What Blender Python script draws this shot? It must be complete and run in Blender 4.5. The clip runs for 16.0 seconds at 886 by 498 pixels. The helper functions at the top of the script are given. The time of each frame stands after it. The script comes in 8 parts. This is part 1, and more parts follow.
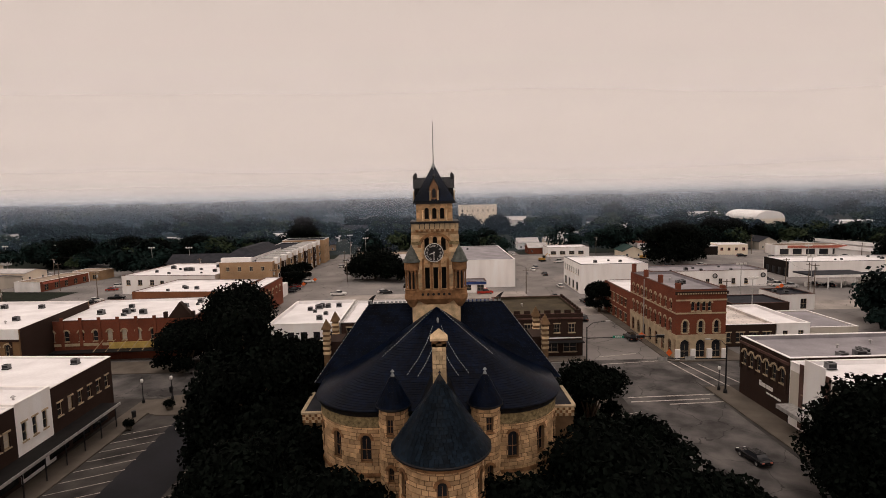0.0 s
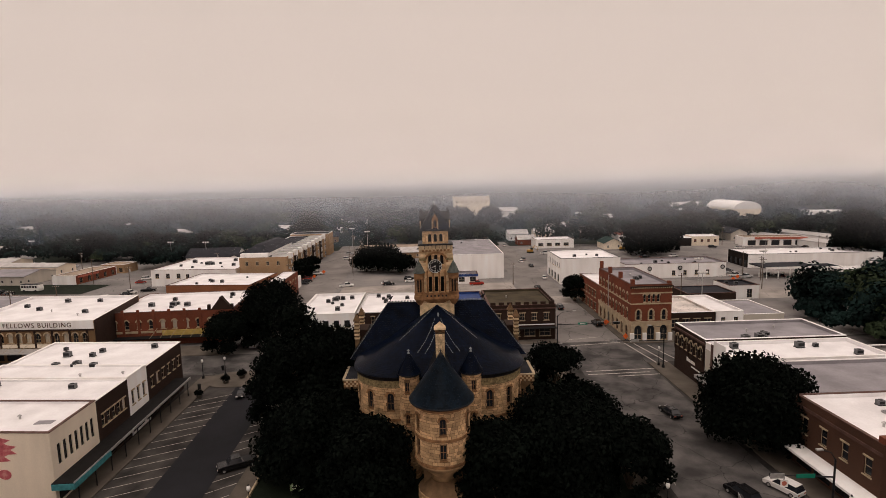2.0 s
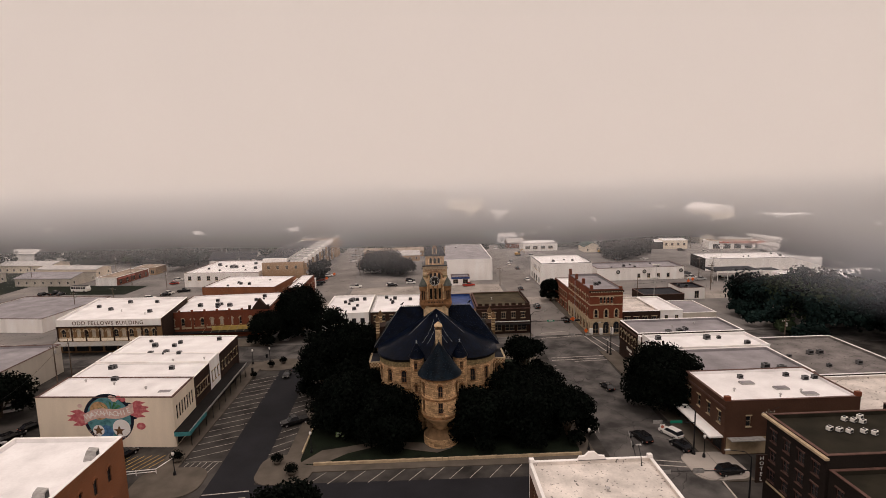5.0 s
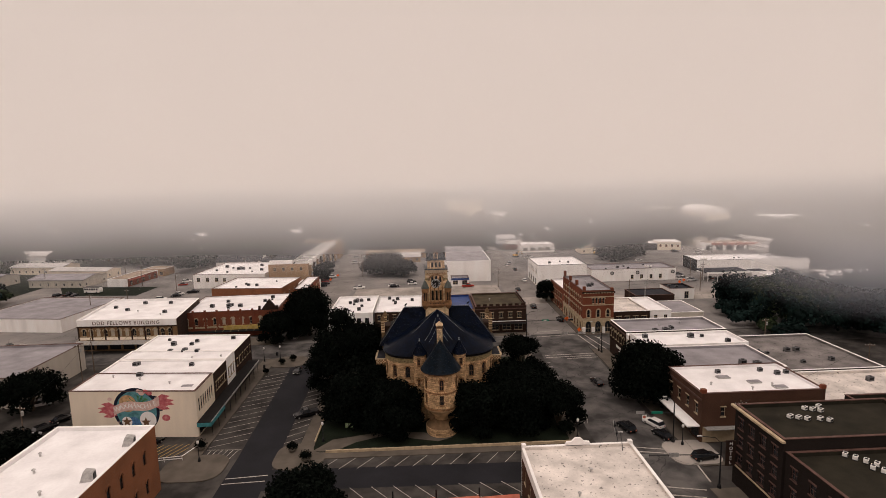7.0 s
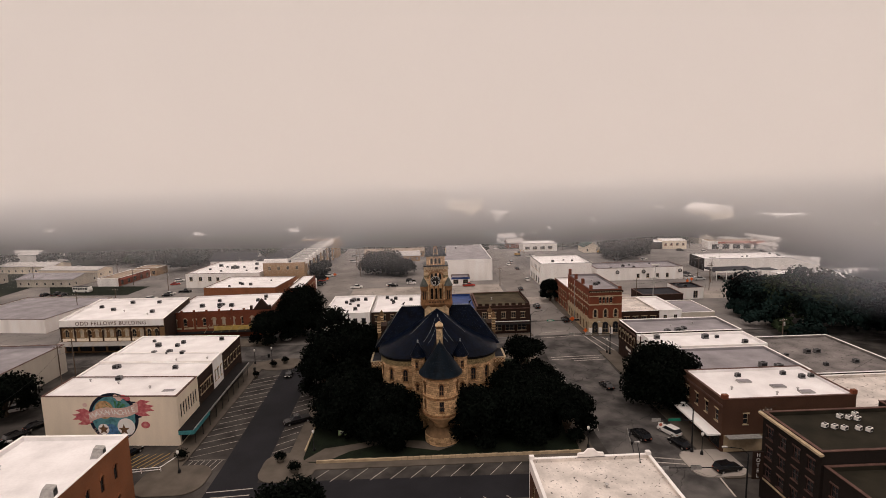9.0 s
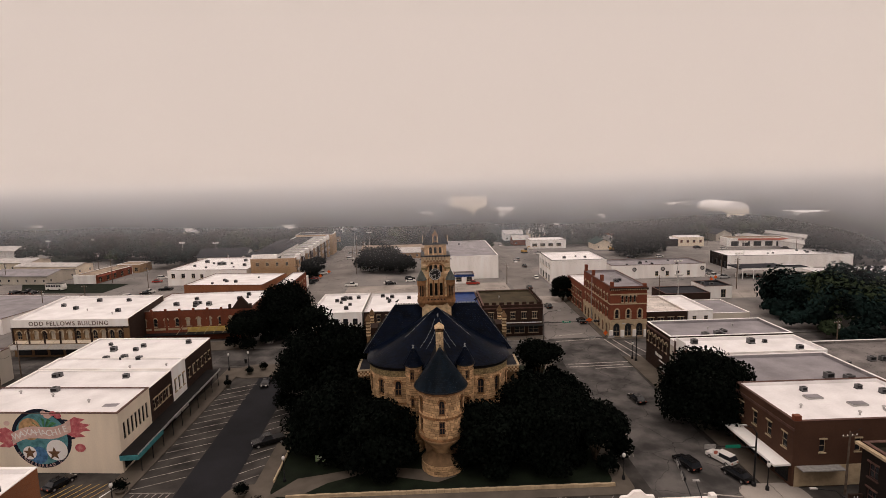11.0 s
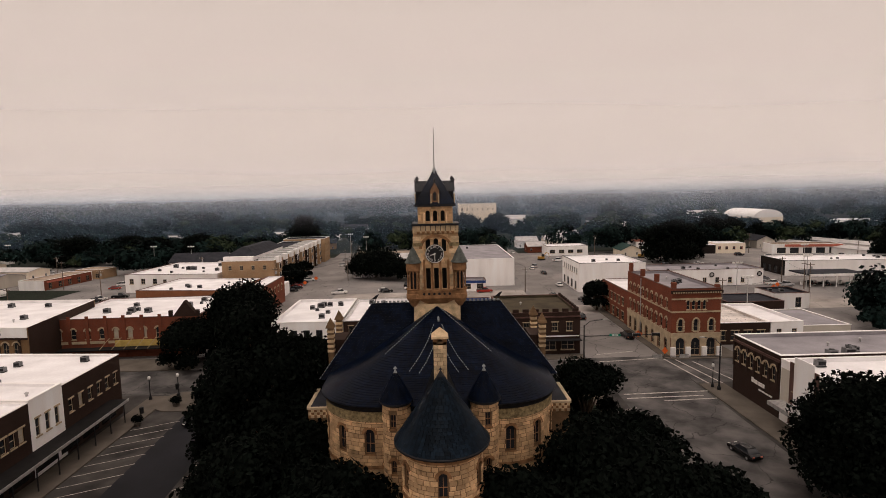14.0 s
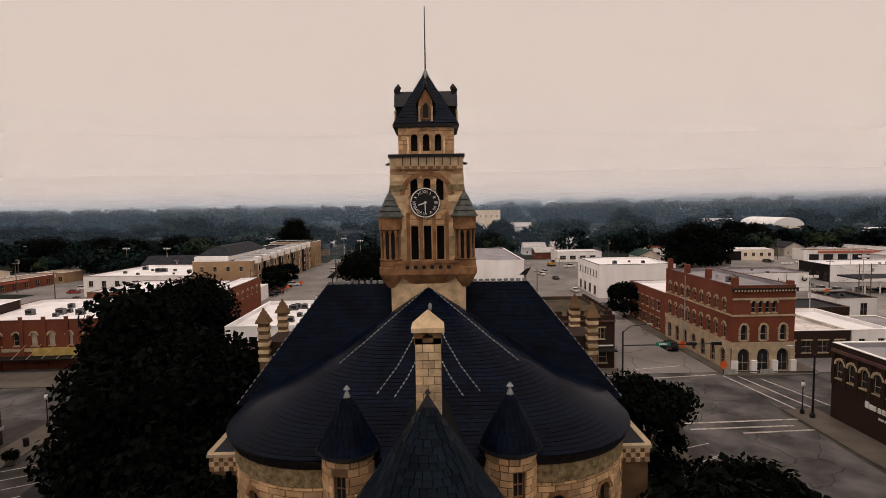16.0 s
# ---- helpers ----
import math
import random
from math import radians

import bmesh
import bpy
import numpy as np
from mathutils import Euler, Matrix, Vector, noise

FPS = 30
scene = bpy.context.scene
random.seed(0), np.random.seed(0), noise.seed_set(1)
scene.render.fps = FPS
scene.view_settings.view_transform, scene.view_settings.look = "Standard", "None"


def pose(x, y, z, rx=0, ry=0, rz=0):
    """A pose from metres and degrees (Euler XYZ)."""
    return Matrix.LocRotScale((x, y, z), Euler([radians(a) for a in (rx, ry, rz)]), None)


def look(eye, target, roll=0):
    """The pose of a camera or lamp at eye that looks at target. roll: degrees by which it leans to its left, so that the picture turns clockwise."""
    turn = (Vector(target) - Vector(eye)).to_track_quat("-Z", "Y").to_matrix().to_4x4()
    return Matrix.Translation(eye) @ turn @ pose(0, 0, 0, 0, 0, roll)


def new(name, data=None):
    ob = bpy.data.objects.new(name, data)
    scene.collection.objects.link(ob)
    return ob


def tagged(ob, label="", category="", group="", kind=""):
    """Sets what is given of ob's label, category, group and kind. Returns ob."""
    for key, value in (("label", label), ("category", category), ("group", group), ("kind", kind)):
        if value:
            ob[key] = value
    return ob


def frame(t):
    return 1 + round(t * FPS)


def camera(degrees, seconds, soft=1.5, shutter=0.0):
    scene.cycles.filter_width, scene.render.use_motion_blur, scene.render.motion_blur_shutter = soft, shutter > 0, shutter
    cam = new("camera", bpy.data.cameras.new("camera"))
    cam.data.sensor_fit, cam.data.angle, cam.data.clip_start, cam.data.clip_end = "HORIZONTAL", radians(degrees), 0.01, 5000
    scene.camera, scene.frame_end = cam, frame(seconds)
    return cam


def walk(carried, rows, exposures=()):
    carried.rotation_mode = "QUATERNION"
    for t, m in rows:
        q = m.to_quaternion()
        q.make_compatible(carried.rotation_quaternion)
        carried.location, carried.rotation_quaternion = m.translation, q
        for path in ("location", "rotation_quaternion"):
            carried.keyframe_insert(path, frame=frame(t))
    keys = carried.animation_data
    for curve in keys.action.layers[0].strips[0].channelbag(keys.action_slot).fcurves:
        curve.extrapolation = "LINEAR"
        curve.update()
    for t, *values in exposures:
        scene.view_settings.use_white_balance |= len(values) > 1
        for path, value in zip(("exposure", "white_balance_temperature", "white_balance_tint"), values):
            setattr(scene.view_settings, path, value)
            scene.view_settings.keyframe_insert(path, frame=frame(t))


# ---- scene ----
cam = camera(79.1, 16.0, 0.6)
PATH = [
    (0, (1.685, -3.864, 35.258), (1.718, -1.874, 35.055), -1.2),
    (0.5, (1.525, -9.6, 36.713), (1.559, -7.612, 36.496), -1.3),
    (1, (1.334, -15.431, 38.516), (1.372, -13.445, 38.281), -1.3),
    (1.5, (1.046, -21.382, 40.46), (1.089, -19.398, 40.21), -1.3),
    (2, (0.854, -27.152, 42.42), (0.904, -25.17, 42.159), -1.4),
    (2.5, (0.648, -33.181, 44.437), (0.701, -31.2, 44.167), -1.3),
    (3, (0.389, -39.234, 46.334), (0.446, -37.254, 46.061), -1.3),
    (3.5, (0.228, -45.152, 48.036), (0.291, -43.173, 47.759), -1.3),
    (4, (0.05, -51.023, 49.858), (0.115, -49.044, 49.578), -1.3),
    (6.5, (-0.438, -66.996, 54.532), (-0.373, -65.018, 54.246), -1.4),
    (7, (-0.607, -68.449, 54.964), (-0.541, -66.471, 54.679), -1.4),
    (7.5, (-0.469, -67.73, 54.763), (-0.404, -65.752, 54.477), -1.4),
    (8, (-0.364, -65.64, 54.174), (-0.3, -63.661, 53.889), -1.4),
    (8.5, (-0.349, -63.265, 53.434), (-0.285, -61.286, 53.15), -1.4),
    (9, (-0.394, -60.791, 52.603), (-0.328, -58.812, 52.321), -1.4),
    (11.5, (0.629, -35.738, 45.367), (0.684, -33.758, 45.092), -1.3),
    (12, (0.77, -29.618, 43.315), (0.824, -27.636, 43.049), -1.3),
    (12.5, (0.976, -23.67, 41.258), (1.023, -21.687, 41.003), -1.3),
    (13, (1.174, -17.809, 39.352), (1.216, -15.825, 39.108), -1.2),
    (13.5, (1.423, -11.95, 37.361), (1.458, -9.963, 37.138), -1.2),
    (14, (1.561, -5.939, 35.84), (1.595, -3.95, 35.63), -1.2),
    (14.5, (1.72, -0.016, 34.177), (1.755, 1.974, 33.982), -1.1),
    (15, (1.943, 5.963, 32.281), (1.98, 7.955, 32.105), -1.0),
    (15.5, (2.152, 12.152, 30.184), (2.185, 14.144, 30.012), -0.9),
    (16, (2.334, 17.242, 28.33), (2.363, 19.236, 28.176), -0.9),
]
EXPOSURES = [(0.0, 0.0, 6500, 10), (16.0, 0.0, 6500, 10)]
walk(cam, [(t, look(eye, target, roll)) for t, eye, target, roll in PATH], EXPOSURES)

# ---- sky and light: low overcast of a misty morning ----
world = bpy.data.worlds.new("sky")
scene.world = world
world.use_nodes = True
wn, wl = world.node_tree.nodes, world.node_tree.links
wn.clear()
sky = wn.new("ShaderNodeTexSky")
sky.sky_type, sky.sun_disc = "NISHITA", False
sky.sun_elevation, sky.sun_rotation = radians(70), radians(191)
sky.air_density, sky.dust_density, sky.ozone_density = 1.0, 6.0, 1.0
bg_sky, bg_cloud, add, out = wn.new("ShaderNodeBackground"), wn.new("ShaderNodeBackground"), wn.new("ShaderNodeAddShader"), wn.new("ShaderNodeOutputWorld")
bg_sky.inputs["Strength"].default_value = 0.006
bg_cloud.inputs["Color"].default_value = (0.744, 0.611, 0.540, 1)
# an overcast dome: brightest overhead
dome, up_, lift_ = wn.new("ShaderNodeTexCoord"), wn.new("ShaderNodeSeparateXYZ"), wn.new("ShaderNodeMapRange")
lift_.interpolation_type = "SMOOTHSTEP"
for key, value in (("From Min", 0.42), ("From Max", 1.0), ("To Min", 0.95), ("To Max", 1.65)):
    lift_.inputs[key].default_value = value
wl.new(dome.outputs["Generated"], up_.inputs[0])
wl.new(up_.outputs[2], lift_.inputs["Value"])
wl.new(lift_.outputs["Result"], bg_cloud.inputs["Strength"])
wl.new(sky.outputs[0], bg_sky.inputs["Color"])
wl.new(bg_sky.outputs[0], add.inputs[0])
wl.new(bg_cloud.outputs[0], add.inputs[1])
wl.new(add.outputs[0], out.inputs["Surface"])
sun = new("sun", bpy.data.lights.new("sun", "SUN"))
sun.data.energy, sun.data.angle, sun.data.color = 0.6, radians(30), (1.0, 0.94, 0.88)
sun.matrix_basis = look((-7, -34, 95), (0, 0, 0))


# ---- materials ----
def paint(name, base, rough=0.8, var=0.25, big=0.35, fine=9.0, bump=0.25, metal=0.0, second=None, blot=0.5, rand="", spec=0.15, streak=False, cracks=False, flecks=False):
    """A worn surface: broad blotches, fine grain, relief. rand: vary by object or by island."""
    m = bpy.data.materials.new(name)
    m.use_nodes = True
    n, l = m.node_tree.nodes, m.node_tree.links
    b = n["Principled BSDF"]
    b.inputs["Roughness"].default_value, b.inputs["Metallic"].default_value = rough, metal
    b.inputs["Specular IOR Level"].default_value = spec
    geo = n.new("ShaderNodeNewGeometry")
    where = geo.outputs["Position"]
    if streak:
        mp = n.new("ShaderNodeMapping")
        mp.inputs["Scale"].default_value = (1, 1, 0.18)
        l.new(where, mp.inputs["Vector"])
        where = mp.outputs[0]
    n1, n2 = n.new("ShaderNodeTexNoise"), n.new("ShaderNodeTexNoise")
    n1.inputs["Scale"].default_value, n1.inputs["Detail"].default_value = big, 6
    n2.inputs["Scale"].default_value, n2.inputs["Detail"].default_value = fine, 4
    l.new(where, n1.inputs["Vector"])
    l.new(geo.outputs["Position"], n2.inputs["Vector"])
    ramp = n.new("ShaderNodeValToRGB")
    dark = tuple(c * (1 - var) for c in base)
    other = second or tuple(min(0.9, c * (1 + var)) for c in base)
    e = ramp.color_ramp.elements
    e[0].position, e[0].color = 0.5 - blot * 0.4, (*dark, 1)
    e[1].position, e[1].color = 0.5 + blot * 0.4, (*other, 1)
    mid = ramp.color_ramp.elements.new(0.5)
    mid.color = (*base, 1)
    l.new(n1.outputs[0], ramp.inputs[0])
    grain = n.new("ShaderNodeMath")
    grain.operation, grain.inputs[1].default_value, grain.inputs[2].default_value = "MULTIPLY_ADD", var * 1.2, 1 - var * 0.6
    l.new(n2.outputs[0], grain.inputs[0])
    mul = n.new("ShaderNodeVectorMath")
    mul.operation = "SCALE"
    l.new(ramp.outputs[0], mul.inputs[0])
    l.new(grain.outputs[0], mul.inputs["Scale"])
    colour = mul.outputs[0]
    if rand:
        src = n.new("ShaderNodeObjectInfo").outputs["Random"] if rand == "object" else geo.outputs["Random Per Island"]
        k = n.new("ShaderNodeMath")
        k.operation, k.inputs[1].default_value, k.inputs[2].default_value = "MULTIPLY_ADD", *((0.8, 0.6) if "slate" in name else (0.6, 0.7))
        l.new(src, k.inputs[0])
        mul2 = n.new("ShaderNodeVectorMath")
        mul2.operation = "SCALE"
        l.new(colour, mul2.inputs[0])
        l.new(k.outputs[0], mul2.inputs["Scale"])
        colour = mul2.outputs[0]
    if cracks or flecks:
        if cracks:
            bend, vor = n.new("ShaderNodeVectorMath"), n.new("ShaderNodeTexVoronoi")
            bend.operation = "MULTIPLY_ADD"
            bend.inputs[1].default_value = (5, 5, 5)
            l.new(n1.outputs["Color"], bend.inputs[0])
            l.new(geo.outputs["Position"], bend.inputs[2])
            vor.feature, vor.inputs["Scale"].default_value = "DISTANCE_TO_EDGE", 0.11
            l.new(bend.outputs[0], vor.inputs["Vector"])
            src, lo, hi = vor.outputs["Distance"], 0.002, 0.009
        else:
            n3 = n.new("ShaderNodeTexNoise")
            n3.inputs["Scale"].default_value, n3.inputs["Detail"].default_value = 2.0, 9
            l.new(geo.outputs["Position"], n3.inputs["Vector"])
            src, lo, hi = n3.outputs[0], 0.67, 0.63
        k3 = n.new("ShaderNodeMapRange")
        k3.inputs["From Min"].default_value, k3.inputs["From Max"].default_value = lo, hi
        k3.inputs["To Min"].default_value, k3.inputs["To Max"].default_value = (0.45 if cracks else 0.2), 1.0
        l.new(src, k3.inputs["Value"])
        mul3 = n.new("ShaderNodeVectorMath")
        mul3.operation = "SCALE"
        l.new(colour, mul3.inputs[0])
        l.new(k3.outputs[0], mul3.inputs["Scale"])
        colour = mul3.outputs[0]
    l.new(colour, b.inputs["Base Color"])
    if bump:
        bp = n.new("ShaderNodeBump")
        bp.inputs["Strength"].default_value, bp.inputs["Distance"].default_value = bump, 0.03
        l.new(n2.outputs[0], bp.inputs["Height"])
        l.new(bp.outputs[0], b.inputs["Normal"])
    return m


def brickwork(name, base, second, mortar, size=(0.23, 0.08)):
    """Running brick courses for walls that stay far off."""
    m = paint(name, base, 0.9, 0.3, 0.25, 5.0, 0.0)
    n, l = m.node_tree.nodes, m.node_tree.links
    b = n["Principled BSDF"]
    geo = n.new("ShaderNodeNewGeometry")
    sep, com, ad = n.new("ShaderNodeSeparateXYZ"), n.new("ShaderNodeCombineXYZ"), n.new("ShaderNodeMath")
    l.new(geo.outputs["Position"], sep.inputs[0])
    l.new(sep.outputs[0], ad.inputs[0])
    l.new(sep.outputs[1], ad.inputs[1])
    l.new(ad.outputs[0], com.inputs[0])
    l.new(sep.outputs[2], com.inputs[1])
    br = n.new("ShaderNodeTexBrick")
    br.inputs["Scale"].default_value = 1.0
    br.inputs["Brick Width"].default_value, br.inputs["Row Height"].default_value = size
    br.inputs["Mortar Size"].default_value = 0.012
    br.inputs["Color1"].default_value, br.inputs["Color2"].default_value, br.inputs["Mortar"].default_value = (*base, 1), (*second, 1), (*mortar, 1)
    l.new(com.outputs[0], br.inputs["Vector"])
    mix = n.new("ShaderNodeMix")
    mix.data_type = "RGBA"
    mix.inputs["Factor"].default_value = 0.55
    old = b.inputs["Base Color"].links[0].from_socket
    l.new(old, mix.inputs["A"])
    l.new(br.outputs["Color"], mix.inputs["B"])
    l.new(mix.outputs["Result"], b.inputs["Base Color"])
    bp = n.new("ShaderNodeBump")
    bp.inputs["Strength"].default_value, bp.inputs["Distance"].default_value, bp.invert = 0.5, 0.02, True
    l.new(br.outputs["Fac"], bp.inputs["Height"])
    l.new(bp.outputs[0], b.inputs["Normal"])
    return m


def glassy(name, base, rough=0.08):
    m = bpy.data.materials.new(name)
    m.use_nodes = True
    b = m.node_tree.nodes["Principled BSDF"]
    b.inputs["Base Color"].default_value = (*base, 1)
    b.inputs["Roughness"].default_value = rough
    b.inputs["Specular IOR Level"].default_value = 0.5
    return m


STONE = paint("sandstone", (0.49, 0.322, 0.178), 0.9, 0.3, 0.8, 7, 0.7, rand="island")
STONE_BASE = paint("sandstone_joint", (0.16, 0.10, 0.055), 0.95, 0.3, 0.8, 9, 0.5)
STONE_PALE = paint("pale_sandstone", (0.56, 0.42, 0.26), 0.9, 0.42, 0.9, 8, 0.6, rand="object")
RED_STONE = paint("red_sandstone", (0.24, 0.128, 0.062), 0.9, 0.45, 1.2, 9, 0.5)
GREEN_STONE = paint("mottled_stone", (0.22, 0.17, 0.09), 0.95, 0.5, 3.0, 12, 0.8)
SLATE = paint("slate", (0.0022, 0.0047, 0.0125), 0.32, 0.5, 0.5, 8, 0.3, rand="island", spec=0.04)
SLATE_ONE = paint("single_slate", (0.0046, 0.0090, 0.0150), 0.32, 0.45, 0.5, 8, 0.3, rand="object", spec=0.04)
SLATE_BASE = paint("slate_underlay", (0.001, 0.0012, 0.002), 0.6, 0.3, 0.5, 8, 0.2)
LEAD = paint("lead", (0.24, 0.26, 0.27), 0.5, 0.3, 2, 12, 0.2, 0.3)
COPPER = paint("green_copper", (0.080, 0.088, 0.080), 0.6, 0.4, 2.0, 10, 0.3)
IRON = paint("black_iron", (0.02, 0.02, 0.022), 0.5, 0.3, 3, 20, 0.1, 0.4)
GLASS = glassy("window_glass", (0.018, 0.020, 0.024))
GLASS_PALE = paint("blinds_behind_glass", (0.42, 0.37, 0.30), 0.35, 0.2, 1, 6, 0.05)
WHITE = paint("white_render", (0.85, 0.82, 0.80), 0.85, 0.12, 0.3, 5, 0.2, streak=True)
CREAM = paint("cream_render", (0.80, 0.70, 0.57), 0.85, 0.12, 0.25, 5, 0.2, streak=True)
BEIGE = paint("beige_metal", (0.50, 0.46, 0.40), 0.7, 0.12, 0.3, 4, 0.1, streak=True)
ROOF_WHITE = paint("white_roof_membrane", (0.80, 0.78, 0.785), 0.7, 0.14, 0.22, 3, 0.12, blot=0.6)
ROOF_PATCH = paint("stained_roof_membrane", (0.62, 0.57, 0.53), 0.8, 0.25, 0.3, 3, 0.2, flecks=True)
ROOF_GREY = paint("grey_roof_membrane", (0.26, 0.245, 0.26), 0.75, 0.25, 0.2, 3, 0.2)
ROOF_BROWN = paint("brown_gravel_roof", (0.019, 0.0165, 0.011), 0.95, 0.35, 0.3, 6, 0.4)
ROOF_OLIVE = paint("olive_gravel_roof", (0.058, 0.047, 0.030), 0.95, 0.35, 0.3, 6, 0.4)
ROOF_DARK = paint("dark_shingle", (0.025, 0.026, 0.032), 0.9, 0.35, 0.5, 6, 0.4)
BRICK_RED = brickwork("red_brick", (0.19, 0.052, 0.026), (0.13, 0.034, 0.02), (0.15, 0.075, 0.05))
BRICK_GOLD = brickwork("golden_brown_brick", (0.20, 0.115, 0.055), (0.15, 0.083, 0.04), (0.20, 0.14, 0.085))
BRICK_ORANGE = brickwork("orange_brick", (0.26, 0.10, 0.045), (0.19, 0.068, 0.032), (0.24, 0.14, 0.09))
BRICK_BROWN = brickwork("brown_brick", (0.035, 0.019, 0.014), (0.026, 0.014, 0.011), (0.036, 0.025, 0.02))
BRICK_DARK = brickwork("dark_red_brick", (0.082, 0.040, 0.025), (0.06, 0.028, 0.018), (0.06, 0.036, 0.026))
BRICK_BLACKISH = brickwork("blackish_brown_brick", (0.015, 0.0105, 0.009), (0.011, 0.008, 0.007), (0.018, 0.014, 0.012))
ROOF_STAIN = paint("stained_grey_roof", (0.17, 0.155, 0.15), 0.85, 0.45, 0.2, 3, 0.2, flecks=True)
BRICK_TAN = brickwork("tan_brick", (0.36, 0.23, 0.13), (0.29, 0.18, 0.10), (0.36, 0.27, 0.18))
LIMESTONE = paint("limestone_trim", (0.42, 0.33, 0.22), 0.85, 0.2, 1, 8, 0.3)
COPING = paint("dark_coping", (0.10, 0.055, 0.045), 0.7, 0.3, 1, 10, 0.2)
ASPHALT = paint("old_asphalt", (0.070, 0.068, 0.072), 0.9, 0.3, 0.12, 14, 0.5, second=(0.095, 0.088, 0.086))
ASPHALT_NEW = paint("new_asphalt", (0.014, 0.014, 0.017), 0.85, 0.25, 0.15, 14, 0.5)
ASPHALT_LOT = paint("worn_parking_asphalt", (0.044, 0.040, 0.037), 0.9, 0.5, 0.22, 12, 0.4, blot=0.35)
ROAD_GREY = paint("patched_road", (0.076, 0.071, 0.069), 0.9, 0.5, 0.2, 10, 0.4, second=(0.122, 0.113, 0.107), blot=0.35, cracks=True)
LOT_PALE = paint("pale_worn_paving", (0.19, 0.178, 0.172), 0.9, 0.35, 0.06, 8, 0.3, second=(0.27, 0.245, 0.228), cracks=True)
ROAD_PALE = paint("pale_worn_road", (0.19, 0.174, 0.164), 0.9, 0.25, 0.1, 8, 0.3, cracks=True)
CONCRETE = paint("concrete", (0.10, 0.085, 0.070), 0.9, 0.25, 0.3, 9, 0.35)
CONCRETE_PALE = paint("pale_concrete_lot", (0.30, 0.270, 0.245), 0.9, 0.3, 0.1, 6, 0.3, cracks=True)
LINE = paint("worn_white_line", (0.36, 0.33, 0.30), 0.85, 0.5, 1.5, 12, 0.1)
LINE_YELLOW = paint("worn_yellow_line", (0.50, 0.34, 0.10), 0.85, 0.35, 1.5, 12, 0.1)
GRASS = paint("lawn", (0.0075, 0.0115, 0.006), 0.95, 0.45, 0.35, 18, 0.8)
GROUND = paint("scrubby_ground", (0.012, 0.017, 0.012), 0.95, 0.5, 0.02, 1.0, 0.3, second=(0.06, 0.055, 0.04))
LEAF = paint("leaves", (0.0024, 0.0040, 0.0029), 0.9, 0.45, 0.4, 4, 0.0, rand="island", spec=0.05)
# teal haze and crown-sized light and dark are put into this leaf colour
LEAF_FAR = paint("hazed_woodland_leaves", (0.0062, 0.0130, 0.0118), 0.9, 0.75, 0.10, 3, 0.0, rand="island", spec=0.05, blot=0.24)
LEAF_PALE = paint("yellow_green_leaves", (0.024, 0.034, 0.018), 0.9, 0.4, 0.3, 4, 0.0, rand="island", spec=0.05)
BARK = paint("bark", (0.07, 0.05, 0.035), 0.95, 0.4, 2, 12, 0.9)
WOOD_POLE = paint("pole_wood", (0.12, 0.09, 0.07), 0.9, 0.35, 2, 12, 0.5)
METAL_GREY = paint("galvanised_metal", (0.42, 0.41, 0.40), 0.5, 0.25, 2, 10, 0.1, 0.5)
UNIT_GREY = paint("weathered_unit_casing", (0.15, 0.15, 0.155), 0.6, 0.35, 1.5, 8, 0.1, 0.2)
AWNING_BLACK = paint("black_canopy_metal", (0.010, 0.009, 0.009), 0.8, 0.3, 1, 8, 0.1)
TEAL = paint("teal_canvas", (0.05, 0.20, 0.22), 0.8, 0.2, 2, 10, 0.1)
RED_CANVAS = paint("red_canvas", (0.42, 0.13, 0.09), 0.85, 0.2, 1, 10, 0.1)
ORANGE = paint("orange_plastic", (0.75, 0.14, 0.03), 0.6, 0.15, 2, 10, 0.0)
SIGN_GREEN = paint("green_sign", (0.01, 0.17, 0.11), 0.4, 0.1, 2, 10, 0.0)
SIGN_WHITE = paint("sign_white", (0.75, 0.73, 0.70), 0.4, 0.08, 2, 10, 0.0)
BLACK = paint("black_paint_and_shade", (0.015, 0.015, 0.016), 0.5, 0.2, 2, 10, 0.0)
BLUE_ROOF = paint("blue_metal_roof", (0.03, 0.06, 0.19), 0.5, 0.3, 0.6, 6, 0.1, 0.2)


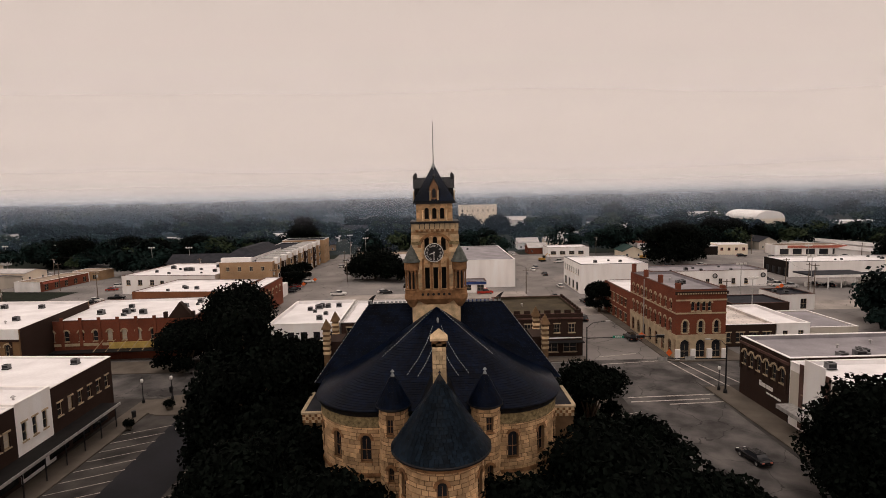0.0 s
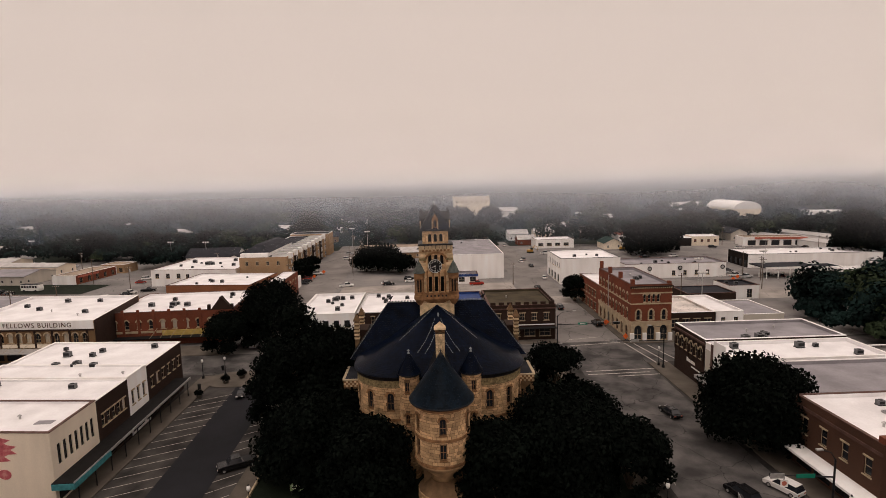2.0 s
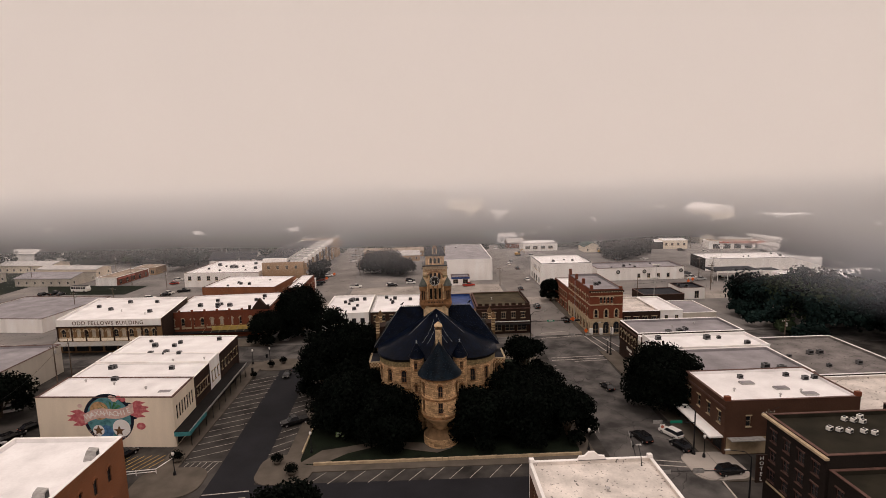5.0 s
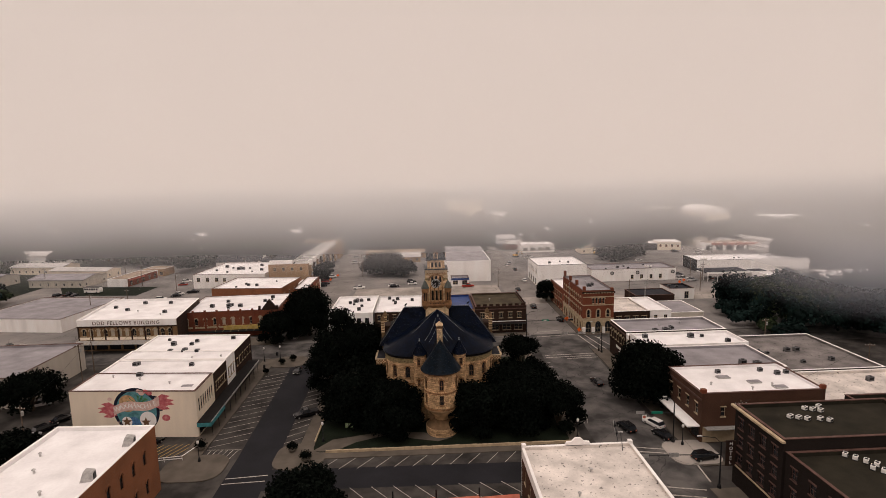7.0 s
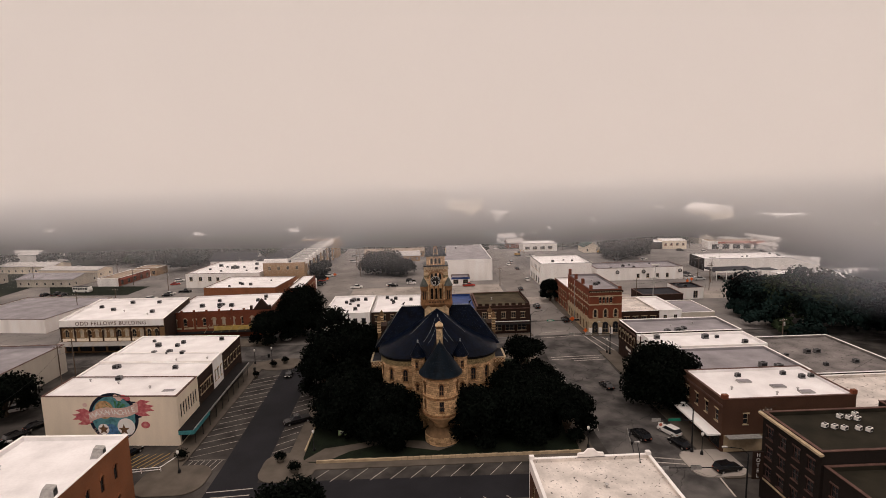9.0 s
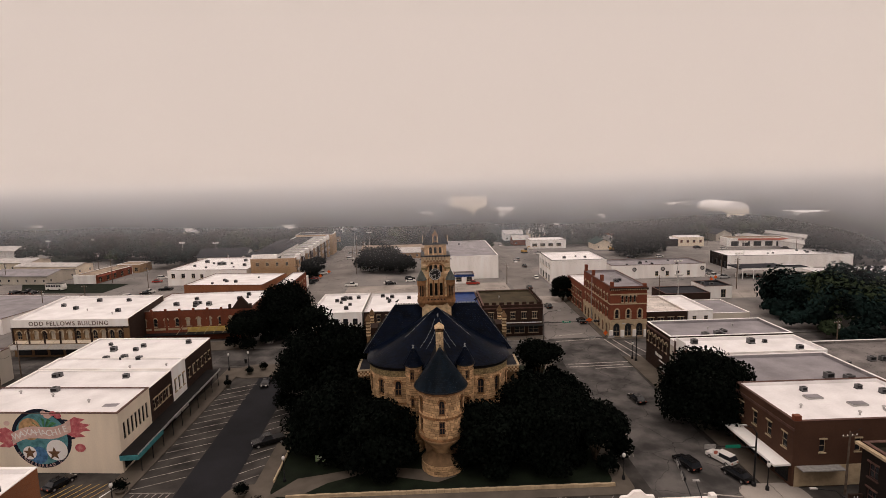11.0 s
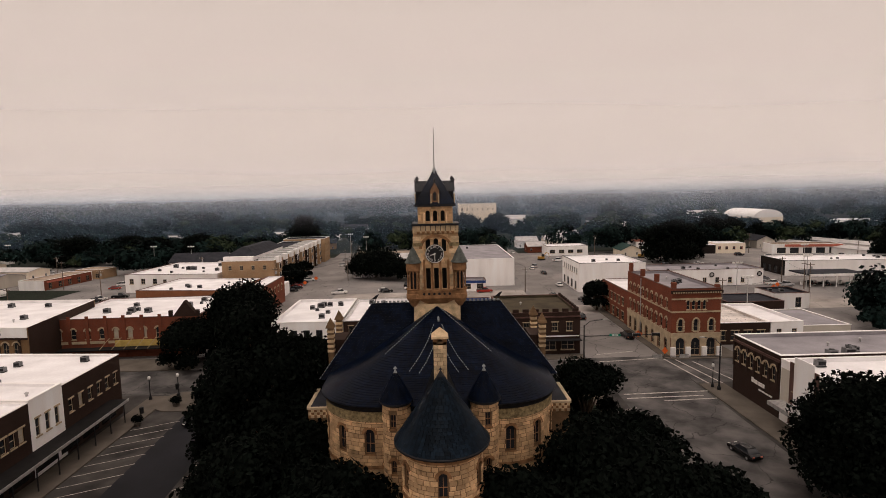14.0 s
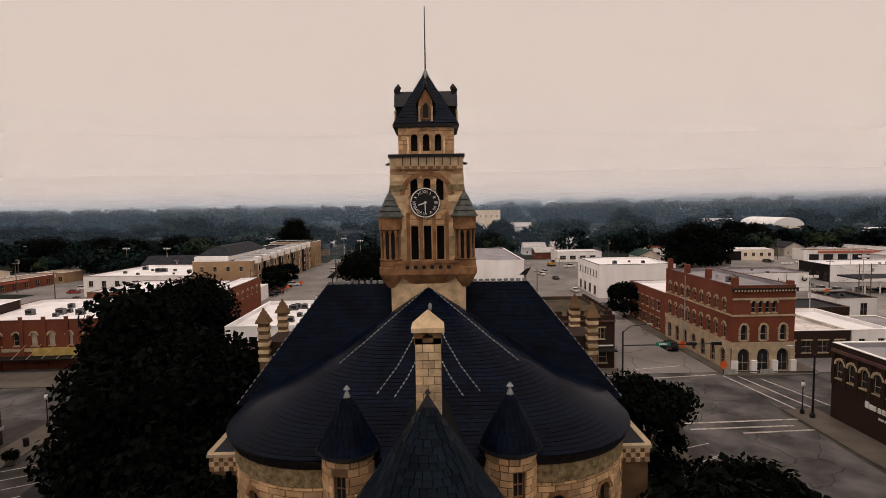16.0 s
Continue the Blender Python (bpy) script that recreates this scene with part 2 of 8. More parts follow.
# ---- mesh helpers ----
class Shape:
    """Collects vertices and faces for one mesh."""

    def __init__(self):
        self.v, self.f = [], []

    def add(self, verts, faces):
        o = len(self.v)
        self.v += verts
        self.f += [tuple(i + o for i in f) for f in faces]
        return self

    def box(self, x0, x1, y0, y1, z0, z1):
        return self.add([(x0, y0, z0), (x1, y0, z0), (x1, y1, z0), (x0, y1, z0), (x0, y0, z1), (x1, y0, z1), (x1, y1, z1), (x0, y1, z1)],
                        [(0, 3, 2, 1), (4, 5, 6, 7), (0, 1, 5, 4), (1, 2, 6, 5), (2, 3, 7, 6), (3, 0, 4, 7)])

    def solid(self, a, b):
        """The body between two like rings of points."""
        n = len(a)
        return self.add(list(a) + list(b), [(i, (i + 1) % n, n + (i + 1) % n, n + i) for i in range(n)] + [tuple(range(n - 1, -1, -1)), tuple(range(n, 2 * n))])

    def lathe(self, cx, cy, profile, seg=20):
        """profile: (radius, z) from the bottom up."""
        o = len(self.v)
        for r, z in profile:
            self.v += [(cx + r * math.cos(2 * math.pi * i / seg), cy + r * math.sin(2 * math.pi * i / seg), z) for i in range(seg)]
        for k in range(len(profile) - 1):
            for i in range(seg):
                j = (i + 1) % seg
                self.f.append((o + k * seg + i, o + k * seg + j, o + (k + 1) * seg + j, o + (k + 1) * seg + i))
        self.f.append(tuple(o + i for i in range(seg - 1, -1, -1)))
        self.f.append(tuple(o + (len(profile) - 1) * seg + i for i in range(seg)))
        return self

    def tube(self, pts, r, seg=6, r1=None):
        """A round bar along points, tapering from r to r1."""
        r1 = r if r1 is None else r1
        rings = []
        for k, p in enumerate(pts):
            p = Vector(p)
            d = (Vector(pts[min(k + 1, len(pts) - 1)]) - Vector(pts[max(k - 1, 0)])).normalized()
            a = d.orthogonal().normalized()
            if abs(d.z) < 0.95:
                a = d.cross(Vector((0, 0, 1))).normalized()
            b = d.cross(a)
            rr = r + (r1 - r) * k / max(1, len(pts) - 1)
            rings.append([tuple(p + rr * (math.cos(2 * math.pi * i / seg) * a + math.sin(2 * math.pi * i / seg) * b)) for i in range(seg)])
        o = len(self.v)
        for ring in rings:
            self.v += ring
        for k in range(len(rings) - 1):
            for i in range(seg):
                j = (i + 1) % seg
                self.f.append((o + k * seg + i, o + k * seg + j, o + (k + 1) * seg + j, o + (k + 1) * seg + i))
        self.f.append(tuple(o + i for i in range(seg - 1, -1, -1)))
        self.f.append(tuple(o + (len(rings) - 1) * seg + i for i in range(seg)))
        return self

    def mesh(self, name, smooth=False):
        me = bpy.data.meshes.new(name)
        me.from_pydata(self.v, [], self.f)
        if smooth:
            me.shade_smooth()
        return me


def part(name, shape, material, parent=None, label="", smooth=False):
    """One mesh object in its parent's own space."""
    me = shape if isinstance(shape, bpy.types.Mesh) else shape.mesh(name, smooth)
    if not me.materials:
        me.materials.append(material)
    ob = new(name, me)
    if parent:
        ob.parent = parent
    if label:
        ob["label"] = label
    return ob


def thing(name, label, category, m=None, group="", kind=""):
    e = new(name)
    e.matrix_basis = m or Matrix()
    return tagged(e, label, category, group, kind)


def slab_wall(L, H, T, holes, bend=None, step=None, z0=0.0):
    """A wall L long, H high and T thick with openings right through it. Local: x along, y inwards, z up.
    holes: (x0, x1, z0, z1, arched). bend maps (x, y, z) to its place."""
    bend = bend or (lambda p: p)
    us = {0.0, L}
    vs = {z0, H}
    for a, b, c, d, arch in holes:
        us |= {a, b}
        vs |= {c, d}
    if step:
        us |= {L * i / round(L / step) for i in range(round(L / step) + 1)}
    us, vs = sorted(us), sorted(vs)
    s = Shape()

    def q(*pts):
        s.add([bend(p) for p in pts], [tuple(range(len(pts)))])

    def inside(u, v):
        return any(a < u < b and c < v < d for a, b, c, d, _ in holes)

    for i in range(len(us) - 1):
        for j in range(len(vs) - 1):
            u0, u1, v0, v1 = us[i], us[i + 1], vs[j], vs[j + 1]
            if u1 - u0 < 1e-6 or v1 - v0 < 1e-6 or inside((u0 + u1) / 2, (v0 + v1) / 2):
                continue
            q((u0, 0, v0), (u1, 0, v0), (u1, 0, v1), (u0, 0, v1))
            q((u0, T, v0), (u0, T, v1), (u1, T, v1), (u1, T, v0))
        u0, u1 = us[i], us[i + 1]
        q((u0, 0, H), (u1, 0, H), (u1, T, H), (u0, T, H))
        q((u0, 0, z0), (u0, T, z0), (u1, T, z0), (u1, 0, z0))
    q((0, 0, z0), (0, 0, H), (0, T, H), (0, T, z0))
    q((L, 0, z0), (L, T, z0), (L, T, H), (L, 0, H))
    for a, b, c, d, arch in holes:
        r = (b - a) / 2
        top = d - r if arch else d
        q((a, 0, c), (a, 0, top), (a, T, top), (a, T, c))
        q((b, 0, c), (b, T, c), (b, T, top), (b, 0, top))
        q((a, 0, c), (a, T, c), (b, T, c), (b, 0, c))
        if not arch:
            q((a, 0, d), (b, 0, d), (b, T, d), (a, T, d))
        else:
            n = 8
            arc = [(a + r - r * math.cos(math.pi * k / n), top + r * math.sin(math.pi * k / n)) for k in range(n + 1)]
            for (xa, za), (xb, zb) in zip(arc, arc[1:]):
                q((xa, 0, za), (xb, 0, zb), (xb, 0, d), (xa, 0, d))
                q((xa, T, za), (xa, T, d), (xb, T, d), (xb, T, zb))
                q((xa, 0, za), (xa, T, za), (xb, T, zb), (xb, 0, zb))
    return s


def window_shapes(w, h, arch=False, bars=(1, 1), rail=0.07, pane_n=10):
    """Frame and pane of a sash window, centred on x, standing on z = 0."""
    fr, pa = Shape(), Shape()
    r = w / 2
    top = h - r if arch else h
    fr.box(-r, -r + rail, 0, 0.08, 0, top)
    fr.box(r - rail, r, 0, 0.08, 0, top)
    fr.box(-r + rail, r - rail, 0, 0.08, 0, rail)
    if arch:
        arc = [(-r * math.cos(math.pi * k / pane_n), top + r * math.sin(math.pi * k / pane_n)) for k in range(pane_n + 1)]
        k2 = (r - rail) / r
        for (xa, za), (xb, zb) in zip(arc, arc[1:]):
            ia, ib = (xa * k2, top + (za - top) * k2), (xb * k2, top + (zb - top) * k2)
            fr.solid([(xa, 0, za), (xb, 0, zb), (ib[0], 0, ib[1]), (ia[0], 0, ia[1])], [(xa, 0.08, za), (xb, 0.08, zb), (ib[0], 0.08, ib[1]), (ia[0], 0.08, ia[1])])
        ring = [(-r, 0), (r, 0)] + [(-x, z) for x, z in arc]
        pa.add([(x, 0.05, z) for x, z in ring], [tuple(range(len(ring)))])
        pa.add([(x, 0.07, z) for x, z in ring], [tuple(range(len(ring) - 1, -1, -1))])
    else:
        fr.box(-r + rail, r - rail, 0, 0.08, h - rail, h)
        pa.box(-r, r, 0.05, 0.07, 0, h)
    for i in range(bars[0]):
        x = -r + w * (i + 1) / (bars[0] + 1)
        fr.box(x - 0.025, x + 0.025, 0.01, 0.05, rail, top)
    for j in range(bars[1]):
        z = top * (j + 1) / (bars[1] + 1)
        fr.box(-r + rail, r - rail, 0.0, 0.05, z - 0.03, z + 0.03)
    return fr, pa


WINDOW_CACHE = {}


def put_window(parent, m, w, h, arch, bars, frame_mat, pane_mat, sill=None, hood=None):
    """A window as a part with its pane, sill and hood, at the pose m in the parent's space."""
    key = (round(w, 2), round(h, 2), arch, bars, frame_mat.name, pane_mat.name, sill.name if sill else "", hood.name if hood else "")
    if key not in WINDOW_CACHE:
        fr, pa = window_shapes(w, h, arch, bars)
        meshes = [("window", fr.mesh("window"), frame_mat), ("pane", pa.mesh("pane"), pane_mat)]
        if sill:
            meshes.append(("sill", Shape().box(-w / 2 - 0.12, w / 2 + 0.12, -0.28, -0.02, -0.16, 0.0).mesh("sill"), sill))
        if hood:
            hd = Shape()
            if arch:
                r0, r1, top = w / 2 + 0.02, w / 2 + 0.3, h - w / 2
                pts = [(math.cos(math.pi * k / 10), math.sin(math.pi * k / 10)) for k in range(11)]
                for ca, sa in pts:
                    hd.v += [(r * ca, y, top + r * sa) for r, y in ((r0, -0.3), (r1, -0.3), (r1, -0.16), (r0, -0.16))]
                hd.f = [(4 * i + j, 4 * i + (j + 1) % 4, 4 * i + 4 + (j + 1) % 4, 4 * i + 4 + j) for i in range(10) for j in range(4)] + [(3, 2, 1, 0), (40, 41, 42, 43)]
            else:
                hd.box(-w / 2 - 0.14, w / 2 + 0.14, -0.28, -0.16, h + 0.02, h + 0.24)
            meshes.append(("hood", hd.mesh("hood"), hood))
        for _, me, mat in meshes:
            me.materials.append(mat)
        WINDOW_CACHE[key] = meshes
    meshes = WINDOW_CACHE[key]
    win = part(meshes[0][0], meshes[0][1], None, parent)
    win.matrix_basis = m
    for name, me, _ in meshes[1:]:
        part(name, me, None, win)
    return win


def row(n, x0, x1, w, z, h, arch=False, bars=(1, 1), pane=None, blind=0.0):
    """n like windows with their centres spread evenly from x0 to x1."""
    return [((x0 + x1) / 2 if n == 1 else x0 + (x1 - x0) * i / (n - 1), w, z, h, arch, bars, blind) for i in range(n)]


PICK = random.Random(5)
TAKEN = []


def building(name, label, x, y, turn, W, D, H, wall, roof, faces=None, deck=None, parapet=0.6, coping=COPING, frame_mat=None, sill=LIMESTONE, hood=LIMESTONE, group="", category="building", T=0.35, walls=None, skew=0.0):
    """A flat-roofed block. x, y: its front left corner seen from the street; turn: degrees; the front runs along local x, the depth along local y.
    faces: side -> windows, from row(). walls: side -> another wall material. skew: how far the depth leans along the front, per metre."""
    b = thing(name, label, category, pose(x, y, 0, 0, 0, turn), group)
    faces, walls = faces or {}, walls or {}
    frame_mat = frame_mat or LIMESTONE
    lean, stretch = math.degrees(math.atan(skew)), math.hypot(1, skew)

    def sk(px, py):
        return px + skew * py, py
    if name != "school":
        TAKEN.append((x, y, turn, W, D))
    sides = {"front": (pose(0, 0, 0), W), "right": (pose(*sk(W, T), 0, 0, 0, 90 - lean), (D - 2 * T) * stretch),
             "back": (pose(*sk(W, D), 0, 0, 0, 180), W), "left": (pose(*sk(0, D - T), 0, 0, 0, -90 - lean), (D - 2 * T) * stretch)}
    for side, (m, L) in sides.items():
        wins = [w for w in faces.get(side, []) if w[0] - w[1] / 2 > 0.2 and w[0] + w[1] / 2 < L - 0.2]
        holes = [(cx - w / 2, cx + w / 2, z, z + h, arch) for cx, w, z, h, arch, bars, blind in wins]
        ob = part("wall", slab_wall(L, H, T, holes), walls.get(side, wall), b)
        ob.matrix_basis = m
        for cx, w, z, h, arch, bars, blind in wins:
            put_window(b, m @ pose(cx, 0.14, z), w, h, arch, bars, frame_mat, GLASS_PALE if PICK.random() < blind else GLASS, sill, hood)
    dz = H - parapet

    def plate(s, x0, x1, y0, y1, z0, z1):
        q = [sk(x0, y0), sk(x1, y0), sk(x1, y1), sk(x0, y1)]
        return s.solid([(*c, z0) for c in q], [(*c, z1) for c in q])
    part("roof", plate(Shape(), T, W - T, T, D - T, dz - 0.25, dz), roof, b)
    cp = Shape()
    for a in ((-0.06, W + 0.06, -0.06, T + 0.05), (-0.06, W + 0.06, D - T - 0.05, D + 0.06), (-0.06, T + 0.05, T + 0.05, D - T - 0.05), (W - T - 0.05, W + 0.06, T + 0.05, D - T - 0.05)):
        plate(cp, *a, H, H + 0.1)
    part("coping", cp, coping, b)
    if parapet > 0.2:
        up = Shape()
        for a in ((T, W - T, T, T + 0.05), (T, W - T, D - T - 0.05, D - T), (T, T + 0.05, T + 0.05, D - T - 0.05), (W - T - 0.05, W - T, T + 0.05, D - T - 0.05)):
            plate(up, *a, dz + 0.004, H - 0.004)
        part("parapet_lining", up, roof, b)
    return b


# ---- ground, streets, pavements ----
def sheet(name, label, pts, z, material, category, thick=0.0):
    s = Shape()
    if thick:
        s.solid([(x, y, z - thick) for x, y in pts], [(x, y, z) for x, y in pts])
    else:
        s.add([(x, y, z) for x, y in pts], [tuple(range(len(pts)))])
    ob = part(name, s, material)
    return tagged(ob, label, category, "", "structure")


def rect(x0, x1, y0, y1):
    return [(x0, y0), (x1, y0), (x1, y1), (x0, y1)]


def rounded(x0, x1, y0, y1, r, seg=6):
    pts = []
    for cx, cy, a in ((x1 - r, y0 + r, -90), (x1 - r, y1 - r, 0), (x0 + r, y1 - r, 90), (x0 + r, y0 + r, 180)):
        pts += [(cx + r * math.cos(radians(a + 90 * k / seg)), cy + r * math.sin(radians(a + 90 * k / seg))) for k in range(seg + 1)]
    return pts




def land(x, y):
    """Height of the ground: level under the town, rising to low ridges far off."""
    far = min(1.0, max(0.0, (y - 340) / 400))
    east = min(1.0, max(0.0, (x + 300) / 1500))
    return -0.05 + far * far * (3 - 2 * far) * (13 + 16 * east)


gr = Shape()
GX, GY = [-4000 + 200 * i for i in range(41)], [-800 + 160 * j for j in range(36)]
gr.v = [(x, y, land(x, y)) for y in GY for x in GX]
gr.f = [(j * 41 + i, j * 41 + i + 1, (j + 1) * 41 + i + 1, (j + 1) * 41 + i) for j in range(35) for i in range(40)]
tagged(part("ground", gr, GROUND), "scrubby dull green ground reaching to the horizon", "ground", "", "structure")
sheet("parking_lot", "worn dark asphalt round the square", rect(-200, 230, -90, 104), -0.02, ASPHALT_LOT, "paving")
sheet("parking_lot", "worn pale paving round the outer blocks", rect(-200, 230, 104, 300), -0.02, LOT_PALE, "paving")
# streets
sheet("road", "dark newly laid asphalt side street", [(-38.4, -60), (-30.6, -60), (-30.8, 32), (-32.4, 90), (-40.8, 90), (-38.8, 32)], 0.0, ASPHALT_NEW, "road")
sheet("road", "dark asphalt street south of the square", [(-31.1, 20.2), (30, 19.2), (30, 26.0), (-31.1, 27.0)], 0.004, ASPHALT_NEW, "road")
sheet("road", "patched grey street with cracks", [(33.0, -60), (47.5, -60), (48.5, 60), (49.5, 105), (34.0, 105), (32.6, 60)], 0.0, ROAD_GREY, "road")
sheet("road", "long pale worn street running north", [(34.0, 105), (49.5, 105), (50.5, 430), (39.5, 430)], 0.0, ROAD_PALE, "road")
sheet("road", "grey cross street behind the square", rect(-140, 34, 90, 104), 0.004, ROAD_GREY, "road")
sheet("road", "grey cross street beside the corner block", rect(49.4, 160, 89, 103), 0.004, ROAD_GREY, "road")
sheet("road", "grey street running north between the blocks", [(-49, 104), (-35, 104), (-38, 330), (-56, 330)], 0.004, ROAD_PALE, "road")
sheet("parking_lot", "pale concrete car park behind the shops", rect(-34, 33.5, 136, 186), 0.0, CONCRETE_PALE, "car park")
sheet("road", "pale cross street far behind the square", rect(-140, 150, 146, 158), 0.006, CONCRETE_PALE, "road")
# pavements with kerbs
sheet("pavement", "pale concrete pavement round the courthouse lawn", rounded(-27.4, 30.4, 30.2, 88.5, 2.0), 0.15, CONCRETE, "pavement", 0.3)
sheet("lawn", "dark mown lawn round the courthouse", rounded(-24.4, 27.8, 32.6, 84.0, 2.0), 0.21, GRASS, "lawn", 0.1)
sheet("pavement", "concrete pavement along the western shops", rect(-50.4, -46.5, 29, 89), 0.15, CONCRETE, "pavement", 0.3)
sheet("pavement", "rounded concrete kerb island at the corner", rounded(-47.5, -36.6, 82, 91, 3.5), 0.152, CONCRETE, "pavement", 0.3)
sheet("pavement", "rounded concrete corner with planters", rounded(-31.4, -21.5, 26.6, 36.5, 3.2), 0.148, CONCRETE, "pavement", 0.3)
sheet("pavement", "concrete corner pavement beside the brick block", rounded(-52, -40.0, 24.0, 33.5, 3.5), 0.154, CONCRETE, "pavement", 0.3)
sheet("pavement", "concrete pavement along the eastern shops", rect(49.4, 54.0, 22, 88), 0.15, CONCRETE, "pavement", 0.3)
sheet("pavement", "pale concrete corner with a signal post", rounded(45.0, 54.5, 22.5, 31.5, 2.5), 0.156, CONCRETE_PALE, "pavement", 0.3)
sheet("pavement", "concrete pavement outside the hotel", rect(47.0, 52.2, -40, 15.0), 0.15, CONCRETE, "pavement", 0.3)
sheet("pavement", "concrete pavement before the northern shops", rect(-31.5, 33.5, 104.6, 107.6), 0.15, CONCRETE, "pavement", 0.3)
sheet("pavement", "concrete pavement round the corner building", rounded(49.6, 66, 102.4, 160, 2.0), 0.15, CONCRETE, "pavement", 0.3)
sheet("pavement", "concrete pavement south of the street", rect(-30.5, 32.5, 11.6, 14.6), 0.15, CONCRETE, "pavement", 0.3)
sheet("pavement", "concrete pavement before the red brick shops", rect(-120, -50, 103.8, 112), 0.15, CONCRETE, "pavement", 0.3)


# ---- the courthouse ----
CX, CY = 1.8, 59.3
court = thing("courthouse", "sandstone courthouse with dark slate roofs and a clock tower", "courthouse", pose(CX, CY, 0))


def cpart(name, shape, material, parent=None, label="", smooth=False):
    """A part of the courthouse given in world places."""
    ob = part(name, shape, material, parent or court, label, smooth)
    base = court if not parent else parent
    ob.matrix_parent_inverse = Matrix.Translation((-CX, -CY, 0)) if base is court else Matrix()
    return ob


# outline of the body: half width 12.25, front at y = 45.2, rounded corners
HW, YF, RC = 12.25, 45.4, 6.0


def outline(u, off=0.0):
    """Point on the front outline: u metres from the left flank, round the two curved corners, to the right flank."""
    a, b, c = 8.0, RC * math.pi / 2, 2 * (HW - RC)
    if u < a:
        return (CX - HW - off, YF + RC + a - u)
    u -= a
    if u < b:
        t = math.pi + u / RC
        return (CX - HW + RC + (RC + off) * math.cos(t), YF + RC + (RC + off) * math.sin(t))
    u -= b
    if u < c:
        return (CX - HW + RC + u, YF - off)
    u -= c
    if u < b:
        t = 1.5 * math.pi + u / RC
        return (CX + HW - RC + (RC + off) * math.cos(t), YF + RC + (RC + off) * math.sin(t))
    u -= b
    return (CX + HW + off, YF + RC + u)


OUT_L = 16.0 + RC * math.pi + 2 * (HW - RC)


def along(curve):
    """Maps wall coordinates onto a curve with an outward offset: y is inwards."""
    def bend(p):
        x, y = curve(p[0], -p[1])
        return (x, y, p[2])
    return bend


def masonry(L, z0, z1, holes, curve, rng, course=0.42, long=(0.5, 1.15), skip=()):
    """Rough blocks in courses on a wall that follows the curve, leaving its openings free."""
    s = Shape()
    z = z0
    bend = along(curve)
    while z < z1 - 0.1:
        h = min(course * rng.uniform(0.85, 1.2), z1 - z)
        u = rng.uniform(-0.5, 0)
        while u < L:
            w = rng.uniform(*long)
            a, b = max(u, 0) + 0.015, min(u + w, L) - 0.015
            u += w
            if b - a < 0.12:
                continue
            cut = [(a, b)]
            for ha, hb, hc, hd, _ in holes:
                if z + h > hc - 0.02 and z < hd + 0.02:
                    nxt = []
                    for p, q in cut:
                        if q <= ha - 0.02 or p >= hb + 0.02:
                            nxt.append((p, q))
                        else:
                            if p < ha - 0.15:
                                nxt.append((p, ha - 0.03))
                            if q > hb + 0.15:
                                nxt.append((hb + 0.03, q))
                    cut = nxt
            for p, q in cut:
                o = rng.uniform(0.03, 0.10)
                e = 0.03
                za, zb = z + 0.015, z + h - 0.015
                back = [bend((p, 0.02, za)), bend((q, 0.02, za)), bend((q, 0.02, zb)), bend((p, 0.02, zb))]
                face = [bend((p + e, -o, za + e)), bend((q - e, -o, za + e)), bend((q - e, -o * rng.uniform(0.6, 1.1), zb - e)), bend((p + e, -o, zb - e))]
                k = len(s.v)
                s.v += back + face
                s.f += [(k + 4, k + 5, k + 6, k + 7), (k, k + 1, k + 5, k + 4), (k + 1, k + 2, k + 6, k + 5), (k + 2, k + 3, k + 7, k + 6), (k + 3, k, k + 4, k + 7)]
        z += h
    return s


def ring_band(curve, L, z0, z1, o0, o1, n=60, closed=False):
    """A moulding that follows a curve: proud by o0 at the bottom and o1 at the top."""
    s = Shape()
    pts = [L * i / n for i in range(n + (0 if closed else 1))]
    m = len(pts)
    for u in pts:
        for o, z in ((-0.15, z0), (o0, z0), (o1, z1), (-0.15, z1)):
            x, y = curve(u, o)
            s.v.append((x, y, z))
    for i in range(m if closed else m - 1):
        a, b = 4 * i, 4 * ((i + 1) % m)
        for k in range(4):
            s.f.append((a + k, b + k, b + (k + 1) % 4, a + (k + 1) % 4))
    return s


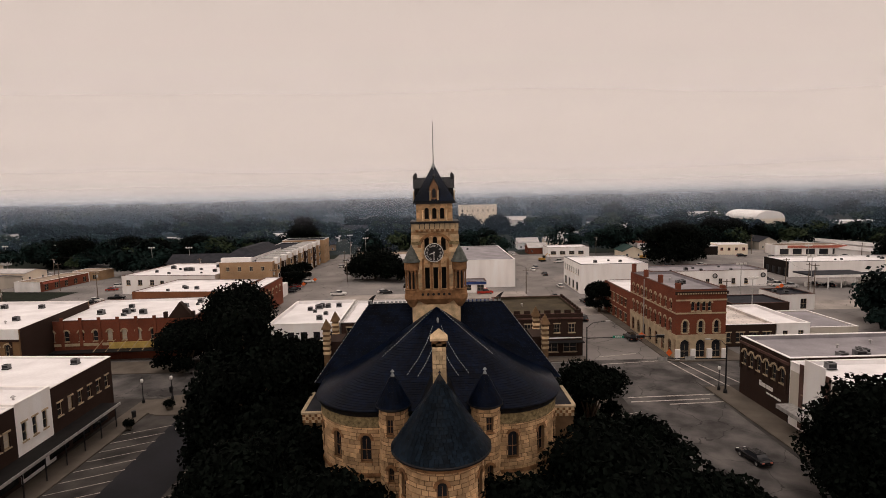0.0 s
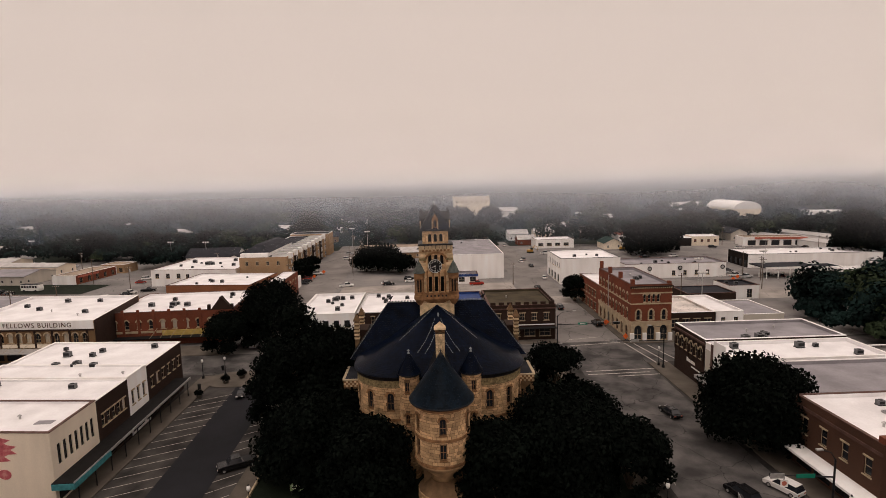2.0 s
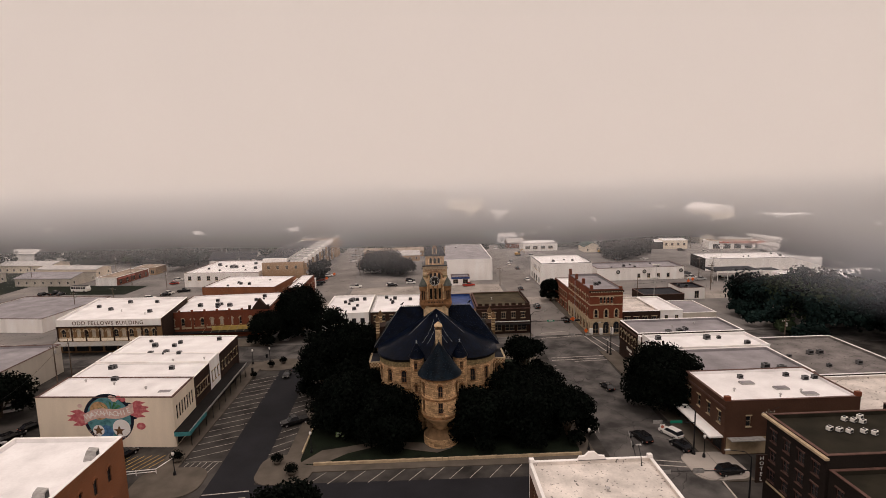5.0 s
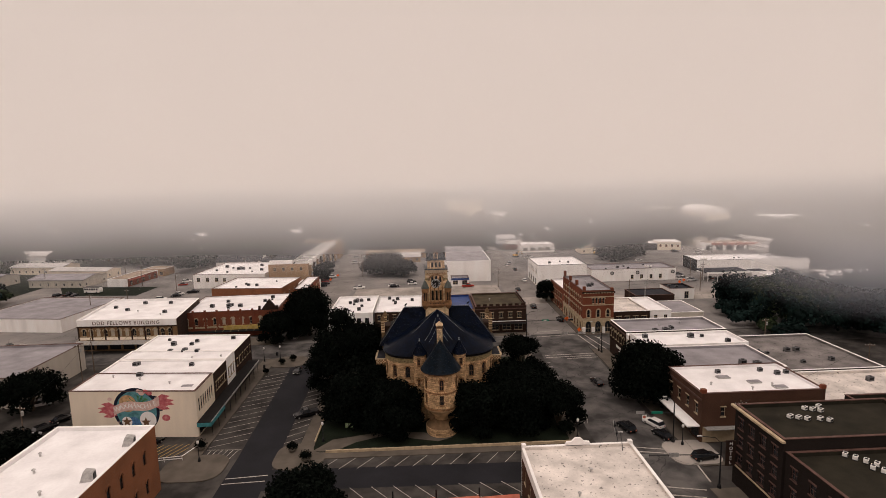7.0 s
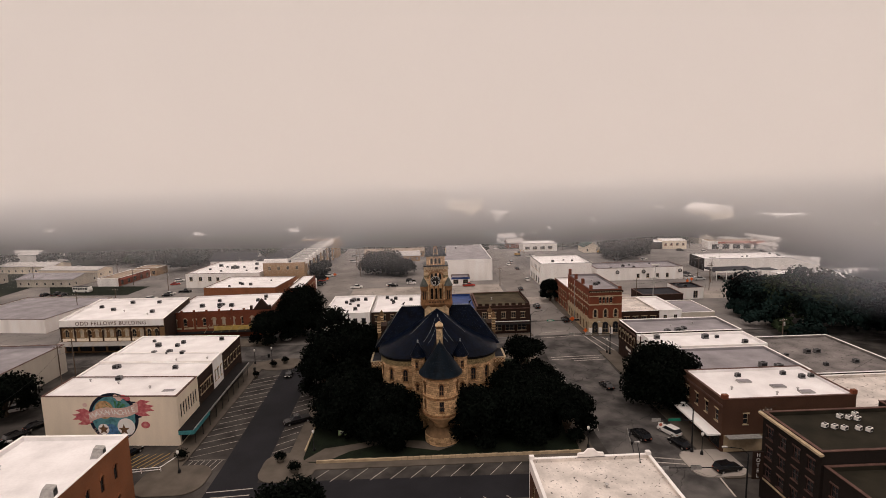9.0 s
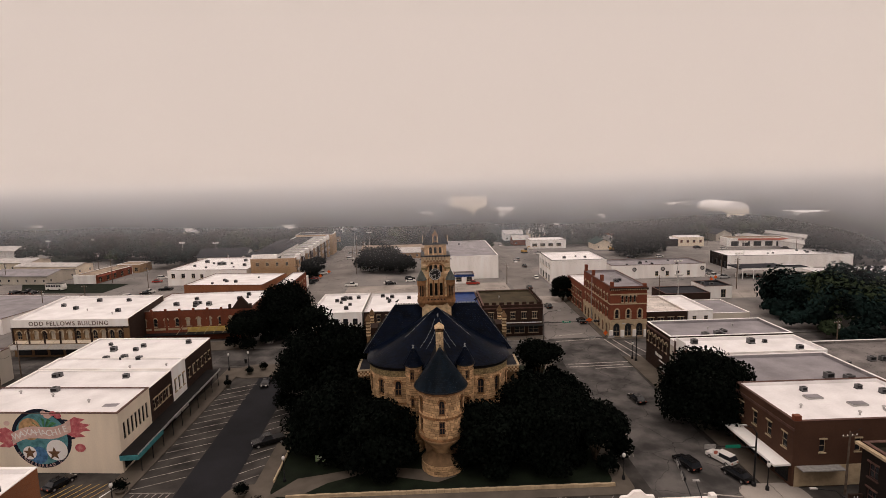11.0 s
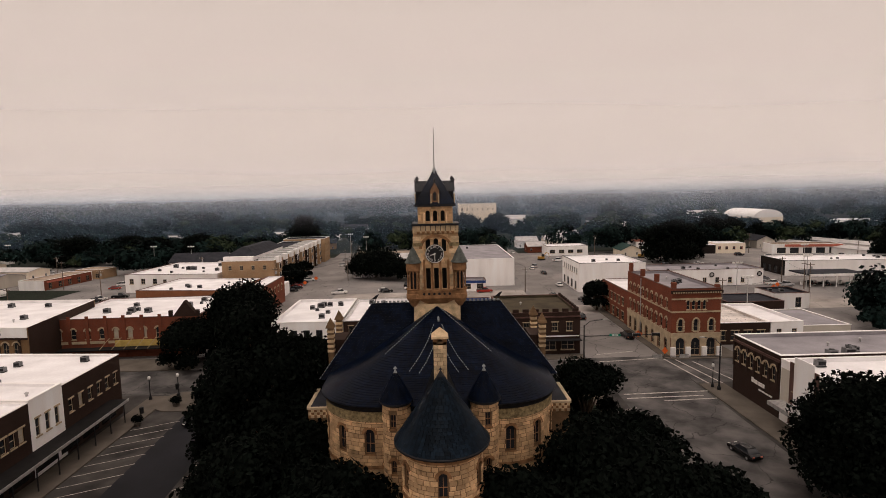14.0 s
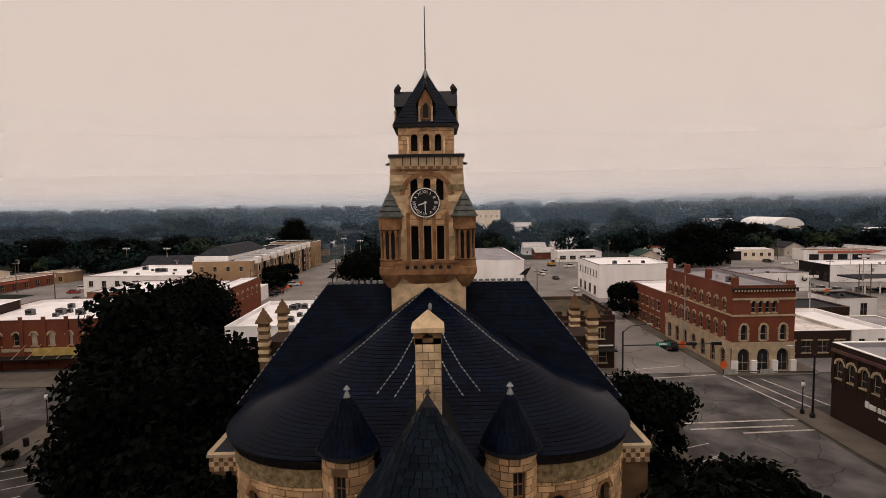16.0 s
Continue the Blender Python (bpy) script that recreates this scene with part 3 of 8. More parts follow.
def slates(bottom, top, rows, rng, width=0.3, lift=0.035, bow=0.0):
    """Slates in rows from the eave curve to the top curve; both give a point for 0..1 with their length."""
    s = Shape()
    for r in range(rows):
        f0, f1 = r / rows, min(1.0, (r + 1.35) / rows)
        def at(u, f):
            a, b = Vector(bottom(u)), Vector(top(u))
            p = a + (b - a) * f
            p.z -= bow * 4 * f * (1 - f) ** 1.5
            return p
        length = sum((at((i + 1) / 24, f0) - at(i / 24, f0)).length for i in range(24))
        n = max(6, int(length / width))
        sh = 0.5 * (r % 2) / n
        cuts = [0.0] + [min(1, max(0, (i + rng.uniform(-0.15, 0.15)) / n + sh)) for i in range(1 - (r % 2), n)] + [1.0]
        cuts = sorted(set(cuts))
        for a, b in zip(cuts, cuts[1:]):
            if b - a < 0.15 / n:
                continue
            g = 0.02 / max(0.2, length)
            a, b = a + g, b - g
            p0, p1, p2, p3 = at(a, f0), at(b, f0), at(b, f1), at(a, f1)
            nor = (p1 - p0).cross(p3 - p0)
            if nor.length < 1e-6:
                nor = Vector((0, 0, 1))
            nor.normalize()
            if nor.z < 0:
                nor = -nor
            up = lift * rng.uniform(0.8, 1.5)
            k = len(s.v)
            s.v += [tuple(p0 + nor * 0.005), tuple(p1 + nor * 0.005), tuple(p0 + nor * up), tuple(p1 + nor * up), tuple(p2 + nor * 0.012), tuple(p3 + nor * 0.012)]
            s.f += [(k, k + 1, k + 3, k + 2), (k + 2, k + 3, k + 4, k + 5)]
    return s


rng = random.Random(11)
all_slates = Shape()
EAVE = 14.9
# openings of the body: pairs of arched windows on two floors round the curved corners
body_holes = []
for uc in (10.2, 13.4, 16.6, OUT_L - 16.6, OUT_L - 13.4, OUT_L - 10.2):
    for zc, hh in ((9.9, 2.6), (4.8, 2.6), (1.4, 1.8)):
        body_holes.append((uc - 0.5, uc + 0.5, zc, zc + hh, zc > 2))
cpart("wall", slab_wall(OUT_L, EAVE - 0.4, 0.6, body_holes, along(outline), 0.6), STONE_BASE)
cpart("stonework", masonry(OUT_L, 0.3, 13.25, body_holes, outline, rng), STONE, label="rough sandstone blocks in courses")["kind"] = "stuff"
cpart("frieze", ring_band(outline, OUT_L, 13.3, 14.4, 0.08, 0.10), GREEN_STONE, label="mottled stone frieze under the eaves")
for z in (8.4, 3.9):
    cpart("string_course", ring_band(outline, OUT_L, z, z + 0.35, 0.14, 0.14), RED_STONE)
cpart("eave", ring_band(outline, OUT_L, 14.4, EAVE + 0.05, 0.25, 0.53), IRON, label="dark eaves gutter")
cpart("wall", Shape().box(CX - HW, CX + HW, YF + RC + 8.0, 73.2, 0, EAVE - 0.4), STONE_BASE)


def curve_pose(curve, u, inset, z):
    """Pose of a window in a curved wall, facing out."""
    a, b = curve(u - 0.05, 0), curve(u + 0.05, 0)
    ang = math.degrees(math.atan2(b[1] - a[1], b[0] - a[0]))
    x, y = curve(u, -inset)
    return pose(x - CX, y - CY, z, 0, 0, ang)


for a, b, c, d, arch in body_holes:
    put_window(court, curve_pose(outline, (a + b) / 2, 0.25, c), b - a, d - c, arch, (1, 1), RED_STONE, GLASS, RED_STONE, RED_STONE if arch else None)

# roofs of the body: a fan from the tower's foot to the curved eaves, and the cross roof behind it
APEX = (CX, 56.4, 22.5)
U0, U1 = 3.6, OUT_L - 3.6


def eave_pt(f):
    x, y = outline(U0 + (U1 - U0) * f, 0.5)
    return (x, y, EAVE + 0.1)


fan = Shape()
NF = 72
FLARE, NR = 0.6, 8
for j in range(NR + 1):
    for i in range(NF + 1):
        q = Vector(eave_pt(i / NF)).lerp(Vector(APEX), j / NR)
        fan.v.append((q.x, q.y, q.z - FLARE * 4 * (j / NR) * (1 - j / NR) ** 1.5))
fan.f = [(j * (NF + 1) + i, j * (NF + 1) + i + 1, (j + 1) * (NF + 1) + i + 1, (j + 1) * (NF + 1) + i) for j in range(NR) for i in range(NF)]
front_roof = cpart("roof", fan, SLATE_BASE, label="dark slate roof fanning out to curved eaves")
joined = slates(eave_pt, lambda f: APEX, 44, rng, 0.34, bow=FLARE)
all_slates.add(joined.v, joined.f)
RZ, RX0, RX1 = 22.45, -6.2, 9.6
cross = Shape()
cross.v = [(RX0, CY, RZ), (RX1, CY, RZ), (-12.2, 55.2, 14.3), (15.8, 55.2, 14.3), (15.8, 63.4, 14.3), (-12.2, 63.4, 14.3)]
cross.f = [(2, 3, 1, 0), (4, 5, 0, 1), (5, 2, 0), (3, 4, 1), (2, 5, 4, 3)]
cpart("roof", cross, SLATE_BASE, label="steep cross roof of dark slate")
for xa, xb in ((0.0, 0.5), (0.5, 1.0)):
    def low(f, xa=xa, xb=xb):
        t = xa + (xb - xa) * f
        return (-12.2 + 28.0 * t, 55.2, 14.3)
    def high(f, xa=xa, xb=xb):
        t = xa + (xb - xa) * f
        return (RX0 + (RX1 - RX0) * t, CY, RZ)
    joined = slates(low, high, 26, rng, 0.36)
    all_slates.add(joined.v, joined.f)
back = Shape()
back.v = [(CX, 62.2, 22.0), (CX - HW - 0.7, 63.4, EAVE), (CX - HW - 0.7, 73.6, EAVE), (CX + HW + 0.7, 73.6, EAVE), (CX + HW + 0.7, 63.4, EAVE)]
back.f = [(0, 2, 1), (0, 3, 2), (0, 4, 3), (1, 2, 3, 4)]
cpart("roof", back, SLATE_BASE, label="rear slate roof")
# cresting along the ridge and the hips
for i in range(32):
    x = RX0 + (RX1 - RX0) * (i + 0.5) / 32
    cpart("crest_tile", Shape().box(x - 0.16, x + 0.16, CY - 0.1, CY + 0.1, RZ - 0.02, RZ + 0.22), LEAD)


def hip_tiles(name, a, b, n, material, w=0.11):
    """Separate ridge tiles laid end to end along a hip."""
    a, b = Vector(a), Vector(b)
    for i in range(n):
        p, q = a + (b - a) * (i + 0.22) / n, a + (b - a) * (i + 0.78) / n
        cpart(name, Shape().tube([tuple(p), tuple(q)], w, 5, w * 0.8), material)


def on_fan(u, f, up=0.06):
    e = Vector((*outline(u, 0.5), EAVE + 0.1))
    p = Vector(APEX) + (e - Vector(APEX)) * f
    return (p.x, p.y, p.z + up - FLARE * 4 * (1 - f) * f ** 1.5)


for ua, fa, ub, fb, n in ((12.0, 0.03, 12.0, 0.52, 24), (21.4, 0.2, 18.9, 0.66, 22), (22.9, 0.34, 20.6, 0.68, 17)):
    for k in range(3):
        (ua_, fa_), (ub_, fb_) = ((ua + (ub - ua) * q / 3, fa + (fb - fa) * q / 3) for q in (k, k + 1))
        hip_tiles("ridge_tile", on_fan(ua_, fa_), on_fan(ub_, fb_), n // 3, LEAD, 0.05)
        hip_tiles("ridge_tile", on_fan(OUT_L - ua_, fa_), on_fan(OUT_L - ub_, fb_), n // 3, LEAD, 0.05)
hip_tiles("ridge_tile", (RX0, CY, RZ + 0.05), (-12.2, 55.2, 14.35), 24, LEAD, 0.05)
hip_tiles("ridge_tile", (RX1, CY, RZ + 0.05), (15.8, 55.2, 14.35), 24, LEAD, 0.05)


# the apse: a corbelled round bay with a conical roof
AX, AY, AR = CX + 0.1, 39.6, 3.55


def circle(cx, cy, r):
    def c(u, off=0.0):
        t = math.pi * 0.5 + u / r
        return (cx + (r + off) * math.cos(t), cy + (r + off) * math.sin(t))
    return c


def drum(cx, cy, r, z0, z1, holes, name, label, course=0.42, long=(0.45, 0.95)):
    c, L = circle(cx, cy, r), 2 * math.pi * r
    cpart("wall", slab_wall(L, z1, 0.4, holes, along(c), 0.35, z0), STONE_BASE)
    cpart(name, masonry(L, z0, z1, holes, c, rng, course, long), STONE, label=label)["kind"] = "stuff"
    for a, b, z, d, arch in holes:
        put_window(court, curve_pose(c, (a + b) / 2, 0.2, z), b - a, d - z, arch, (1, 1), RED_STONE, GLASS, RED_STONE, RED_STONE if arch else None)
    return c, L


def front_u(r, deg):
    """Arc length of the direction deg measured from straight towards the south."""
    return (math.pi + radians(deg)) * r


apse_holes = []
for deg in (-62, 0, 62):
    u = front_u(AR, deg)
    for z, h in ((10.6, 2.2), (7.3, 2.0)):
        apse_holes.append((u - 0.42, u + 0.42, z, z + h, z > 9))
c_apse, L_apse = drum(AX, AY, AR, 6.2, 14.2, apse_holes, "stonework", "round bay of sandstone blocks")
for z, o in ((9.7, 0.16), (13.6, 0.2), (6.2, 0.2)):
    cpart("string_course", ring_band(c_apse, L_apse, z, z + 0.35, o, o, 48, True), RED_STONE)
cpart("corbel", Shape().lathe(AX, AY, [(1.5, 3.2), (1.6, 3.8), (2.3, 4.6), (3.1, 5.4), (3.65, 6.0), (3.65, 6.2)], 32), STONE, smooth=True)
cpart("pedestal", Shape().lathe(AX, AY, [(3.3, 0.1), (3.3, 1.9), (2.9, 2.2), (1.5, 3.2)], 32), STONE_BASE)
cpart("stonework", masonry(2 * math.pi * 3.3, 0.2, 1.9, [], circle(AX, AY, 3.3), rng), STONE)["kind"] = "stuff"
cone = Shape().lathe(AX, AY, [(4.1, 14.15), (3.5, 15.0), (0.25, 19.9)], 40)
bay_roof = cpart("roof", cone, SLATE_BASE, label="conical slate roof of the bay")


def cone_slates(cx, cy, r0, z0, r1, z1, rows, width):
    def low(f):
        t = math.pi * (0.95 + 1.1 * f)
        return (cx + r0 * math.cos(t), cy + r0 * math.sin(t), z0)
    def high(f):
        t = math.pi * (0.95 + 1.1 * f)
        return (cx + r1 * math.cos(t), cy + r1 * math.sin(t), z1)
    return slates(low, high, rows, rng, width)


cpart("eave", Shape().lathe(AX, AY, [(3.7, 13.9), (4.25, 14.1), (4.25, 14.28), (4.0, 14.3)], 40), IRON, smooth=True)
bay_slates = cone_slates(AX, AY, 4.15, 14.3, 0.3, 19.85, 22, 0.40)
for k in range(len(bay_slates.v) // 6):
    one = Shape()
    one.v, one.f = bay_slates.v[6 * k:6 * k + 6], [(0, 1, 3, 2), (2, 3, 4, 5)]
    cpart("slate", one, SLATE_ONE, bay_roof)
cpart("cone_cap", Shape().lathe(AX, AY + 0.1, [(0.62, 18.95), (0.5, 19.6), (0.16, 20.15), (0.04, 20.35), (0.14, 20.42), (0.02, 20.6)], 16), IRON, label="dark red finial cap")
neck = Shape()
neck.box(AX - 2.6, AX + 2.6, AY, YF + 0.5, 0.2, 13.9)
cpart("wall", neck, STONE_BASE)
saddle = Shape().solid([(AX - 2.6, AY, 14.2), (AX + 2.6, AY, 14.2), (AX, AY, 18.6)], [(AX - 2.6, 49.0, 14.2), (AX + 2.6, 49.0, 14.2), (AX, 49.0, 18.6)])
cpart("roof", saddle, SLATE_BASE, label="slate roof joining bay and body")
# stair turrets beside the bay
for tx in (CX - 4.3, CX + 4.4):
    TR = 1.35
    u = front_u(TR, -12 if tx < CX else 12)
    holes = [(u - 0.3, u + 0.3, 13.2, 14.6, False), (u - 0.25, u + 0.25, 8.6, 10.0, True)]
    drum(tx, 45.2, TR, 0.3, 15.5, holes, "stonework", "round stair turret of sandstone blocks", 0.4, (0.4, 0.8))
    cpart("roof", Shape().lathe(tx, 45.2, [(1.62, 15.6), (0.12, 18.5)], 28), SLATE_BASE, label="conical slate turret roof")
    joined = cone_slates(tx, 45.2, 1.64, 15.65, 0.25, 18.3, 13, 0.3)
    all_slates.add(joined.v, joined.f)
    cpart("eave", Shape().lathe(tx, 45.2, [(1.4, 15.35), (1.7, 15.55), (1.68, 15.7)], 28), IRON)
    cpart("finial", Shape().lathe(tx, 45.2, [(0.42, 17.75), (0.34, 18.0), (0.12, 18.55), (0.05, 18.7), (0.2, 18.78), (0.02, 19.0)], 12), LEAD, label="pale lead finial")
# chimney
CHX, CHY = CX + 0.12, 42.6
cpart("chimney_core", Shape().box(CHX - 0.62, CHX + 0.62, CHY - 0.5, CHY + 0.5, 15, 22.2), STONE_BASE)
cpart("chimney_cap", Shape().box(CHX - 0.78, CHX + 0.78, CHY - 0.66, CHY + 0.66, 22.5, 22.72).add(
    [(CHX - 0.78, CHY - 0.66, 22.72), (CHX + 0.78, CHY - 0.66, 22.72), (CHX + 0.78, CHY + 0.66, 22.72), (CHX - 0.78, CHY + 0.66, 22.72), (CHX, CHY, 23.5)],
    [(0, 1, 4), (1, 2, 4), (2, 3, 4), (3, 0, 4), (0, 3, 2, 1)]), STONE_PALE, label="pyramid cap of pale stone")
cpart("chimney_hood", slab_wall(1.3, 22.5, 1.0, [(0.4, 0.9, 22.0, 22.45, True)], lambda p: (CHX - 0.65 + p[0], CHY - 0.5 + p[1], p[2]), None, 21.9), RED_STONE)
for r in range(17):
    z = 15.3 + 0.39 * r
    cut = [0, 0.62, 1.24] if r % 2 else [0, 0.36, 0.9, 1.24]
    for a, b in zip(cut, cut[1:]):
        o = rng.uniform(0.03, 0.07)
        cpart("stone", Shape().box(CHX - 0.62 + a + 0.015, CHX - 0.62 + b - 0.015, CHY - 0.5 - o, CHY - 0.49, z + 0.015, z + 0.375), STONE_PALE)

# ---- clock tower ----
# core coloured black to stand for the shade behind the slits
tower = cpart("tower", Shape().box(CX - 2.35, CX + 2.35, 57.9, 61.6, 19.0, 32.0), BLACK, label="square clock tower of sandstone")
TF = 56.7


def tpart(name, shape, material, label="", smooth=False):
    ob = part(name, shape, material, tower, label, smooth)
    return ob


tower_holes = []
for dx in (-0.95, 0.0, 0.95):
    tower_holes.append((2.65 + dx - 0.27, 2.65 + dx + 0.27, 24.5, 27.0, False))
    tower_holes.append((2.65 + dx - 0.27, 2.65 + dx + 0.27, 28.9, 30.5, True))
tpart("wall", slab_wall(5.3, 31.2, 0.5, tower_holes, lambda p: (CX - 2.65 + p[0], TF + p[1], p[2]), None, 22.4), STONE)
for sx in (-1, 1):
    tpart("wall", Shape().box(CX + sx * 2.65 - (0.25 if sx > 0 else 0), CX + sx * 2.65 + (0.25 if sx < 0 else 0), TF + 0.5, 61.9, 21.0, 31.2), STONE)
front_holes = tower_holes + [(0.0, 1.16, 22.7, 30.8, False), (4.14, 5.3, 22.7, 30.8, False)]
tower_stone = masonry(5.3, 24.5, 31.0, front_holes, lambda u, off=0.0: (CX - 2.65 + u, TF - off), rng, 0.36, (0.4, 0.8))
part("stonework", tower_stone, STONE, tower, "sandstone blocks of the shaft")["kind"] = "stuff"
# quoins: pale blocks up both edges of the shaft
for sx in (-1, 1):
    for k in range(16):
        z = 22.75 + 0.5 * k
        w = 0.95 if k % 2 else 1.15
        o = rng.uniform(0.04, 0.1)
        x0, x1 = (CX - 2.7, CX - 2.7 + w) if sx < 0 else (CX + 2.7 - w, CX + 2.7)
        tpart("stone", Shape().box(x0, x1, TF - o, TF + 0.02, z + 0.015, z + 0.485), STONE_PALE)
for x in (-1.42, -0.475, 0.475, 1.42):
    tpart("pilaster", Shape().box(CX + x - 0.13, CX + x + 0.13, TF - 0.12, TF + 0.02, 24.4, 28.0), RED_STONE)
tpart("clock_face", Shape().lathe(0, 0, [(1.12, -0.1), (1.12, 0.0), (1.0, 0.04), (0.0, 0.05)], 40), BLACK, "black clock face with white numerals").matrix_basis = pose(CX - 0.15, TF - 0.16, 28.7, 90)
clock_rim = Shape()
for i in range(60):
    a = 2 * math.pi * i / 60
    ca, sa = math.cos(a), math.sin(a)
    r0, r1, w = (1.0, 1.08, 0.05)
    clock_rim.solid([(ca * r0 - sa * w, sa * r0 + ca * w, 0.0), (ca * r1 - sa * w, sa * r1 + ca * w, 0.0), (ca * r1 + sa * w, sa * r1 - ca * w, 0.0), (ca * r0 + sa * w, sa * r0 - ca * w, 0.0)],
                    [(ca * r0 - sa * w, sa * r0 + ca * w, 0.06), (ca * r1 - sa * w, sa * r1 + ca * w, 0.06), (ca * r1 + sa * w, sa * r1 - ca * w, 0.06), (ca * r0 + sa * w, sa * r0 - ca * w, 0.06)])
tpart("minute_ring", clock_rim, SIGN_WHITE, "white minute ring").matrix_basis = pose(CX - 0.15, TF - 0.18, 28.7, 90)
CLOCK = pose(CX - 0.15, TF - 0.2, 28.7, 90)
ROMAN = ("XII", "I", "II", "III", "IIII", "V", "VI", "VII", "VIII", "IX", "X", "XI")


def lettering(name, text, size, material, depth=0.02, parent=None, label="", spacing=1.0):
    """Letters of the built-in font as a mesh, centred, in the xy plane."""
    cu = bpy.data.curves.new(name, "FONT")
    cu.body, cu.size, cu.extrude, cu.align_x, cu.align_y = text, size, depth, "CENTER", "CENTER"
    cu.space_character = spacing
    tmp = bpy.data.objects.new("tmp", cu)
    scene.collection.objects.link(tmp)
    bpy.context.view_layer.update()
    me = bpy.data.meshes.new_from_object(tmp.evaluated_get(bpy.context.evaluated_depsgraph_get()))
    bpy.data.objects.remove(tmp)
    me.materials.clear()
    me.materials.append(material)
    return part(name, me, material, parent, label)


for i, txt in enumerate(ROMAN):
    a = math.pi / 2 - 2 * math.pi * i / 12
    ob = lettering("numeral", txt, 0.33, SIGN_WHITE, 0.02, tower)
    ob.matrix_basis = CLOCK @ pose(0.78 * math.cos(a), 0.78 * math.sin(a), 0, 0, 0, math.degrees(a) - 90)
for name, ang, ln, w in (("hour_hand", 90 - 251, 0.55, 0.06), ("minute_hand", 90 - 180, 0.85, 0.045)):
    ob = tpart(name, Shape().solid([(-0.12, -w, 0.0), (ln, -w * 0.5, 0.0), (ln, w * 0.5, 0.0), (-0.12, w, 0.0)], [(-0.12, -w, 0.03), (ln, -w * 0.5, 0.03), (ln, w * 0.5, 0.03), (-0.12, w, 0.03)]), SIGN_WHITE)
    ob.matrix_basis = CLOCK @ pose(0, 0, 0.05, 0, 0, ang)
# arch over the triple light
for k in range(14):
    arch = Shape()
    a0, a1 = math.pi * k / 14, math.pi * (k + 1) / 14
    q = []
    for a, r in ((a0, 1.62), (a1, 1.62), (a1, 1.98), (a0, 1.98)):
        q.append((CX - r * math.cos(a), 29.3 + r * 0.85 * math.sin(a)))
    arch.solid([(x, TF - 0.12, z) for x, z in q], [(x, TF + 0.02, z) for x, z in q])
    tpart("voussoir", arch, RED_STONE)
for sx in (-1, 1):
    tpart("chequer_band", Shape().box(CX + sx * 2.15 - 0.58, CX + sx * 2.15 + 0.58, TF - 0.13, TF + 0.02, 29.6, 30.0), GREEN_STONE)
    tpart("gargoyle", Shape().tube([(CX + sx * 2.6, TF + 0.2, 31.55), (CX + sx * 2.95, TF - 0.1, 31.5)], 0.14, 6, 0.07), IRON)
# machicolated parapet
tpart("parapet", Shape().box(CX - 2.68, CX + 2.68, TF - 0.12, 61.95, 31.15, 32.0), STONE_PALE)
tpart("coping", Shape().box(CX - 2.78, CX + 2.78, TF - 0.22, 62.05, 32.0, 32.22), IRON)
for i in range(8):
    x = CX - 2.3 + 4.6 * (i + 0.5) / 8
    tpart("corbel", Shape().solid([(x - 0.12, TF - 0.2, 31.05), (x + 0.12, TF - 0.2, 31.05), (x + 0.12, TF, 31.05), (x - 0.12, TF, 31.05)], [(x - 0.2, TF - 0.22, 31.35), (x + 0.2, TF - 0.22, 31.35), (x + 0.2, TF, 31.35), (x - 0.2, TF, 31.35)]), RED_STONE)
    tpart("joint", Shape().box(x + 0.26, x + 0.32, TF - 0.15, TF - 0.1, 31.4, 32.0), IRON)
# upper stage
up_holes = [(2.05 + dx - 0.24, 2.05 + dx + 0.24, 32.5, 33.75, True) for dx in (-0.88, 0.0, 0.88)]
tpart("wall", slab_wall(4.1, 34.3, 0.4, up_holes, lambda p: (CX - 2.05 + p[0], 57.1 + p[1], p[2]), None, 32.1), STONE)
part("stonework", masonry(4.1, 32.2, 34.2, up_holes, lambda u, off=0.0: (CX - 2.05 + u, 57.1 - off), rng, 0.34, (0.4, 0.8)), STONE, tower, "sandstone blocks of the upper stage")["kind"] = "stuff"
# black block painted in as the shade behind the upper windows
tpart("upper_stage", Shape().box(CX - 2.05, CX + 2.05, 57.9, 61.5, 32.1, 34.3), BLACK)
for sx in (-1, 1):
    tpart("wall", Shape().box(CX + sx * 2.05 - (0.3 if sx > 0 else 0), CX + sx * 2.05 + (0.3 if sx < 0 else 0), 57.5, 61.5, 32.1, 34.3), STONE)
for dx in (-1.32, -0.44, 0.44, 1.32):
    tpart("column", Shape().lathe(CX + dx, 57.02, [(0.1, 32.3), (0.08, 32.4), (0.08, 33.35), (0.13, 33.5)], 10), STONE_PALE)
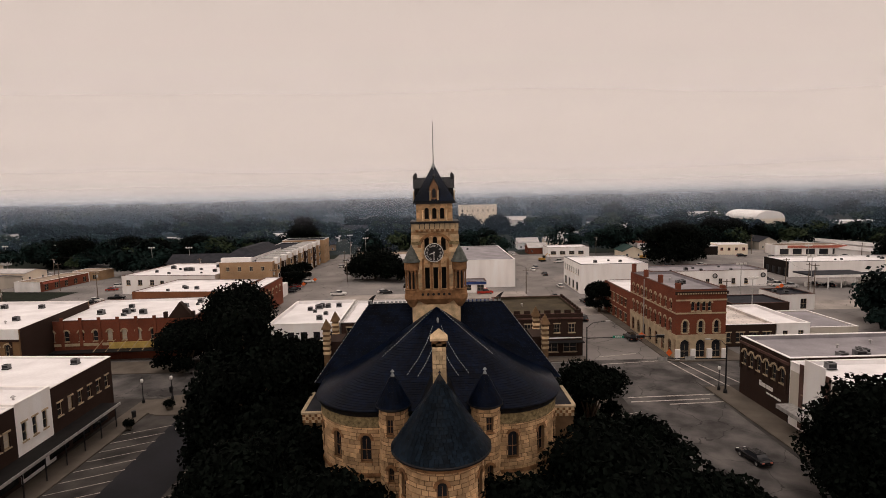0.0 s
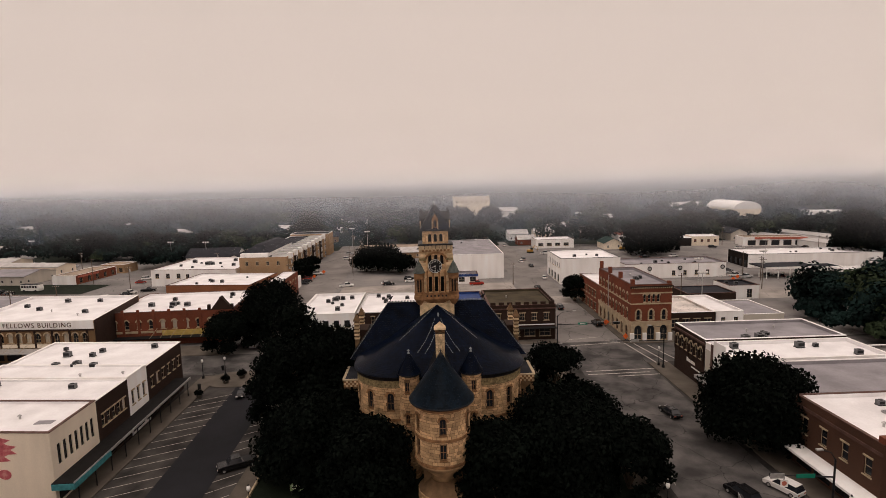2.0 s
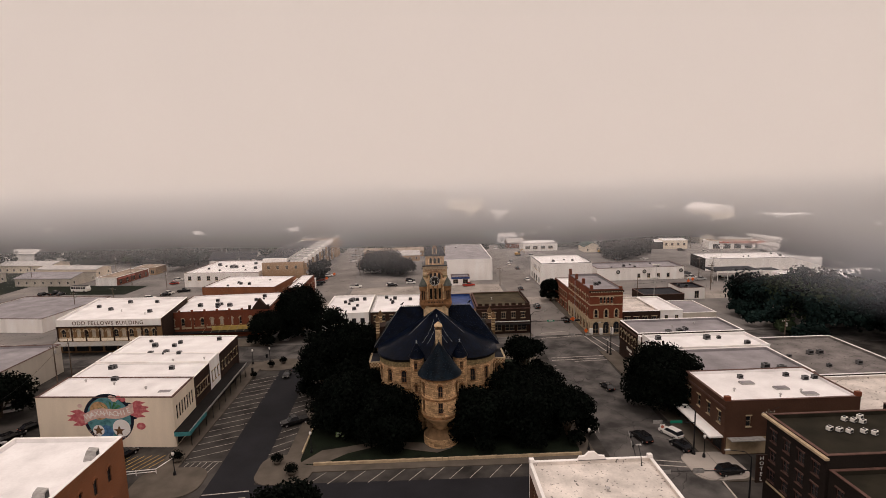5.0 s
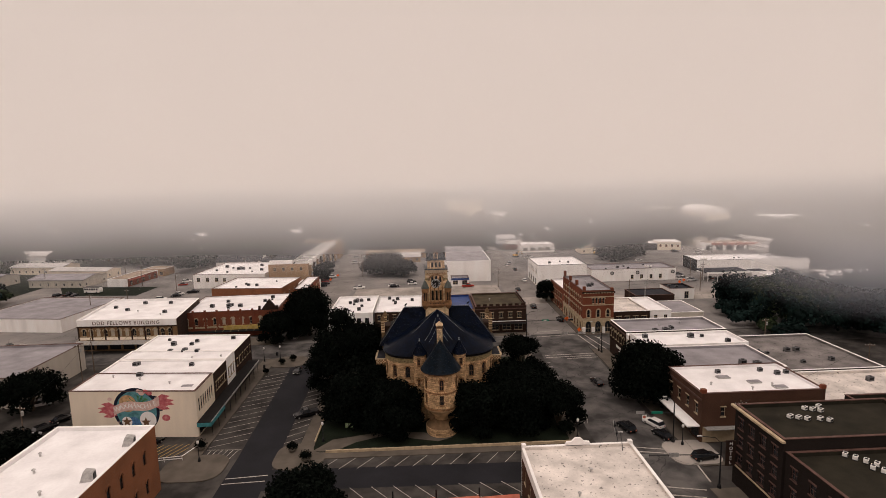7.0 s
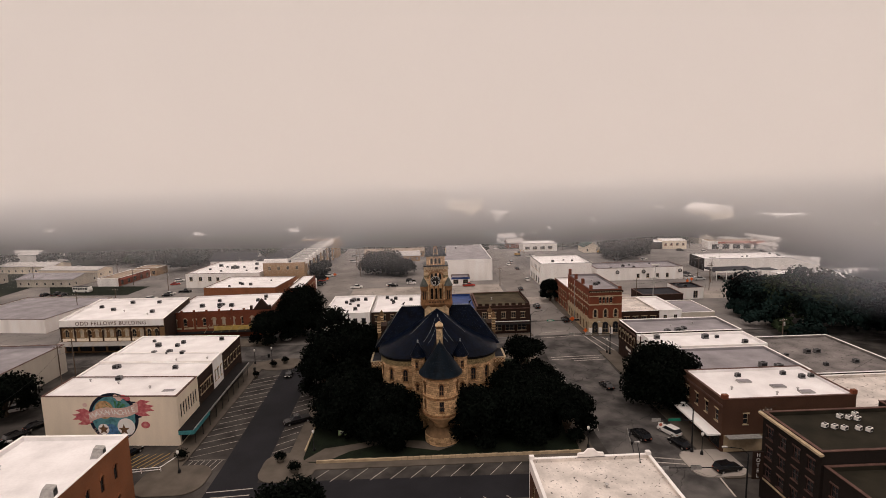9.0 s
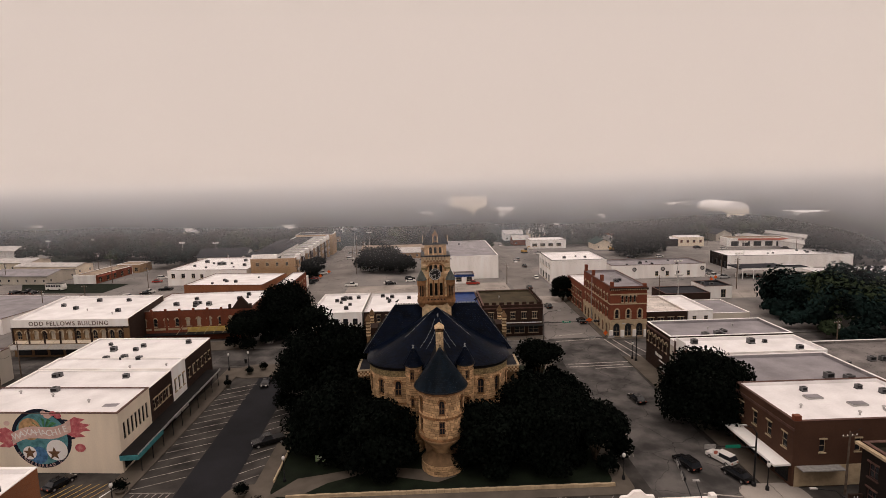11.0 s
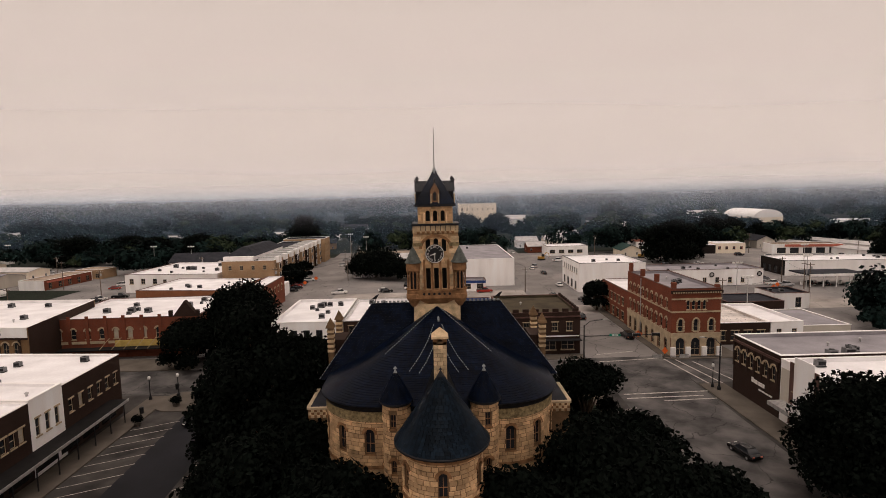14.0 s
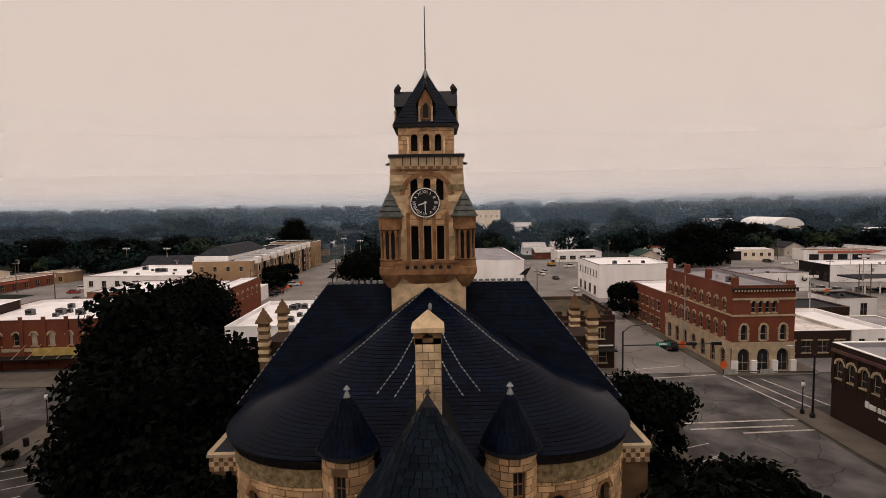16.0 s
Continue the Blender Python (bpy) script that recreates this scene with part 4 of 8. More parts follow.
# pyramid roof with dormers
pyr = Shape()
E = 2.35
pyr.v = [(CX - E, CY - E, 34.45), (CX + E, CY - E, 34.45), (CX + E, CY + E, 34.45), (CX - E, CY + E, 34.45), (CX, CY, 38.75)]
pyr.f = [(0, 1, 4), (1, 2, 4), (2, 3, 4), (3, 0, 4), (0, 3, 2, 1)]
tpart("roof", pyr, SLATE_BASE, "steep pyramid roof of dark slate")
for turn in (0, 90, -90):
    m = Matrix.Translation((CX, CY, 0)) @ pose(0, 0, 0, 0, 0, turn)
    sl = slates(lambda f: (-E + 2 * E * f, -E, 34.5), lambda f: (-0.25 + 0.5 * f, -0.25, 38.3), 17, rng, 0.32)
    all_slates.add([tuple(m @ Vector(p)) for p in sl.v], sl.f)
    d = Shape()
    d.add([(-0.5, -2.25, 34.55), (0.5, -2.25, 34.55), (0.5, -2.25, 36.1), (0, -2.25, 37.0), (-0.5, -2.25, 36.1), (-0.5, -0.6, 34.55), (0.5, -0.6, 34.55), (0.5, -0.6, 36.1), (0, -0.6, 37.0), (-0.5, -0.6, 36.1)],
          [(4, 3, 2, 1, 0), (5, 6, 7, 8, 9), (0, 1, 6, 5), (1, 2, 7, 6), (4, 0, 5, 9)])
    dormer = tpart("dormer", d, SLATE_BASE if turn else RED_STONE, "gabled dormer")
    dormer.matrix_basis = m
    dr = Shape()
    for sx in (-1, 1):
        dr.solid([(sx * 0.62, -2.4, 35.95), (0, -2.4, 37.12), (0, -2.4, 37.25), (sx * 0.72, -2.4, 36.0)], [(sx * 0.62, -0.5, 35.95), (0, -0.5, 37.12), (0, -0.5, 37.25), (sx * 0.72, -0.5, 36.0)])
    dr.lathe(0, -2.3, [(0.1, 37.1), (0.16, 37.35), (0.02, 37.6)], 8)
    tpart("dormer_roof", dr, IRON).matrix_basis = m
    tpart("dormer_window", Shape().box(-0.2, 0.2, -2.28, -2.24, 34.9, 35.8).lathe(0, -2.1, [(0.2, 35.8), (0.19, 35.9), (0.1, 35.98)], 12), BLACK).matrix_basis = m
    for sx in (-1, 1):
        tpart("column", Shape().lathe(sx * 0.45, -2.34, [(0.1, 34.6), (0.07, 34.7), (0.07, 35.5), (0.12, 35.7)], 8), STONE_PALE).matrix_basis = m
    if turn:
        tpart("finial_post", Shape().box(-0.13, 0.13, -2.25, -1.95, 36.0, 37.5).lathe(0, -2.1, [(0.22, 37.4), (0.22, 37.55), (0.05, 37.8)], 8), IRON).matrix_basis = m
tpart("eave", Shape().box(CX - 2.42, CX + 2.42, CY - 2.42, CY + 2.42, 34.22, 34.46), IRON)
tpart("cap", Shape().lathe(CX, CY, [(0.42, 38.1), (0.05, 38.95)], 4), LEAD)
tpart("flagpole", Shape().tube([(CX, CY, 38.5), (CX, CY, 43.6)], 0.06, 8, 0.035), IRON)
# balcony, corner turrets and tower foot
tpart("balcony", Shape().box(CX - 2.6, CX + 2.6, TF - 0.75, TF, 23.5, 23.75).box(CX - 2.6, CX + 2.6, TF - 0.7, TF - 0.5, 23.75, 24.3).box(CX - 2.65, CX + 2.65, TF - 0.78, TF - 0.42, 24.3, 24.5), RED_STONE, "carved stone balcony")
for i in range(6):
    x = CX - 1.5 + 0.6 * i
    ob = tpart("roundel", Shape().lathe(0, 0, [(0.15, -0.02), (0.15, 0.02)], 14), BLACK)
    ob.matrix_basis = pose(x, TF - 0.71, 24.03, 90)
tpart("balcony_corbel", Shape().solid([(CX - 1.0, TF, 22.7), (CX + 1.0, TF, 22.7), (CX + 1.0, TF - 0.1, 22.7), (CX - 1.0, TF - 0.1, 22.7)][::-1], [(CX - 2.4, TF, 23.5), (CX + 2.4, TF, 23.5), (CX + 2.4, TF - 0.72, 23.5), (CX - 2.4, TF - 0.72, 23.5)][::-1]), RED_STONE)
for sx in (-1, 1):
    tx, ty = CX + sx * 2.72, TF - 0.05
    tpart("turret_base", Shape().lathe(tx, ty, [(0.25, 22.5), (0.55, 22.9), (0.82, 23.4), (0.88, 23.5), (0.88, 24.0), (0.8, 24.05), (0.8, 24.5), (0.88, 24.6)], 20), RED_STONE, smooth=False)
    # black cylinder in place of the shade between the turret's columns
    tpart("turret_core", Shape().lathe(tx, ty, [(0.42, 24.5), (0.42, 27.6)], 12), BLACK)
    for k in range(7):
        a = math.pi * (0.9 + 1.2 * k / 6)
        tpart("column", Shape().lathe(tx + 0.68 * math.cos(a), ty + 0.68 * math.sin(a), [(0.13, 24.6), (0.09, 24.75), (0.085, 26.4), (0.15, 26.7)], 8), RED_STONE)
    tpart("turret_arcade", Shape().lathe(tx, ty, [(0.72, 26.7), (0.84, 26.8), (0.84, 27.55), (0.92, 27.7)], 20), RED_STONE)
    tpart("turret_roof", Shape().lathe(tx, ty, [(1.0, 27.68), (0.98, 27.78), (0.74, 28.12), (0.82, 28.14), (0.56, 28.5), (0.64, 28.52), (0.38, 28.9), (0.45, 28.92), (0.2, 29.3), (0.1, 29.45), (0.03, 29.8)], 20), COPPER, "green copper turret cone")
foot = cpart("tower_foot", Shape().box(CX - 2.75, CX + 2.75, TF - 0.15, 62, 18.0, 22.75), STONE_PALE, label="pale stone foot of the tower")
# gable of the ridge against the tower
cpart("ridge_light", Shape().tube([(CX + 0.1, 55.6, 21.6), (CX + 0.1, 54.2, 21.2)], 0.16, 8, 0.1), LEAD)
# stone pinnacles on the flanks
for px, py in ((-11.6, 60.2), (-11.3, 64.5), (15.0, 60.2), (14.7, 64.5)):
    cpart("pinnacle", Shape().box(px - 0.36, px + 0.36, py - 0.36, py + 0.36, 12, 19.3), STONE_BASE, label="square banded stone pinnacle")
    for k in range(5):
        cpart("pinnacle_band", Shape().box(px - 0.42, px + 0.42, py - 0.42, py + 0.42, 16.2 + 0.62 * k, 16.5 + 0.62 * k), STONE_PALE)
    for k in range(4):
        w0, w1, zk = 0.56 - 0.14 * k, 0.47 - 0.14 * k, 19.3 + 0.3 * k
        cpart("pinnacle_cap", Shape().solid([(px - w0, py - w0, zk), (px + w0, py - w0, zk), (px + w0, py + w0, zk), (px - w0, py + w0, zk)],
              [(px - w1, py - w1, zk + 0.3), (px + w1, py - w1, zk + 0.3), (px + w1, py + w1, zk + 0.3), (px - w1, py + w1, zk + 0.3)]), STONE_BASE)
for sx in (-1, 1):
    cpart("flank_gable", Shape().box(CX + sx * 12.6 - 0.9, CX + sx * 12.6 + 0.9, 60.5, 64.3, 10, 17.6), BRICK_BROWN)
    cpart("porch", Shape().box(CX + sx * 13.3 - 1.25, CX + sx * 13.3 + 1.25, 51.8, 57.5, 0.2, 12.0), STONE_BASE)
    cpart("porch_frieze", Shape().box(CX + sx * 13.3 - 1.3, CX + sx * 13.3 + 1.3, 51.65, 57.6, 11.2, 12.2), RED_STONE)
    for i in range(8):
        for j in range(3):
            if (i + j) % 2:
                x = CX + sx * 13.3 - 1.28 + 0.32 * i
                cpart("frieze_block", Shape().box(x, x + 0.32, 51.55, 51.66, 11.24 + 0.32 * j, 11.54 + 0.32 * j), STONE_PALE)
    cpart("porch_coping", Shape().box(CX + sx * 13.3 - 1.4, CX + sx * 13.3 + 1.4, 51.5, 51.9, 12.2, 12.4).box(CX + sx * 14.6 - 0.2, CX + sx * 14.6 + 0.2, 51.9, 57.6, 12.2, 12.4), LIMESTONE)
    cpart("porch_roof", Shape().box(CX + sx * 13.25 - 1.15, CX + sx * 13.25 + 1.15, 51.9, 57.6, 12.2, 12.34), ROOF_DARK)
for sx in (-1, 1):
    cpart("weather_vane", Shape().tube([(CX + sx * 7.6, CY, RZ), (CX + sx * 7.6, CY, RZ + 0.6)], 0.05).solid(
        [(CX + sx * 7.6 - 0.45, CY - 0.03, RZ + 0.5), (CX + sx * 7.6 + 0.1, CY - 0.03, RZ + 0.45), (CX + sx * 7.6 + 0.5, CY - 0.03, RZ + 1.1), (CX + sx * 7.6 + 0.1, CY - 0.03, RZ + 0.95)],
        [(CX + sx * 7.6 - 0.45, CY + 0.03, RZ + 0.5), (CX + sx * 7.6 + 0.1, CY + 0.03, RZ + 0.45), (CX + sx * 7.6 + 0.5, CY + 0.03, RZ + 1.1), (CX + sx * 7.6 + 0.1, CY + 0.03, RZ + 0.95)]), IRON)

cpart("slating", all_slates, SLATE, label="dark blue-grey slates in courses")["kind"] = "stuff"


# ---- the town blocks ----
def two_floor(n, L, z=5.6, h=1.9, w=1.0, arch=False, m=1.6, blind=0.2):
    return row(n, m, L - m, w, z, h, arch, (0, 1), blind=blind)


mural = building("shop_building", "cream two-storey shop with a painted mural on its side", -50.1, 41.4, 92, 10.6, 27.6, 10.3, CREAM, ROOF_WHITE, skew=0.12, parapet=0.3, 
                 faces={"front": row(7, 1.6, 9.2, 0.75, 5.2, 2.9, False, (0, 1))}, hood=None, sill=None, frame_mat=BLACK)
building("shop_building", "dark red brick two-storey shop", -50.47, 52.0, 92, 9.2, 27.2, 10.15, BRICK_BROWN, ROOF_WHITE, skew=0.12, parapet=0.25, coping=WHITE, faces={"front": two_floor(5, 9.2)})
building("shop_building", "narrow white two-storey shop with panelled front", -50.79, 61.2, 92, 6.6, 27.0, 10.35, WHITE, ROOF_WHITE, skew=0.12, parapet=0.3, coping=WHITE, faces={"front": row(3, 1.4, 5.2, 0.9, 5.2, 2.4, False, (0, 1))})
building("shop_building", "dark brown brick two-storey shop", -51.0, 67.8, 92, 14.6, 27.0, 10.05, BRICK_BROWN, ROOF_WHITE, skew=0.12, parapet=0.25, coping=WHITE, faces={"front": two_floor(6, 14.6)})
building("brick_building", "orange brick two-storey block with a white roof", -49.0, -30, 90, 52.2, 17.2, 12.1, BRICK_ORANGE, ROOF_WHITE, skew=0.05, sill=None, hood=BRICK_ORANGE, frame_mat=BRICK_BROWN, faces={"front": row(14, 3, 48, 0.9, 7.0, 2.6, True, (0, 1)) + row(14, 3, 48, 0.9, 1.8, 2.6, True, (0, 1))}, coping=WHITE)
odd = building("lodge_building", "tan brick two-storey block with a white parapet", -113.6, 103.7, -3.1, 32.4, 29, 10.3, BRICK_GOLD, ROOF_WHITE, skew=-0.21, faces={"front": row(13, 2.0, 30.0, 1.3, 4.9, 2.4, True, (1, 1), blind=0.55)}, coping=WHITE, walls={"right": BRICK_BROWN})
red = building("shop_building", "red brick two-storey block with raised parapets", -85.6, 114.0, 2.5, 33.0, 25, 9.0, BRICK_RED, ROOF_WHITE,
         {"front": row(9, 2.2, 27.0, 1.1, 4.4, 2.4, True, (0, 1), blind=0.3)}, coping=COPING)
building("shed", "long low grey-roofed building", -172, 132, -8, 38, 34, 5.0, WHITE, ROOF_GREY, parapet=0.2)
building("shed", "beige metal-clad building with a grey roof", -128, 60, 0, 26.5, 27, 7.8, BEIGE, ROOF_GREY, {"front": row(6, 3, 24, 1.1, 2.5, 2.0, False)}, hood=None)
building("shop_building", "white flat-roofed building with roof units", -117, 199.5, -6, 37, 36, 7.0, WHITE, ROOF_WHITE, {"front": row(3, 2.6, 12, 1.7, 3.4, 2.0, False) + row(4, 16, 34, 1.5, 3.4, 1.7, False)}, hood=None)
building("shop_building", "brown brick block with a flat pale roof", -96, 168.5, -7, 32, 25, 6.0, BRICK_ORANGE, ROOF_WHITE, {"right": row(5, 3, 27, 1.4, 1.2, 2.2, False)})
building("shop_building", "tall red brick shopfront with stepped parapet", -55.2, 150, 0, 5.5, 26, 8.6, BRICK_RED, ROOF_WHITE, {"right": row(6, 3, 22, 1.0, 4.8, 1.9, True)})
building("terrace", "tan brick three-storey terrace with white parapets", -78.5, 196, 0, 19.5, 84, 11.6, BRICK_TAN, ROOF_DARK,
         {"right": [w for z in (1.2, 4.8, 8.2) for w in row(18, 3, 80, 1.2, z, 1.9, False)], "front": row(4, 3, 16, 1.2, 8.2, 1.6, False)}, coping=WHITE)
building("shop_building", "white two-storey corner building with a square tiled roofline", -33.8, 108.0, 0, 14.9, 25, 8.6, WHITE, ROOF_WHITE,
         {"front": row(5, 2.0, 12.9, 1.4, 5.0, 1.8, False, (1, 1)) + row(3, 2.6, 12.3, 2.4, 0.8, 3.0, True, (2, 1)), "left": row(7, 2, 22, 1.3, 5.0, 1.8, False)}, hood=None, frame_mat=BLACK, coping=WHITE)
building("shop_building", "brick two-storey shop with a pale flat roof", -18.4, 108.2, 0, 16, 24, 8.5, BRICK_BROWN, ROOF_WHITE, {"front": two_floor(6, 16)}, coping=METAL_GREY)
building("shop_building", "two-storey shop with a blue metal roof", -2.3, 108.4, 0, 17.9, 22, 8.6, BRICK_TAN, BLUE_ROOF, {"front": two_floor(6, 17.9)})
brown = building("shop_building", "brown brick block with a castellated parapet", 18.3, 107.0, 0, 14.5, 20.5, 9.3, BRICK_BROWN, ROOF_OLIVE,
                 {"front": row(5, 2, 12.5, 1.1, 5.2, 1.9, False) + row(4, 2.2, 12.2, 2.4, 1.0, 2.0, False)})
building("warehouse", "large plain white box building", 2.5, 195.6, 0, 29.5, 54, 10.4, WHITE, ROOF_GREY, parapet=0.3, coping=WHITE)
building("shop_building", "long white two-storey building", 51.9, 178.5, 0, 23.5, 23.5, 10.2, WHITE, ROOF_WHITE,
         {"left": row(7, 2.5, 20.5, 1.2, 6.2, 2.0, False) + row(4, 3, 19, 2.6, 0.6, 2.8, False)}, coping=BLACK, hood=None, frame_mat=BLACK)
corner = building("corner_building", "red brick three-storey corner block with stone arcade", 52.6, 105.6, 0, 10.8, 27, 13.8, BRICK_RED, ROOF_GREY,
                  {"front": row(3, 2.0, 8.8, 1.0, 5.2, 2.5, True, (0, 1)) + row(4, 3.6, 7.2, 0.75, 9.6, 1.9, True, (0, 1)) + row(3, 2.0, 8.8, 2.0, 0.3, 3.6, True, (1, 1)),
                   "left": row(9, 2, 24, 1.0, 5.2, 2.4, True, (0, 1)) + row(9, 2, 24, 0.9, 9.6, 1.9, True, (0, 1)) + row(7, 2.2, 24, 1.7, 0.5, 3.0, True, (1, 1))})
building("shop_building", "low red brick shop with white window frames", 51.9, 130.2, 0, 10.4, 22, 9.0, BRICK_RED, ROOF_WHITE, {"left": row(6, 2, 17, 1.6, 4.6, 2.2, False) + row(5, 2, 17, 2.0, 0.6, 2.4, False)})
building("warehouse", "white warehouse with round wall vents", 80, 185.5, 0, 41.5, 16, 5.9, WHITE, ROOF_GREY, {"front": row(4, 20, 34, 1.4, 1.0, 2.0, False)}, coping=COPING, hood=None)
building("shed", "small white box with a dark door", 100.5, 146, 0, 10.2, 10, 4.6, WHITE, ROOF_DARK, {"front": row(1, 7, 7, 1.8, 0.3, 3.0, False)}, hood=None, sill=None)
building("shed", "low dark flat-roofed annexe", 84, 141, 0, 16, 12, 3.4, BRICK_BROWN, ROOF_DARK, parapet=0.3)
building("shop_building", "low shop with a stained white roof", 64.5, 112, 0, 13, 20, 5.0, BRICK_BROWN, ROOF_PATCH, {"front": row(4, 2, 11, 1.8, 1.0, 2.2, False)}, coping=WHITE)
building("shop_building", "low white shop with small windows", 77.7, 112, 0, 7.5, 20, 5.0, WHITE, ROOF_WHITE, {"front": row(2, 2, 5.5, 1.2, 2.2, 1.2, False)}, hood=None, coping=WHITE)
building("shed", "low shed with a lavender-grey roof", 85.8, 114, 0, 12, 17, 3.4, BEIGE, ROOF_GREY, parapet=0.15, coping=WHITE)
shop_r = building("shop_building", "dark red brick shop with arched upper windows", 54.0, 85.2, -90, 12.6, 28, 10.0, BRICK_BROWN, ROOF_GREY,
                  {"front": row(6, 1.4, 11.2, 1.3, 5.6, 2.4, True, (0, 1))}, coping=WHITE)
theatre = building("theatre", "white theatre front with a stepped parapet", 54.0, 72.4, -90, 10.4, 28, 9.6, WHITE, ROOF_WHITE, {"front": row(3, 3.0, 7.4, 0.5, 5.6, 1.8, False)}, coping=WHITE, hood=None)
building("shop_building", "two-storey shop with a grey membrane roof", 54.0, 61.8, -90, 16.2, 27, 9.2, BRICK_BROWN, ROOF_GREY, {"front": two_floor(6, 16.2)}, coping=WHITE)
brick_r = building("shop_building", "red brick corner shop with a white roof and stone base", 53.2, 45.4, -90, 15.0, 25, 10.3, BRICK_DARK, ROOF_WHITE,
                   {"front": row(4, 2, 13, 1.2, 5.4, 2.3, False, (0, 1)), "right": row(4, 4, 20, 0.9, 5.4, 2.0, False, (0, 1))}, coping=COPING)
hotel = building("hotel", "dark brown brick four-storey hotel", 51.9, 17.0, -90, 12.4, 26, 14.3, BRICK_BLACKISH, ROOF_BROWN,
                 {"front": [w for z in (4.2, 7.4, 10.6) for w in row(4, 1.8, 10.6, 1.4, z, 1.8, False, (1, 1), blind=0.15)], "left": [w for z in (4.2, 7.4, 10.6) for w in row(6, 3, 23, 1.2, z, 1.8, False, (0, 1))]}, coping=COPING, sill=COPING, hood=COPING, frame_mat=COPING)
building("hotel_wing", "dark brown brick three-storey wing of the hotel", 52.2, 4.4, -90, 34, 24, 12.4, BRICK_BLACKISH, ROOF_BROWN,
         {"front": [w for z in (2.6, 5.8, 9.0) for w in row(9, 2, 32, 1.3, z, 1.8, False, (1, 1), blind=0.15)]}, coping=COPING, sill=COPING, hood=COPING, frame_mat=COPING)
building("shop_building", "dark brick block behind the hotel", 78.5, 26, -90, 30, 20, 11.0, BRICK_BLACKISH, ROOF_BROWN)
building("shop_building", "wide low building with a stained grey roof", 84, 51, 0, 25, 27, 6.0, BRICK_BROWN, ROOF_STAIN, coping=WHITE)
building("shop_building", "low building with a stained white roof", 79.5, 29.5, 0, 36, 20.5, 6.0, BRICK_BROWN, ROOF_PATCH, coping=WHITE)
building("warehouse", "long white flat-roofed building beyond the trees", 150, 139, 0, 60, 26, 6.4, WHITE, ROOF_WHITE, {"front": row(6, 4, 56, 1.2, 0.4, 4.0, False)}, coping=WHITE, hood=None)
building("shop_building", "wide white commercial building with a dark roof edge", 141, 202.6, -3, 58, 18, 6.0, WHITE, ROOF_WHITE, {"left": row(4, 2.5, 15, 2.4, 0.4, 2.8, False)}, coping=BLACK, hood=None, sill=None, frame_mat=BLACK, walls={"left": BRICK_BLACKISH})
near = building("shop_building", "low building with a stained white roof and a stepped pediment", 14.6, -20, 0, 18.6, 35.6, 8.9, WHITE, ROOF_PATCH, {"left": row(9, 3, 32, 1.2, 4.2, 2.2, False)}, coping=WHITE, parapet=0.5, walls={"left": BRICK_DARK}, hood=None)
part("parapet_band", Shape().box(-0.06, -0.004, 0.3, 35.3, 7.4, 8.9), WHITE, near)
building("school", "large pale building beyond the woods", 24, 464, 0, 33, 20, 25.5, CREAM, ROOF_GREY, {"front": row(7, 3, 30, 1.4, 19.5, 2.0, False, blind=0.8)}, coping=CREAM, sill=None, hood=None)
building("shop_building", "low white building with dark windows", 63.5, 285, 0, 22.5, 14, 5.2, WHITE, ROOF_WHITE, {"front": row(4, 3, 18, 3.0, 1.4, 1.8, False)}, coping=COPING, hood=None)


# ---- trees ----
def leaf_cloud(lobes, n, size, rng, squash=0.8):
    """n small bent leaves over the shells of several lobes (x, y, z, r)."""
    weights = np.array([r * r for *_, r in lobes])
    pick = rng.choice(len(lobes), n, p=weights / weights.sum())
    L = np.array(lobes)[pick]
    d = rng.normal(size=(n, 3))
    d /= np.linalg.norm(d, axis=1)[:, None]
    d[:, 2] = np.where(d[:, 2] < -0.7, -d[:, 2] * 0.6, d[:, 2])
    rad = L[:, 3] * (0.5 + 0.55 * rng.random(n) ** 0.6)
    inner = rng.random(n) < 0.16
    rad[inner] *= 0.6
    c = L[:, :3] + d * rad[:, None] * np.array([1, 1, squash])
    t = rng.normal(size=(n, 3)) + d * 0.2
    a = np.cross(d + 0.7 * rng.normal(size=(n, 3)), t)
    a /= np.linalg.norm(a, axis=1)[:, None]
    b = np.cross(a, d + 0.5 * rng.normal(size=(n, 3)))
    b /= np.linalg.norm(b, axis=1)[:, None]
    s = (size * rng.uniform(0.6, 1.3, n) * np.where(inner, 2.2, 1.0))[:, None]
    v = np.stack([c - a * s, c - b * s * 0.6 + d * s * 0.2, c + a * s, c + b * s * 0.6 - d * s * 0.15], 1).reshape(-1, 3)
    f = np.arange(4 * n).reshape(-1, 4)
    return v, f


def mesh_from(name, v, f, material):
    me = bpy.data.meshes.new(name)
    n = len(f)
    me.vertices.add(len(v))
    me.vertices.foreach_set("co", np.asarray(v, dtype=np.float32).ravel())
    me.loops.add(4 * n)
    me.loops.foreach_set("vertex_index", np.asarray(f, dtype=np.int32).ravel())
    me.polygons.add(n)
    me.polygons.foreach_set("loop_start", np.arange(0, 4 * n, 4, dtype=np.int32))
    me.update(calc_edges=True)
    me.materials.append(material)
    return me


